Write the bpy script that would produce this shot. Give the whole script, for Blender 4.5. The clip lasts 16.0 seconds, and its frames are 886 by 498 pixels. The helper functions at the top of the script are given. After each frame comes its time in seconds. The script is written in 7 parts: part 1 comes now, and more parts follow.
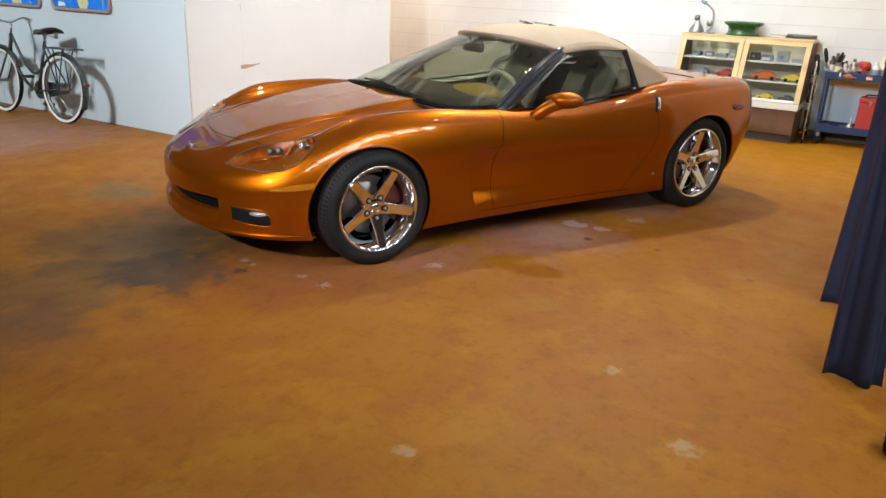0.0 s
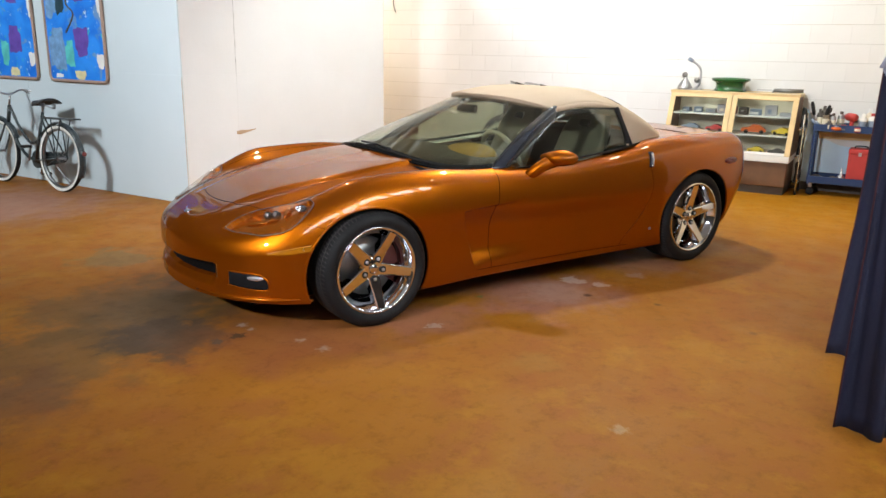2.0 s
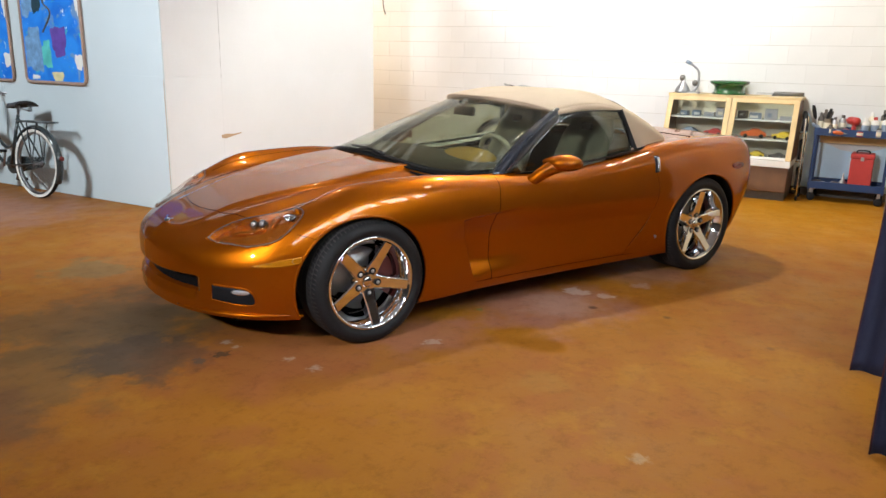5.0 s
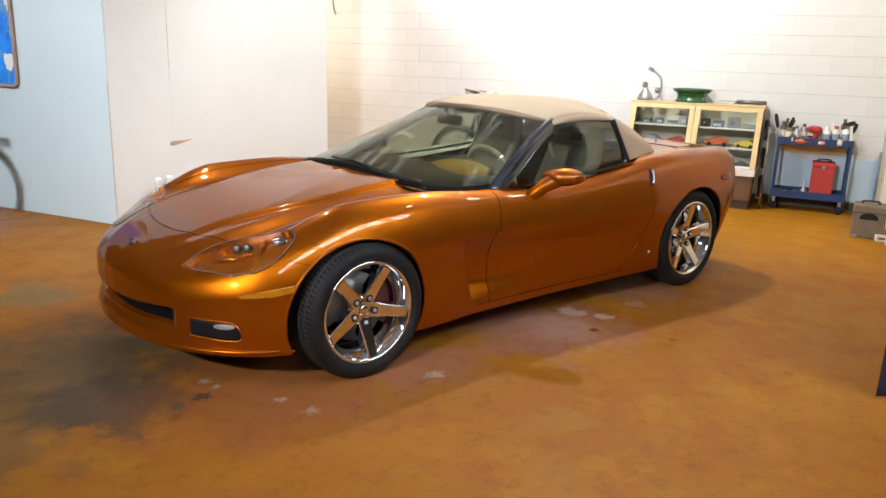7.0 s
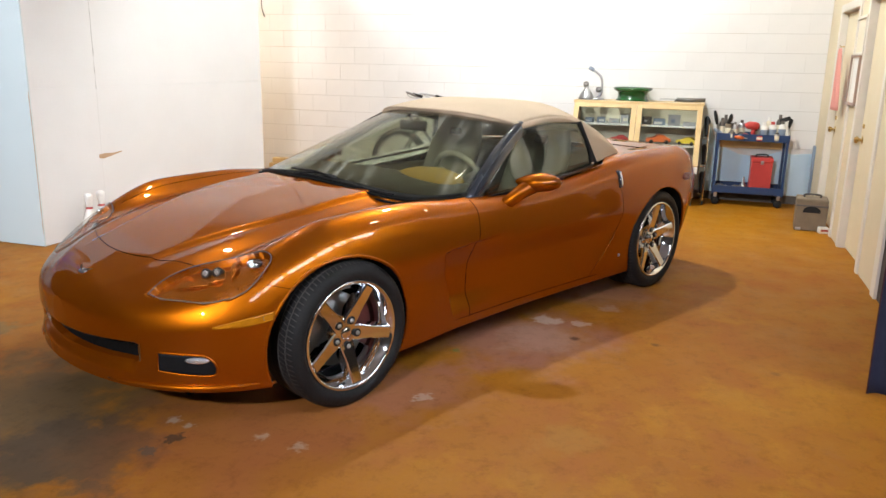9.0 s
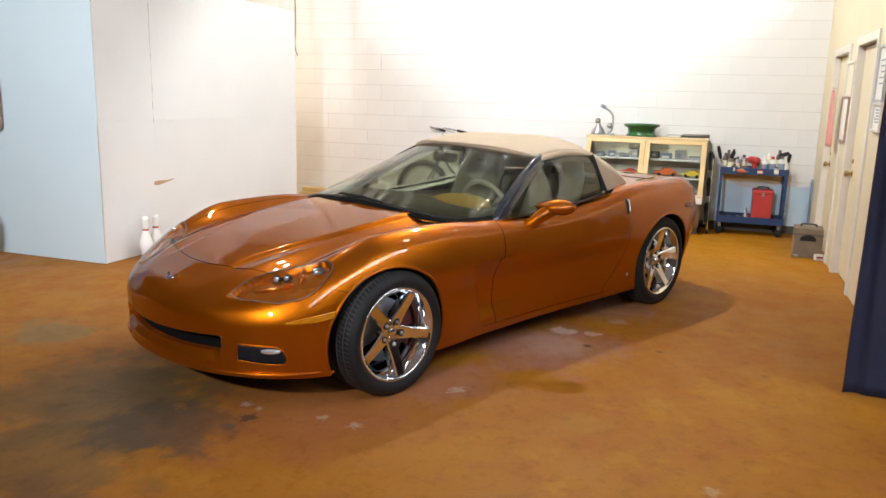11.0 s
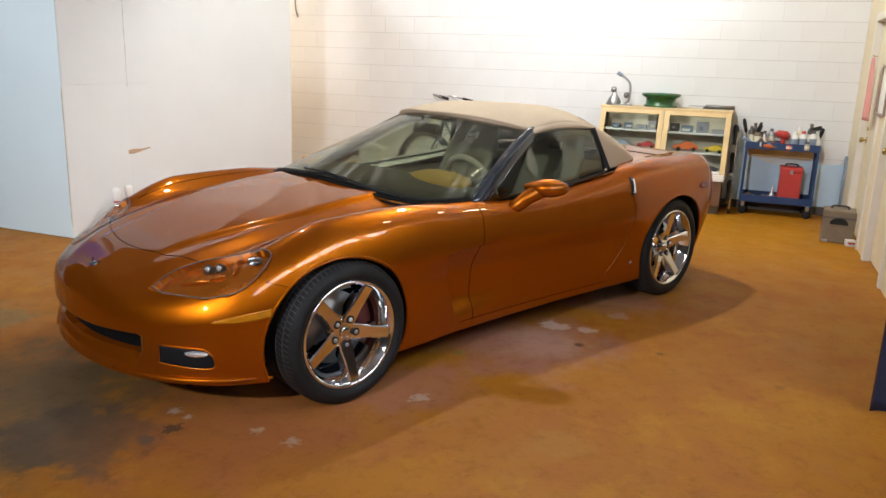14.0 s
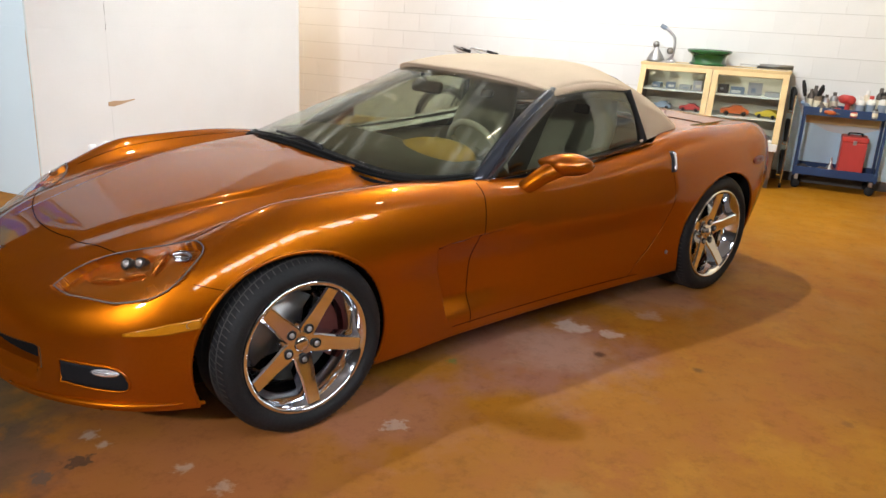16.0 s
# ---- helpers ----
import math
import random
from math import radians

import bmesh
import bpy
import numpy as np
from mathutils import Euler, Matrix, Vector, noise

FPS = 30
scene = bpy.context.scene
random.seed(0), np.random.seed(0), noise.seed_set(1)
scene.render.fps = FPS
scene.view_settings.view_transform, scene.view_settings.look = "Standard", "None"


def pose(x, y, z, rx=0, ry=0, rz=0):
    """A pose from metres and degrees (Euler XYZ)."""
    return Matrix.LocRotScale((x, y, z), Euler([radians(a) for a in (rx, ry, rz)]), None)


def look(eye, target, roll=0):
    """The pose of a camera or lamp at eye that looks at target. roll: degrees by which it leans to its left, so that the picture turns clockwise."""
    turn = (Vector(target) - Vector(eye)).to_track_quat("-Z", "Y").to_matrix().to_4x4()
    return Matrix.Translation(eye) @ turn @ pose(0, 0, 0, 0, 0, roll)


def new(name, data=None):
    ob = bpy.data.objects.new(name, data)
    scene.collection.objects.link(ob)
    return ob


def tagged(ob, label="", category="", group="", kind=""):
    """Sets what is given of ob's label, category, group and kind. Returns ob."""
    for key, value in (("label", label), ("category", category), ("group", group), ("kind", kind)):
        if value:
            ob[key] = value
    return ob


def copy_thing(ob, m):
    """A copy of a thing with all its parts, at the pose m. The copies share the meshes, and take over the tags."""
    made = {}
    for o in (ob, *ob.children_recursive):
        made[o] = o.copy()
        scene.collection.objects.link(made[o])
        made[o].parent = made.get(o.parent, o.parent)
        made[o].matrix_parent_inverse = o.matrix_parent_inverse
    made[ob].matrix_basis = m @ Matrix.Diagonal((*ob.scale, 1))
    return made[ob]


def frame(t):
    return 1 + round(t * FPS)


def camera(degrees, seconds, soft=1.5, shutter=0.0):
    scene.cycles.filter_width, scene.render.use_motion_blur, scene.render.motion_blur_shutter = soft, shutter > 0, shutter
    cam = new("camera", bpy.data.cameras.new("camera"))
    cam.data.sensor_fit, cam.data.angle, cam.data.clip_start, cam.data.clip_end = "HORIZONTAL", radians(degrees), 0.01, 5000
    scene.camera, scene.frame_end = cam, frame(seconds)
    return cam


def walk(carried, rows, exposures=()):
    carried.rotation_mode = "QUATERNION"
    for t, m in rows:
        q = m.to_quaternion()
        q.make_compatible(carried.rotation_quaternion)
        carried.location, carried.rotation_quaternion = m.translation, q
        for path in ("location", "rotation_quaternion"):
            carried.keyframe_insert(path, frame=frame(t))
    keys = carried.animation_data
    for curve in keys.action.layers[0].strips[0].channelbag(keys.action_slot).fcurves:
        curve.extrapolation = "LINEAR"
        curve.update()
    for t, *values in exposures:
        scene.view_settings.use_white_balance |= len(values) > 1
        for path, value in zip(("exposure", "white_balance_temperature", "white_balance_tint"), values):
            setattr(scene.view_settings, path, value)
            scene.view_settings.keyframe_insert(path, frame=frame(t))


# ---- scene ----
cam = camera(60.2, 16.0)
PATH = [
    (0, (-3.661, -3.191, 1.503), (-2.038, -2.223, 0.849), 2.3),
    (0.5, (-3.661, -3.19, 1.503), (-2.014, -2.203, 0.943), 1.7),
    (1, (-3.663, -3.196, 1.502), (-2.011, -2.205, 0.968), 1.1),
    (1.5, (-3.655, -3.182, 1.502), (-1.991, -2.197, 0.992), 0.8),
    (2, (-3.648, -3.166, 1.501), (-1.983, -2.18, 0.994), 1.0),
    (2.5, (-3.653, -3.182, 1.501), (-1.983, -2.204, 0.997), 1.2),
    (3, (-3.644, -3.164, 1.498), (-1.969, -2.194, 0.995), 1.0),
    (3.2, (-3.647, -3.155, 1.489), (-1.965, -2.194, 0.993), 0.8),
    (5.3, (-3.384, -2.925, 1.466), (-1.701, -1.965, 0.971), 1.2),
    (5.5, (-3.337, -2.887, 1.475), (-1.663, -1.907, 0.986), 1.3),
    (6, (-3.276, -2.786, 1.468), (-1.621, -1.782, 0.967), 1.9),
    (6.5, (-3.314, -2.601, 1.481), (-1.58, -1.717, 1.021), 0.1),
    (7, (-3.302, -2.493, 1.474), (-1.533, -1.697, 0.989), 1.9),
    (7.5, (-3.177, -2.416, 1.461), (-1.397, -1.638, 0.987), 0.8),
    (8, (-3.075, -2.337, 1.463), (-1.329, -1.508, 0.945), 1.3),
    (8.5, (-3.113, -2.238, 1.479), (-1.306, -1.535, 0.988), 1.6),
    (9, (-3.209, -2.15, 1.475), (-1.364, -1.542, 0.998), 1.1),
    (9.2, (-3.254, -2.159, 1.49), (-1.406, -1.532, 1.053), 1.4),
    (11.3, (-3.849, -2.261, 1.513), (-1.994, -1.623, 1.124), 1.5),
    (11.5, (-3.862, -2.283, 1.513), (-2.002, -1.659, 1.129), 1.4),
    (12, (-3.761, -2.342, 1.509), (-1.882, -1.766, 1.137), 1.1),
    (12.5, (-3.601, -2.458, 1.505), (-1.746, -1.811, 1.13), 2.3),
    (13, (-3.496, -2.471, 1.497), (-1.663, -1.782, 1.088), 1.6),
    (13.5, (-3.325, -2.361, 1.505), (-1.479, -1.69, 1.127), 2.7),
    (14, (-3.185, -2.319, 1.497), (-1.373, -1.619, 1.02), 2.0),
    (14.5, (-2.939, -2.368, 1.49), (-1.135, -1.646, 1.015), 2.5),
    (15, (-2.747, -2.383, 1.483), (-0.988, -1.592, 0.954), 3.3),
    (15.5, (-2.583, -2.264, 1.476), (-0.81, -1.49, 0.97), 3.8),
    (16, (-2.436, -2.204, 1.469), (-0.685, -1.442, 0.874), 3.0),
]
walk(cam, [(t, look(eye, target, roll)) for t, eye, target, roll in PATH], exposures=[(0, 0.0), (9.2, 0.0), (11.5, -0.14), (12.5, -0.27), (14.2, -0.24), (15.2, -0.08), (16, 0.0)])

# ---- light ----
CAR = pose(0, 0, 0, 0, 0, -25)   # the car's own axes: x to its tail, y to its right side, z up


def lamp(name, kind, energy, colour, m, **kw):
    data = bpy.data.lights.new(name, kind)
    data.energy, data.color = energy, colour
    for key, value in kw.items():
        if key == "size": data.size = value
        elif key == "size_y": data.shape, data.size_y = "RECTANGLE", value
        elif key == "soft": data.shadow_soft_size = value
        elif key == "cone": data.spot_size, data.spot_blend = radians(value), 0.6
    ob = new(name, data)
    ob.matrix_basis = m
    return ob


world = bpy.data.worlds.new("sky")
scene.world = world
world.use_nodes = True
wn = world.node_tree
sky = wn.nodes.new("ShaderNodeTexSky")
sky.sky_type, sky.sun_disc = "NISHITA", False
sky.sun_elevation, sky.sun_rotation = radians(40), radians(200)
wn.links.new(sky.outputs[0], wn.nodes["Background"].inputs[0])
wn.nodes["Background"].inputs[1].default_value = 0.10

WARM = (0.965, 0.99, 0.93)
# a flood lamp hangs under the ceiling over the back of the room: x, y, z, watts
LAMPS = [(3.55, -0.55, 4.20, 480)]
for lx, ly, lz, power in LAMPS:
    lamp("flood_light_beam", "POINT", power, WARM, pose(lx, ly, lz - 0.07), soft=0.08)
lamp("ceiling_lamp_beam", "POINT", 70, WARM, pose(1.2, 1.4, 4.06), soft=0.08)
# a warm bulb hangs behind the partition
BULB = (4.35, 4.1, 2.0)
lamp("bulb_beam", "POINT", 105, (1.0, 0.70, 0.36), pose(BULB[0], BULB[1], BULB[2] - 0.08), soft=0.07)
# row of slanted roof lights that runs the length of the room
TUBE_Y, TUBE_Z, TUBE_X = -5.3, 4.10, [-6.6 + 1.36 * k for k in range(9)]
# a second flood lamp at the front end of the room, turned to the back wall
FRONT, AIM = (-7.5, -0.5, 4.2), (5.0, -0.6, 1.3)
lamp("front_flood_beam", "SPOT", 1950, (0.92, 0.93, 1.0), look(FRONT, AIM), cone=56, soft=0.16)
# an unseen fill light, added to stand in for cool daylight on the painting wall
SIDE_FILL, SIDE_FILL_AIM = (-4.6, 4.9, 4.1), (1.3, 4.4, 1.1)
lamp("side_fill_beam", "SPOT", 1650, (0.82, 0.92, 1.0), look(SIDE_FILL, SIDE_FILL_AIM), cone=76, soft=0.55)


# ---- materials ----
def tree(name):
    m = bpy.data.materials.new(name)
    m.use_nodes = True
    return m, m.node_tree, m.node_tree.nodes["Principled BSDF"]


def node(nt, kind, **kw):
    n = nt.nodes.new(kind)
    for key, value in kw.items():
        n.inputs[key].default_value = value
    return n


def ramp(nt, src, stops):
    r = nt.nodes.new("ShaderNodeValToRGB")
    while len(r.color_ramp.elements) < len(stops):
        r.color_ramp.elements.new(0.5)
    for e, (pos, c) in zip(r.color_ramp.elements, stops):
        e.position, e.color = pos, (c, c, c, 1) if isinstance(c, (int, float)) else (*c, 1)
    nt.links.new(src, r.inputs[0])
    return r.outputs[0]


def mixcol(nt, fac, a, b, how="MIX"):
    m = nt.nodes.new("ShaderNodeMix")
    m.data_type, m.blend_type = "RGBA", how
    for k, v in ((0, fac), (6, a), (7, b)):
        if isinstance(v, (int, float)): m.inputs[k].default_value = v
        elif isinstance(v, tuple): m.inputs[k].default_value = (*v, 1)
        else: nt.links.new(v, m.inputs[k])
    return m.outputs[2]


def noise_at(nt, scale, detail=4.0, vector=None, rough=0.55):
    n = node(nt, "ShaderNodeTexNoise", Scale=scale, Detail=detail, Roughness=rough)
    tc = vector or nt.nodes.new("ShaderNodeTexCoord").outputs["Object"]
    nt.links.new(tc, n.inputs["Vector"])
    return n.outputs["Fac"]


def mat(name, col, rough=0.5, metal=0.0, var=0.14, scale=5.0, grain=60.0, bump=0.1, coat=0.0, each=0.0):
    """A plain surface with broad and fine variation of colour and roughness, and a fine relief."""
    m, nt, bs = tree(name)
    broad, fine = noise_at(nt, scale), noise_at(nt, grain)
    dark, light = tuple(c * (1 - var) for c in col), tuple(min(1, c * (1 + var)) for c in col)
    c = mixcol(nt, ramp(nt, broad, [(0.3, 0.0), (0.7, 1.0)]), dark, light)
    c = mixcol(nt, 0.35, c, mixcol(nt, fine, dark, light))
    if each:
        info = nt.nodes.new("ShaderNodeObjectInfo").outputs["Random"]
        c = mixcol(nt, info, mixcol(nt, 1.0, c, (1 - each,) * 3, "MULTIPLY"), c)
    nt.links.new(c, bs.inputs["Base Color"])
    nt.links.new(ramp(nt, fine, [(0.25, max(0.02, rough * 0.8)), (0.75, min(1, rough * 1.2))]), bs.inputs["Roughness"])
    bs.inputs["Metallic"].default_value = metal
    bs.inputs["Coat Weight"].default_value = coat
    bs.inputs["Coat Roughness"].default_value = 0.05
    if bump:
        b = node(nt, "ShaderNodeBump", Strength=bump, Distance=0.004)
        nt.links.new(fine, b.inputs["Height"])
        nt.links.new(b.outputs[0], bs.inputs["Normal"])
    return m


def pane_mat(name, tint, gloss=0.05, streaks=False, sheen=0.035):
    """A thin pane: see-through with a tint, and the mirror image of clear glass; streaks lays pale slanted streaks over
    it.
    """
    m, nt, bs = tree(name)
    nt.nodes.remove(bs)
    out = nt.nodes["Material Output"]
    clear, shiny = nt.nodes.new("ShaderNodeBsdfTransparent"), nt.nodes.new("ShaderNodeBsdfGlossy")
    clear.inputs[0].default_value = (*tint, 1)
    shiny.inputs["Roughness"].default_value = gloss
    edge, mix = nt.nodes.new("ShaderNodeLayerWeight"), nt.nodes.new("ShaderNodeMixShader")
    power = nt.nodes.new("ShaderNodeMath")
    power.operation, power.inputs[1].default_value = "POWER", 5.0
    add = nt.nodes.new("ShaderNodeMath")
    add.operation, add.inputs[1].default_value, add.inputs[2].default_value = "MULTIPLY_ADD", 0.8, sheen
    nt.links.new(edge.outputs["Facing"], power.inputs[0])
    nt.links.new(power.outputs[0], add.inputs[0])
    nt.links.new(add.outputs[0], mix.inputs[0])
    nt.links.new(clear.outputs[0], mix.inputs[1])
    nt.links.new(shiny.outputs[0], mix.inputs[2])
    nt.links.new(mix.outputs[0], out.inputs[0])
    if streaks:
        turn = nt.nodes.new("ShaderNodeMapping")
        turn.vector_type = "TEXTURE"
        turn.inputs["Rotation"].default_value = (0, 0, radians(24))
        turn.inputs["Scale"].default_value = (9.0, 1.0, 9.0)
        nt.links.new(nt.nodes.new("ShaderNodeTexCoord").outputs["Object"], turn.inputs[0])
        lines = ramp(nt, noise_at(nt, 11.0, 2.0, turn.outputs[0]), [(0.54, 0.006), (0.62, 0.07), (0.72, 0.18)])
        # the streaks are a thin pale diffuse layer over the glass
        dust, film = nt.nodes.new("ShaderNodeBsdfDiffuse"), nt.nodes.new("ShaderNodeMixShader")
        dust.inputs[0].default_value = (0.70, 0.70, 0.64, 1)
        nt.links.new(lines, film.inputs[0])
        nt.links.new(mix.outputs[0], film.inputs[1])
        nt.links.new(dust.outputs[0], film.inputs[2])
        nt.links.new(film.outputs[0], out.inputs[0])
    return m


def glow_mat(name, col, power):
    m, nt, bs = tree(name)
    bs.inputs["Base Color"].default_value = (*col, 1)
    bs.inputs["Emission Color"].default_value = (*col, 1)
    bs.inputs["Emission Strength"].default_value = power
    return m


def paint_mat():
    """Metallic orange car paint: a dull and a shining share of orange flakes under a clear coat, a little dust."""
    m, nt, bs = tree("orange_metallic_paint")
    nt.nodes.remove(bs)
    flake = node(nt, "ShaderNodeTexVoronoi", Scale=900.0)
    nt.links.new(nt.nodes.new("ShaderNodeTexCoord").outputs["Object"], flake.inputs["Vector"])
    c = mixcol(nt, ramp(nt, flake.outputs["Color"], [(0.2, 0.0), (0.9, 1.0)]), (0.305, 0.074, 0.002), (0.435, 0.117, 0.003))
    dust = ramp(nt, noise_at(nt, 2.3, 6.0), [(0.45, 0.0), (0.8, 0.035)])
    c = mixcol(nt, dust, c, (0.42, 0.15, 0.02))
    dull, flakes, coat = nt.nodes.new("ShaderNodeBsdfDiffuse"), nt.nodes.new("ShaderNodeBsdfGlossy"), nt.nodes.new("ShaderNodeBsdfGlossy")
    flakes.inputs["Roughness"].default_value, coat.inputs["Roughness"].default_value = 0.38, 0.010
    nt.links.new(mixcol(nt, 1.0, c, (0.76, 0.66, 0.5), "MULTIPLY"), dull.inputs[0])
    nt.links.new(mixcol(nt, 1.0, c, (1.12, 1.14, 1.10), "MULTIPLY"), flakes.inputs[0])
    under, over, edge = nt.nodes.new("ShaderNodeMixShader"), nt.nodes.new("ShaderNodeMixShader"), nt.nodes.new("ShaderNodeFresnel")
    edge.inputs["IOR"].default_value = 1.45
    # the flakes shine less under a flat view
    facing = node(nt, "ShaderNodeLayerWeight", Blend=0.5)
    nt.links.new(ramp(nt, facing.outputs["Facing"], [(0.25, 0.80), (0.85, 0.55)]), under.inputs[0])
    for node_to, k, out in ((under, 1, dull.outputs[0]), (under, 2, flakes.outputs[0]), (over, 0, edge.outputs[0]), (over, 1, under.outputs[0]), (over, 2, coat.outputs[0])):
        nt.links.new(out, node_to.inputs[k])
    nt.links.new(over.outputs[0], nt.nodes["Material Output"].inputs[0])
    return m


def floor_mat():
    """Orange floor paint on concrete: worn to red-brown and grey, dark oil stains, scuffs and pale chips, and patches
    of painted shade and light.
    """
    m, nt, bs = tree("worn_orange_floor_paint")
    tc = nt.nodes.new("ShaderNodeTexCoord").outputs["Object"]
    big, mid, fine = noise_at(nt, 0.7, 5.0, tc), noise_at(nt, 3.5, 6.0, tc), noise_at(nt, 45.0, 5.0, tc)
    c = mixcol(nt, ramp(nt, big, [(0.35, 0.0), (0.65, 1.0)]), (0.278, 0.100, 0.012), (0.322, 0.130, 0.011))
    c = mixcol(nt, ramp(nt, mid, [(0.50, 0.0), (0.62, 0.4), (0.8, 0.65)]), c, (0.280, 0.090, 0.030))
    c = mixcol(nt, ramp(nt, fine, [(0.3, 0.0), (0.8, 0.25)]), c, (0.23, 0.084, 0.020))
    c = mixcol(nt, ramp(nt, noise_at(nt, 1.6, 9.0, tc, 0.7), [(0.53, 0.0), (0.60, 0.55)]), c, (0.345, 0.148, 0.013))
    c = mixcol(nt, ramp(nt, noise_at(nt, 2.4, 9.0, tc, 0.72), [(0.60, 0.0), (0.68, 0.5)]), c, (0.27, 0.104, 0.034))

    def patch(x, y, radius, ragged, colour, much, base, soft=0.20):
        sep = node(nt, "ShaderNodeVectorMath")
        sep.operation = "DISTANCE"
        nt.links.new(tc, sep.inputs[0])
        sep.inputs[1].default_value = (x, y, 0)
        near = nt.nodes.new("ShaderNodeMath")
        near.operation = "MULTIPLY_ADD"
        near.inputs[1].default_value, near.inputs[2].default_value = -1.0 / radius, 1.0
        nt.links.new(sep.outputs["Value"], near.inputs[0])
        add = nt.nodes.new("ShaderNodeMath")
        add.operation = "MULTIPLY_ADD"
        add.inputs[1].default_value = ragged
        nt.links.new(noise_at(nt, max(3.6, 1.7 / radius), 9.0, tc, 0.62), add.inputs[0])
        nt.links.new(near.outputs[0], add.inputs[2])
        share = nt.nodes.new("ShaderNodeMath")
        share.operation, share.inputs[1].default_value = "DIVIDE", 1 + ragged
        nt.links.new(add.outputs[0], share.inputs[0])
        k = ramp(nt, share.outputs[0], [((0.54 - soft + ragged * 0.5) / (1 + ragged), 0.0), ((0.54 + soft + ragged * 0.5) / (1 + ragged), much)])
        return mixcol(nt, k, base, colour)

    for row in STAINS_AND_SHADING:
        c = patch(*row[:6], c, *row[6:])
    c = mixcol(nt, 1.0, c, ramp(nt, noise_at(nt, 11.0, 11.0, tc, 0.78), [(0.30, 0.72), (0.50, 1.0), (0.72, 1.0)]), "MULTIPLY")
    chips = ramp(nt, noise_at(nt, 8.0, 7.0, tc, 0.7), [(0.70, 0.0), (0.74, 0.5)])
    c = mixcol(nt, chips, c, (0.42, 0.36, 0.30))
    nt.links.new(c, bs.inputs["Base Color"])
    nt.links.new(ramp(nt, mid, [(0.3, 0.42), (0.75, 0.65)]), bs.inputs["Roughness"])
    bs.inputs["Specular IOR Level"].default_value = 0.07
    b = node(nt, "ShaderNodeBump", Strength=0.12, Distance=0.003)
    nt.links.new(fine, b.inputs["Height"])
    nt.links.new(b.outputs[0], bs.inputs["Normal"])
    return m


# worn and oil-stained places of the floor, and patches of painted shade and light: x, y, radius, raggedness, colour,
# strength
STAINS_AND_SHADING = [
    # golden patch: the brightly lit floor at the back, put into the colour
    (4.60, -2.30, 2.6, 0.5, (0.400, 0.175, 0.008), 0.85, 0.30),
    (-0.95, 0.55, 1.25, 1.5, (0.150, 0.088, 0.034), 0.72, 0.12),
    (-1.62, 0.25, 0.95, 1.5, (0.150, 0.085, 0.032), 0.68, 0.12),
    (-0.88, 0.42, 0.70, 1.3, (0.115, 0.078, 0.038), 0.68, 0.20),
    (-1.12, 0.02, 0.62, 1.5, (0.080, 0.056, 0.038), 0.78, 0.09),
    # redder tone painted in for the car's shadow beside the nose
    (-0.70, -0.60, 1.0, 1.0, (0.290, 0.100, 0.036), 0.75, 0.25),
    # darker red-brown painted where the front left lies in shadow
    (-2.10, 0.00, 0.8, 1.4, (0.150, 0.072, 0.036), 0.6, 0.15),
    # mauve tint of the cool light by the bicycle, painted into the floor
    (0.30, 4.00, 1.8, 1.2, (0.31, 0.160, 0.115), 0.8),
    (-0.30, 1.55, 0.55, 1.6, (0.17, 0.13, 0.06), 0.6, 0.09),
    (-1.9, 1.5, 0.8, 1.6, (0.17, 0.10, 0.04), 0.5, 0.09),
    # lilac-brown along the car: pale wear, and the shadow's tint painted with it
    (0.70, -1.30, 0.90, 1.5, (0.30, 0.140, 0.105), 0.75),
    (1.75, -1.66, 0.60, 1.5, (0.31, 0.155, 0.105), 0.6),
    (-0.15, -1.00, 0.60, 1.5, (0.32, 0.135, 0.085), 0.6),
    (0.75, -1.40, 0.40, 1.7, (0.40, 0.26, 0.20), 0.5),
    (1.06, -1.40, 0.17, 1.8, (0.52, 0.42, 0.37), 0.65, 0.14),
    (1.07, -1.60, 0.10, 1.8, (0.50, 0.40, 0.35), 0.6, 0.14),
    (1.42, -1.72, 0.12, 1.9, (0.44, 0.30, 0.25), 0.5),
    (-0.80, -0.78, 0.060, 2.0, (0.44, 0.31, 0.24), 0.6),
    (-0.78, -0.60, 0.055, 2.0, (0.44, 0.31, 0.24), 0.6),
    (-0.78, -0.18, 0.055, 2.0, (0.46, 0.36, 0.30), 0.6),
    (-0.80, -0.27, 0.040, 2.0, (0.46, 0.36, 0.30), 0.55),
    (-0.91, -0.28, 0.085, 2.2, (0.055, 0.032, 0.022), 0.8, 0.10),
    (-1.03, -0.25, 0.070, 2.2, (0.10, 0.070, 0.055), 0.75, 0.10),
    (-0.21, -1.08, 0.09, 2.6, (0.44, 0.33, 0.27), 0.6, 0.10),
    (0.40, -1.04, 0.045, 1.6, (0.05, 0.16, 0.05), 0.55),
    (-1.80, -1.96, 0.07, 2.0, (0.40, 0.28, 0.18), 0.5),
    (-1.23, -2.76, 0.09, 2.0, (0.40, 0.28, 0.18), 0.5),
    (-0.82, -2.35, 0.07, 2.0, (0.40, 0.28, 0.18), 0.5),
    (0.81, -1.60, 0.060, 0.9, (0.08, 0.03, 0.015), 0.85),
    (0.87, -2.03, 0.045, 0.9, (0.12, 0.05, 0.015), 0.85),
    (0.67, -2.62, 0.050, 1.2, (0.16, 0.065, 0.02), 0.6),
    (-0.35, -1.75, 0.22, 2.2, (0.30, 0.15, 0.03), 0.35),
    (-2.3, -1.9, 0.20, 2.2, (0.30, 0.22, 0.13), 0.4),
]

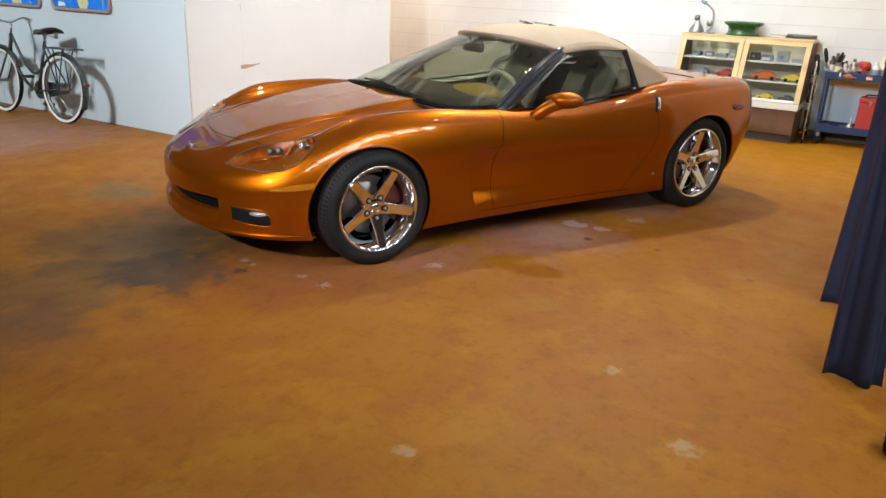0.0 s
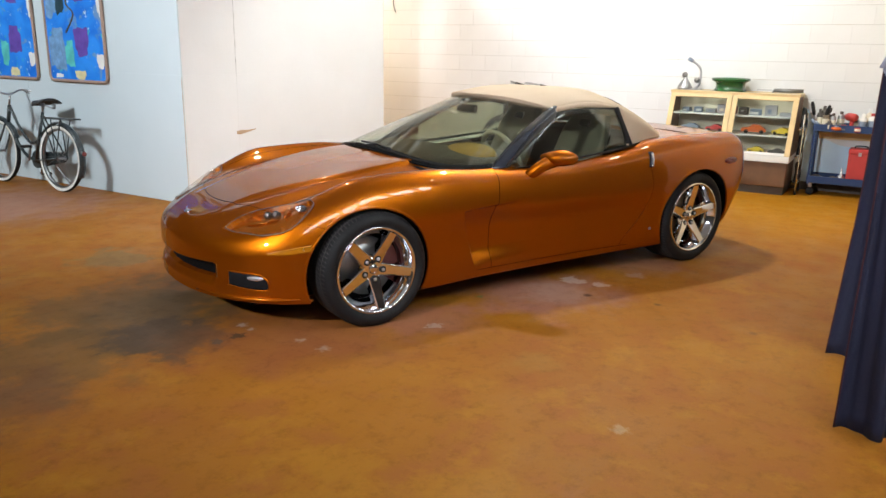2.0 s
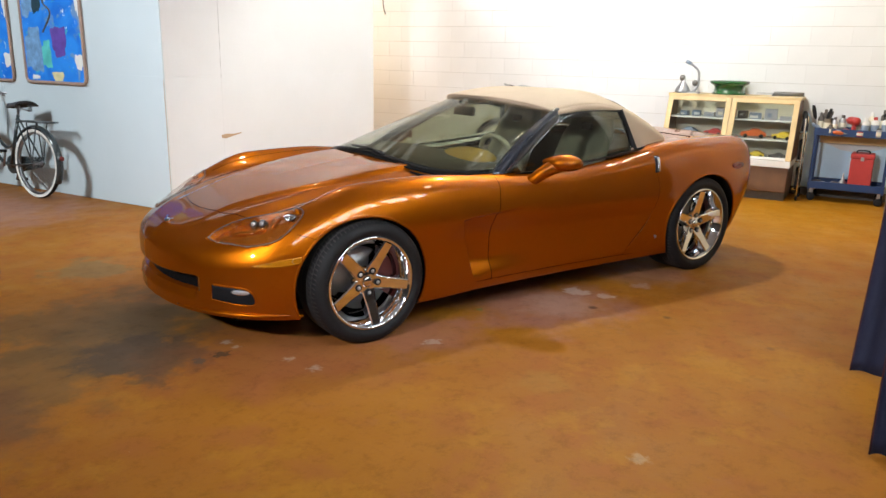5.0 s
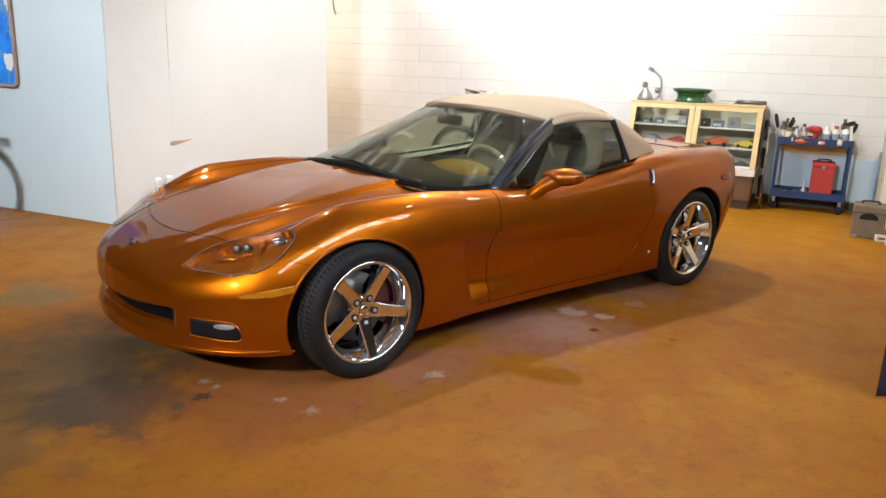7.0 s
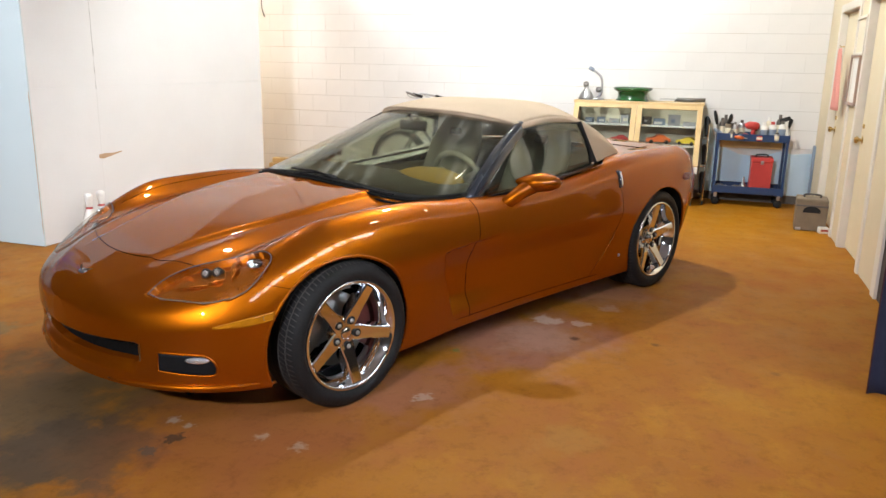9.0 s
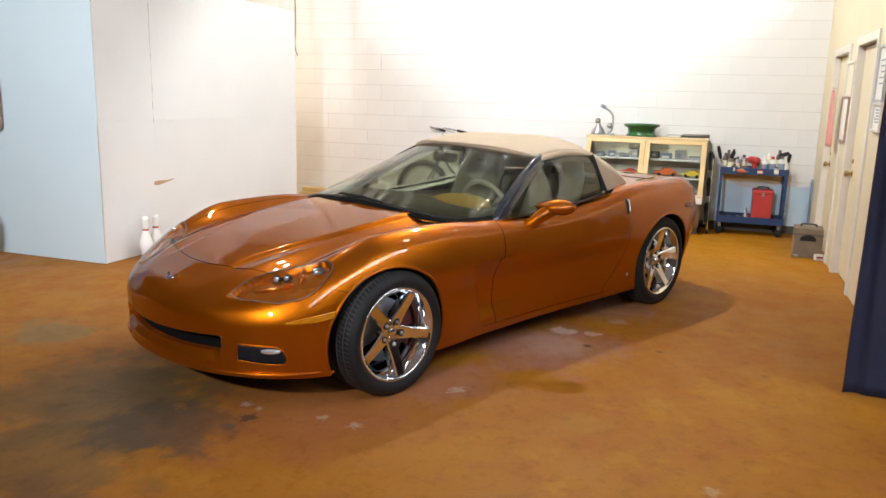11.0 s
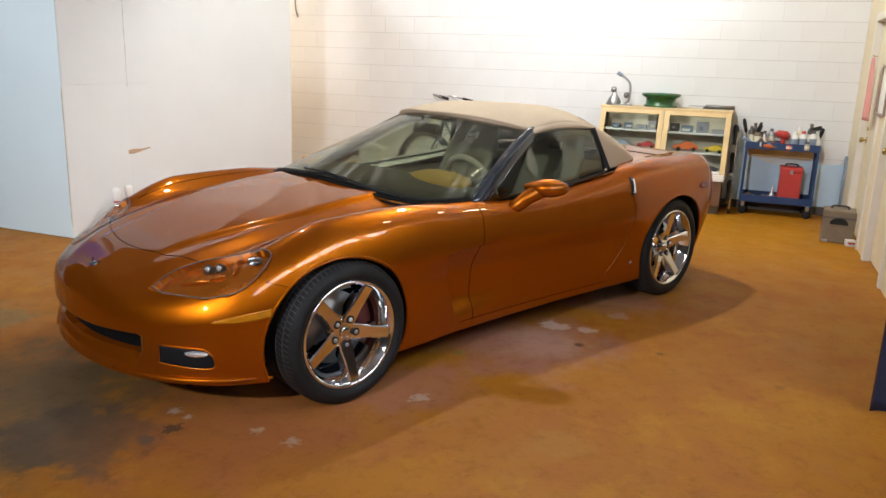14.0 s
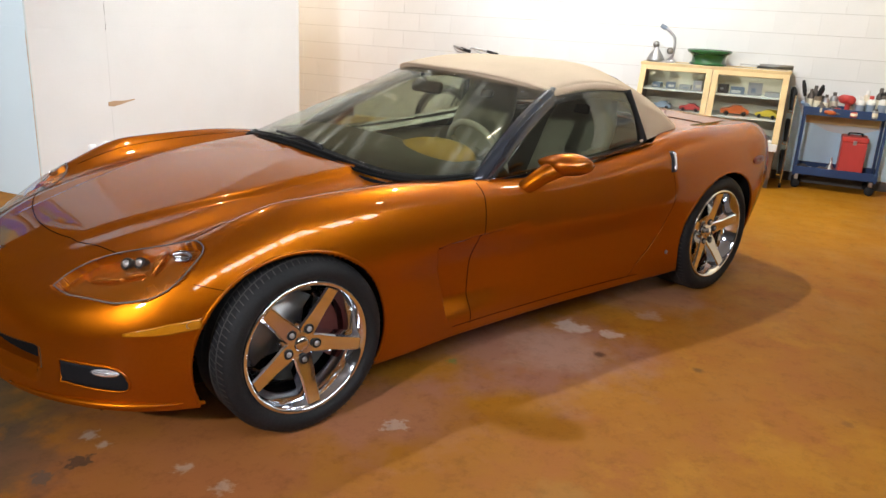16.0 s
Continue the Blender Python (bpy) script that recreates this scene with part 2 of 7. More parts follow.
PAINT = paint_mat()
M_FLOOR = floor_mat()
M_BLOCK = mat("white_painted_block", (0.70, 0.695, 0.692), 0.75, var=0.03, scale=2.0, grain=90, bump=0.5, each=0.018)
M_SKY = mat("pale_blue_wall_tone", (0.60, 0.785, 0.93), 0.7, var=0.08, scale=2.0, bump=0.3)
M_BLUEFACE = mat("pale_blue_wallboard_tone", (0.53, 0.60, 0.62), 0.7, var=0.04, scale=1.3, grain=35, bump=0.12)
M_JOINT = mat("painted_mortar", (0.47, 0.455, 0.44), 0.85, var=0.10, scale=3.0, bump=0.5)
M_SHEET = mat("white_painted_wallboard", (0.67, 0.660, 0.658), 0.7, var=0.045, scale=1.3, grain=35, bump=0.12)
M_CREAM = mat("cream_painted_wall", (0.66, 0.575, 0.41), 0.6, var=0.05, scale=1.5, grain=40, bump=0.12)
M_CRACK = mat("dirty_mortar_crack", (0.46, 0.40, 0.34), 0.9, var=0.25)
M_DOOR = mat("cream_door_paint", (0.68, 0.60, 0.43), 0.5, var=0.05, scale=2.5, grain=30, bump=0.06)
M_TRIM = mat("white_trim_paint", (0.68, 0.64, 0.57), 0.45, var=0.06, bump=0.05)
M_CEIL = mat("ceiling_paint", (0.36, 0.35, 0.34), 0.9, var=0.06, bump=0.1)
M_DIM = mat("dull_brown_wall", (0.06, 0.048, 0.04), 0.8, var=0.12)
M_DARK = mat("dark_base_paint", (0.10, 0.085, 0.075), 0.6, var=0.3, scale=9)
M_CHIP = mat("bare_wallboard_paper", (0.42, 0.28, 0.17), 0.9, var=0.25)
M_TYRE = mat("black_rubber", (0.011, 0.011, 0.012), 0.62, var=0.25, grain=120, bump=0.3)
M_TREAD = mat("dusty_tread", (0.050, 0.047, 0.044), 0.9, var=0.3)
M_CHROME = mat("polished_aluminium", (0.80, 0.82, 0.86), 0.06, metal=1.0, var=0.04, bump=0.0)
M_STEEL = mat("dull_steel", (0.42, 0.42, 0.43), 0.35, metal=1.0, var=0.2, bump=0.1)
M_DISC = mat("brake_steel", (0.25, 0.24, 0.23), 0.4, metal=1.0, var=0.25)
M_RED = mat("red_enamel", (0.42, 0.035, 0.03), 0.4, var=0.15)
M_BLACK = mat("black_plastic", (0.016, 0.016, 0.017), 0.45, var=0.2)
M_GLOSSBLACK = mat("gloss_black_trim", (0.020, 0.024, 0.034), 0.18, var=0.1, bump=0.0, coat=0.5)
M_LINER = mat("dark_wheel_well", (0.005, 0.005, 0.005), 0.9, var=0.3)
M_TYRE.node_tree.nodes["Principled BSDF"].inputs["Specular IOR Level"].default_value = 0.25
M_BLACK.node_tree.nodes["Principled BSDF"].inputs["Specular IOR Level"].default_value = 0.2
M_LINER.node_tree.nodes["Principled BSDF"].inputs["Specular IOR Level"].default_value = 0.1
M_TOP = mat("tan_canvas", (0.56, 0.435, 0.31), 0.92, var=0.08, scale=3, grain=350, bump=0.5)
M_SEAT = mat("grey_leather", (0.33, 0.30, 0.25), 0.5, var=0.08, grain=150, bump=0.25)
M_WHEELGREY = mat("pale_grey_leather", (0.52, 0.50, 0.45), 0.5, var=0.08, grain=150, bump=0.2)
M_AMBERHOOD = mat("amber_tan_leather", (0.40, 0.235, 0.03), 0.6, var=0.1, grain=200, bump=0.3)
M_CALIPER = mat("dusty_red_caliper", (0.11, 0.020, 0.016), 0.55, var=0.25)
M_DASH = mat("dark_tan_dashboard", (0.032, 0.024, 0.012), 0.7, var=0.1, grain=200, bump=0.3)
M_CARPET = mat("dark_grey_carpet", (0.05, 0.048, 0.045), 0.95, var=0.2, grain=250, bump=0.6)
M_AMBER = mat("amber_lens", (0.42, 0.155, 0.005), 0.2, var=0.12, scale=30, coat=0.6)
M_BEZEL = mat("orange_lamp_bezel", (0.52, 0.155, 0.012), 0.22, metal=0.7, var=0.12, scale=25, coat=0.6)
M_REDLENS = mat("dark_red_lens", (0.17, 0.018, 0.012), 0.4, var=0.1, coat=0.15)
M_LAMPGLASS = mat("lamp_lens", (0.75, 0.76, 0.78), 0.08, metal=0.7, var=0.1, scale=60, bump=0.2, coat=1.0)
M_FOGPANEL = mat("dark_grey_lamp_panel", (0.010, 0.010, 0.011), 0.6, var=0.2, bump=0.2)
M_FOGPANEL.node_tree.nodes["Principled BSDF"].inputs["Specular IOR Level"].default_value = 0.08
M_SHUT = mat("shut_line_gap", (0.008, 0.003, 0.001), 1.0, var=0.1, bump=0)
M_SHUT.node_tree.nodes["Principled BSDF"].inputs["Specular IOR Level"].default_value = 0.0
M_BINDING = mat("dark_red_binding", (0.035, 0.006, 0.012), 0.9, var=0.2)
M_BIKE = mat("dark_green_black_enamel", (0.030, 0.040, 0.042), 0.3, var=0.3, scale=12, coat=0.4)
M_WHITEWALL = mat("whitewall_rubber", (0.70, 0.68, 0.62), 0.7, var=0.10, scale=14)
M_LEATHER = mat("black_saddle_leather", (0.035, 0.032, 0.03), 0.45, var=0.25, grain=120, bump=0.3)
M_NAVY = mat("navy_velvet", (0.006, 0.008, 0.028), 0.85, var=0.25, scale=4, grain=300, bump=0.4)
M_BOW = mat("pale_blue_satin", (0.30, 0.33, 0.46), 0.5, var=0.22, scale=20)
M_BLUE = mat("blue_cart_enamel", (0.012, 0.038, 0.115), 0.38, var=0.18, scale=7)
M_MAPLE = mat("blond_varnished_wood", (0.62, 0.45, 0.22), 0.42, var=0.14, scale=6, grain=40)
M_WALNUT = mat("brown_wood_panel", (0.13, 0.060, 0.025), 0.5, var=0.25, scale=6, grain=30)
M_GREEN = mat("green_enamelled_metal", (0.010, 0.088, 0.018), 0.20, var=0.2, scale=10, coat=0.5)
M_CARD = mat("grey_green_canvas", (0.19, 0.145, 0.10), 0.8, var=0.18, scale=9, grain=90, bump=0.3)
M_PINK = mat("faded_red_cloth", (0.62, 0.27, 0.24), 0.9, var=0.15, grain=200, bump=0.4)
M_BRASS = mat("brass", (0.55, 0.38, 0.14), 0.28, metal=1.0, var=0.15)
M_WHITE = mat("white_gloss_plastic", (0.74, 0.73, 0.70), 0.35, var=0.06)
M_YELLOW = mat("yellow_paint", (0.68, 0.48, 0.04), 0.4, var=0.12)
M_ORANGE = mat("orange_paint", (0.60, 0.13, 0.03), 0.4, var=0.12)
M_GREYBLUE = mat("grey_blue_paint", (0.22, 0.27, 0.35), 0.5, var=0.15)
M_PAPER = mat("cream_paper", (0.70, 0.64, 0.50), 0.8, var=0.06)
M_WOODFRAME = mat("brown_frame_wood", (0.33, 0.23, 0.18), 0.5, var=0.2, scale=12)
M_GLASS = pane_mat("clear_glass", (0.90, 0.93, 0.91))
M_SCREEN = pane_mat("tinted_windscreen_glass", (0.80, 0.82, 0.74), streaks=True)
M_SIDEGLASS = pane_mat("tinted_side_glass", (0.74, 0.78, 0.72), 0.02, sheen=0.10)
M_LENS = pane_mat("clear_headlight_cover", (0.96, 0.93, 0.90), 0.03)
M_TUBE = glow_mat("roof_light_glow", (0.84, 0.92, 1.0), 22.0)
M_BULB = glow_mat("lamp_glow", (1.0, 0.86, 0.62), 60.0)


def art_mat(name, seed):
    """A painting: bright blue with torn strokes of white, green, yellow and violet."""
    m, nt, bs = tree(name)
    tc = nt.nodes.new("ShaderNodeTexCoord").outputs["Object"]
    shift = nt.nodes.new("ShaderNodeMapping")
    shift.inputs["Location"].default_value = (seed, seed * 2.3, 0)
    nt.links.new(tc, shift.inputs[0])
    v = shift.outputs[0]
    warp = node(nt, "ShaderNodeTexNoise", Scale=2.2, Detail=3.0, Distortion=1.6)
    nt.links.new(v, warp.inputs["Vector"])
    c = mixcol(nt, ramp(nt, warp.outputs["Fac"], [(0.36, 0.0), (0.64, 1.0)]), (0.012, 0.16, 0.66), (0.030, 0.27, 0.83))
    for scale, lo, colour, off in ((3.4, 0.60, (0.16, 0.30, 0.52), 3), (5.0, 0.62, (0.08, 0.46, 0.50), 7), (9.0, 0.66, (0.62, 0.74, 0.80), 23), (16.0, 0.68, (0.80, 0.84, 0.86), 31)):
        s2 = node(nt, "ShaderNodeTexNoise", Scale=scale, Detail=5.0, Distortion=1.2)
        move = nt.nodes.new("ShaderNodeMapping")
        move.inputs["Location"].default_value = (off, -off, off)
        nt.links.new(v, move.inputs[0])
        nt.links.new(move.outputs[0], s2.inputs["Vector"])
        c = mixcol(nt, ramp(nt, s2.outputs["Fac"], [(lo, 0.0), (lo + 0.06, 0.9)]), c, colour)
    nt.links.new(c, bs.inputs["Base Color"])
    bs.inputs["Roughness"].default_value = 0.35
    return m


# ---- building blocks ----
def thing(name, label, category, m=None, group="", kind=""):
    """An empty at a thing's base, under which its parts stand."""
    ob = new(name)
    ob.empty_display_size = 0.1
    if m is not None:
        ob.matrix_basis = m
    return tagged(ob, label, category, group, kind)


def part(name, bm, material, parent=None, label="", smooth=False, m=None):
    """One mesh object from a bmesh, under a thing or a part."""
    data = bpy.data.meshes.new(name)
    bm.to_mesh(data)
    bm.free()
    return place(name, data, material, parent, label, smooth, m)


def place(name, data, material, parent=None, label="", smooth=False, m=None):
    if material and not data.materials:
        data.materials.append(material)
    if smooth:
        data.shade_smooth()
    ob = new(name, data)
    if parent:
        ob.parent = parent
    if m is not None:
        ob.matrix_basis = m
    return tagged(ob, label)


def surf(name, verts, faces, material, parent=None, label="", smooth=True, thick=0.0, m=None):
    """A mesh from computed points; thick gives it depth."""
    data = bpy.data.meshes.new(name)
    data.from_pydata([tuple(map(float, v)) for v in verts], [], [tuple(map(int, q)) for q in faces])
    data.update()
    ob = place(name, data, material, parent, label, smooth, m)
    if thick:
        s = ob.modifiers.new("depth", "SOLIDIFY")
        s.thickness, s.offset = thick, 0
    return ob


def grid_faces(nu, nv, wrap=False):
    out = []
    for i in range(nu - 1):
        for j in range(nv if wrap else nv - 1):
            k = (j + 1) % nv
            out.append((i * nv + j, i * nv + k, (i + 1) * nv + k, (i + 1) * nv + j))
    return out


def box_bm(sx, sy, sz, at=(0, 0, 0), bevel=0.0, bm=None, rot=None):
    """A box of that size whose middle is at the given place."""
    bm = bm or bmesh.new()
    m = Matrix.Translation(at) @ (rot or Matrix()) @ Matrix.Diagonal((sx, sy, sz, 1))
    made = bmesh.ops.create_cube(bm, size=1.0, matrix=m)
    if bevel:
        edges = list({e for v in made["verts"] for e in v.link_edges})
        bmesh.ops.bevel(bm, geom=edges, offset=bevel, segments=2, affect="EDGES", profile=0.5)
    return bm


def lathe_bm(profile, n=32, at=(0, 0, 0), rot=None, bm=None, close=False):
    """A turned body: profile of (radius, height) about the z axis."""
    bm = bm or bmesh.new()
    m = Matrix.Translation(at) @ (rot or Matrix())
    rings = []
    for r, h in profile:
        if r < 1e-5:
            rings.append([bm.verts.new(m @ Vector((0, 0, h)))] * n)
        else:
            rings.append([bm.verts.new(m @ Vector((r * math.cos(2 * math.pi * k / n), r * math.sin(2 * math.pi * k / n), h))) for k in range(n)])
    pairs = list(zip(rings, rings[1:])) + ([(rings[-1], rings[0])] if close else [])
    for a, b in pairs:
        for k in range(n):
            q = [a[k], a[(k + 1) % n], b[(k + 1) % n], b[k]]
            q = [v for i, v in enumerate(q) if v not in q[:i]]
            if len(q) > 2:
                bm.faces.new(q)
    return bm


def tube_bm(points, radius, n=8, bm=None, closed=False):
    """A round bar along points; radius may be one number or one for each point."""
    bm = bm or bmesh.new()
    pts = [Vector(p) for p in points]
    rad = radius if isinstance(radius, (list, tuple)) else [radius] * len(pts)
    up, rings = None, []
    for i, p in enumerate(pts):
        a = pts[i - 1] if (i or closed) else p
        b = pts[(i + 1) % len(pts)] if (i + 1 < len(pts) or closed) else p
        d = (b - a).normalized()
        if up is None:
            up = d.orthogonal().normalized()
        up = (up - d * up.dot(d)).normalized()
        side = d.cross(up)
        rings.append([bm.verts.new(p + rad[i] * (math.cos(2 * math.pi * k / n) * up + math.sin(2 * math.pi * k / n) * side)) for k in range(n)])
    links = list(zip(rings, rings[1:])) + ([(rings[-1], rings[0])] if closed else [])
    for a, b in links:
        for k in range(n):
            bm.faces.new((a[k], a[(k + 1) % n], b[(k + 1) % n], b[k]))
    if not closed:
        bm.faces.new(rings[0][::-1])
        bm.faces.new(rings[-1])
    return bm


def curve_points(keys, n=24):
    """A smooth line through key points."""
    k = [Vector(p) for p in keys]
    k = [2 * k[0] - k[1]] + k + [2 * k[-1] - k[-2]]
    out = []
    for i in range(1, len(k) - 2):
        a, b, c, d = k[i - 1:i + 3]
        for s in range(n):
            t = s / n
            out.append(0.5 * (2 * b + (c - a) * t + (2 * a - 5 * b + 4 * c - d) * t * t + (3 * b - a - 3 * c + d) * t ** 3))
    return out + [k[-2]]


def extrude_bm(outline, depth, bm=None, m=None, bevel=0.0):
    """A flat outline (x, y) made into a slab from z = 0 to depth."""
    bm = bm or bmesh.new()
    m = m or Matrix()
    lo = [bm.verts.new(m @ Vector((x, y, 0))) for x, y in outline]
    hi = [bm.verts.new(m @ Vector((x, y, depth))) for x, y in outline]
    n = len(lo)
    made = [bm.faces.new(lo[::-1]), bm.faces.new(hi)] + [bm.faces.new((lo[i], lo[(i + 1) % n], hi[(i + 1) % n], hi[i])) for i in range(n)]
    if bevel:
        edges = list({e for q in made[:2] for e in q.edges})
        bmesh.ops.bevel(bm, geom=edges, offset=bevel, segments=2, affect="EDGES", profile=0.5)
    return bm


def structure(name, bm, material, label):
    ob = part(name, bm, material)
    return tagged(ob, label, name.split("_")[0], kind="structure")


def span(x0, x1, y0, y1, z0, z1, bevel=0.0, bm=None):
    """A box between two corners."""
    return box_bm(x1 - x0, y1 - y0, z1 - z0, ((x0 + x1) / 2, (y0 + y1) / 2, (z0 + z1) / 2), bevel, bm)


UPX = Matrix.Rotation(radians(90), 4, "Y")    # turns z to x
UPY = Matrix.Rotation(radians(-90), 4, "X")   # turns z to y

# ---- the room ----
BACK, RIGHT, PANEL, CORNER, LEFT, REAR, HIGH = 6.0, -3.36, 2.64, 1.34, 8.5, -8.2, 4.6

floor = structure("floor", span(REAR - 0.3, BACK + 0.3, -6.6, LEFT + 0.3, -0.2, 0.0), M_FLOOR, "worn orange-painted concrete floor with oil stains")
structure("ceiling", span(REAR - 0.3, BACK + 0.3, -6.6, LEFT + 0.3, HIGH, HIGH + 0.2), M_CEIL, "pale painted ceiling high above the garage")
wall_back = structure("wall_back", span(BACK + 0.006, BACK + 0.3, -6.6, LEFT + 0.3, 0, HIGH), M_JOINT, "white painted concrete block wall with recessed joints")
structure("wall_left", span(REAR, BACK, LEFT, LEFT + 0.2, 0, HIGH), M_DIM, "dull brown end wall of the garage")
# unseen beam, added to keep the flood lamp's light off the front floor
beam = box_bm(0.10, 2.92, 0.868, (2.83, -0.93, 4.166), 0.004, rot=Matrix.Rotation(radians(-24.3), 4, "Z"))
structure("beam_1", beam, M_TRIM, "unseen white beam under the ceiling, added to shade the front floor")
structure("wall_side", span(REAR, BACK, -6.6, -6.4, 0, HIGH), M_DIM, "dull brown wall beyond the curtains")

# the wall with the two doors; its openings go through it
DOORS = [(4.30, 5.30, 2.02), (2.98, 3.88, 2.03)]
wr = span(5.30, BACK, RIGHT - 0.15, RIGHT, 0, 2.9)
span(4.10, 4.30, RIGHT - 0.15, RIGHT, 0, 2.9, bm=wr)
span(3.88, 4.10, RIGHT - 0.15, RIGHT, 0, 2.9, bm=wr)
span(2.30, 2.98, RIGHT - 0.15, RIGHT, 0, 2.9, bm=wr)
for x0, x1, top in DOORS:
    span(x0, x1, RIGHT - 0.15, RIGHT, top, 2.9, bm=wr)
structure("wall_right", wr, M_CREAM, "cream painted wall with two doors in it")
# unseen stretch of wall, coloured dark so the car's side mirrors less light
structure("wall_front_part", span(0.90, 2.30, RIGHT - 0.15, RIGHT, 0, 2.9), M_DIM, "unseen stretch of the door wall, made dark to dim the car's side")
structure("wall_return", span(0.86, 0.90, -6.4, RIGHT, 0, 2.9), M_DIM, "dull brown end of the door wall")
bb = span(BACK - 0.018, BACK, RIGHT, 3.4, 0.0, 0.09, 0.004)
dado = [(-2.19, 0.095), (-2.19, 0.93), (-2.235, 0.90), (-2.33, 0.66), (-2.42, 0.60), (-2.58, 0.53), (-2.80, 0.50), (-3.02, 0.58), (-3.14, 0.55), (-3.352, 0.57), (-3.352, 0.095)]
structure("wall_dado", extrude_bm(dado, 0.004, m=Matrix(((0, 0, 1, BACK - 0.008), (1, 0, 0, 0), (0, 1, 0, 0), (0, 0, 0, 1)))), M_SKY, "pale blue area on the foot of the block wall")
structure("baseboard", bb, M_DARK, "dark scuffed base strip along the block wall")

structure("wall_rear", span(REAR - 0.2, REAR, -6.6, LEFT + 0.3, 0, HIGH), M_DIM, "dull brown wall at the far end of the garage")

# the wallboard partition: a corner of two faces, sheets on studs
TOPZ = 2.45
core = span(CORNER + 0.015, 4.575, PANEL + 0.015, PANEL + 0.105, 0, TOPZ - 0.006)
span(CORNER + 0.015, CORNER + 0.105, PANEL + 0.105, LEFT - 0.02, 0, TOPZ - 0.006, bm=core)
partition = structure("partition", core, M_SHEET, "white painted wallboard partition, scuffed at its corner")


def sheet(x0, x1, y0, y1, z0, z1, material=M_SHEET):
    return part("wallboard_sheet", span(x0, x1, y0, y1, z0, z1, 0.0008), material, partition)


for x0, x1 in ((CORNER + 0.002, 2.0296), (2.0302, 4.575)):
    for z0, z1 in ((0.004, 1.2188), (1.2200, TOPZ)):
        sheet(x0, x1, PANEL, PANEL + 0.013, z0, z1)
        sheet(x0, x1, PANEL + 0.107, PANEL + 0.12, z0, z1)
# the sheets of this face have a pale blue tone
for y0, y1 in ((PANEL - 0.001, 5.08), (5.084, 7.52), (7.524, LEFT - 0.02)):
    for z0, z1 in ((0.004, 1.2193), (1.2198, TOPZ)):
        sheet(CORNER, CORNER + 0.013, y0, y1, z0, z1, M_BLUEFACE)
part("end_trim", span(4.577, 4.592, PANEL, PANEL + 0.12, 0.0, TOPZ, 0.003), M_TRIM, partition)
cr = curve_points([(CORNER - 0.001, PANEL - 0.001, 0.10), (CORNER - 0.002, PANEL - 0.002, 0.6), (CORNER - 0.001, PANEL - 0.002, 0.75), (CORNER - 0.002, PANEL - 0.001, 1.2)], 8)
part("corner_crack", tube_bm(cr, [0.0012 + 0.0022 * abs(math.sin(k * 1.7)) for k in range(len(cr))], 6), M_CHIP, partition, "torn brown edge of the wallboard corner")
part("seam_crack", tube_bm([(2.030 + 0.002 * math.sin(z * 1.3), PANEL + 0.0006, z / 20) for z in range(24, 49)], [0.0006 + 0.0022 * abs(math.sin(z * 1.1)) ** 4 for z in range(24, 49)], 6), M_DARK, partition, "open dark seam between two sheets")
scrape = extrude_bm([(2.00, 0.625), (2.05, 0.618), (2.14, 0.632), (2.27, 0.655), (2.27, 0.662), (2.16, 0.655), (2.06, 0.662), (2.00, 0.655)], 0.004, m=Matrix(((1, 0, 0, 0), (0, 0, 1, PANEL - 0.003), (0, 1, 0, 0), (0, 0, 0, 1))))
bmesh.ops.recalc_face_normals(scrape, faces=scrape.faces[:])
part("torn_patch", scrape, M_CHIP, partition, "torn brown scrape in the wallboard")


# ---- the car ----
def mono(xs, ys):
    """A smooth curve through (xs, ys) that does not overshoot."""
    xs, ys = np.array(xs, float), np.array(ys, float)
    h, d = np.diff(xs), np.diff(ys) / np.diff(xs)
    m = np.zeros(len(xs))
    m[0], m[-1] = d[0], d[-1]
    for i in range(1, len(xs) - 1):
        if d[i - 1] * d[i] > 0:
            w1, w2 = 2 * h[i] + h[i - 1], h[i] + 2 * h[i - 1]
            m[i] = (w1 + w2) / (w1 / d[i - 1] + w2 / d[i])

    def f(x):
        x = np.clip(x, xs[0], xs[-1])
        i = np.clip(np.searchsorted(xs, x) - 1, 0, len(xs) - 2)
        t = (x - xs[i]) / h[i]
        return (ys[i] * (1 + 2 * t) * (1 - t) ** 2 + h[i] * m[i] * t * (1 - t) ** 2 + ys[i + 1] * t * t * (3 - 2 * t) + h[i] * m[i + 1] * t * t * (t - 1))
    return f


def rows_interp(T, V, counts):
    """For each row of keys (T rising, V) a smooth line, sampled with a fixed count in each span."""
    h, d = np.diff(T, axis=1), np.diff(V, axis=1) / np.diff(T, axis=1)
    m = np.zeros_like(V)
    m[:, 0], m[:, -1] = d[:, 0], d[:, -1]
    a, b = d[:, :-1], d[:, 1:]
    w1, w2 = 2 * h[:, 1:] + h[:, :-1], h[:, 1:] + 2 * h[:, :-1]
    ok = a * b > 1e-12
    m[:, 1:-1] = np.where(ok, (w1 + w2) / (w1 / np.where(ok, a, 1) + w2 / np.where(ok, b, 1)), 0)
    out = []
    for k, n in enumerate(counts):
        t = np.linspace(0, 1, n, endpoint=False)[None, :]
        if k == len(counts) - 1:
            t = np.linspace(0, 1, n)[None, :]
        v0, v1, m0, m1, hh = V[:, k, None], V[:, k + 1, None], m[:, k, None], m[:, k + 1, None], h[:, k, None]
        out.append(v0 * (1 + 2 * t) * (1 - t) ** 2 + hh * m0 * t * (1 - t) ** 2 + v1 * t * t * (3 - 2 * t) + hh * m1 * t * t * (t - 1))
    return np.concatenate(out, axis=1)


NOSE, TAIL = -0.865, 3.505
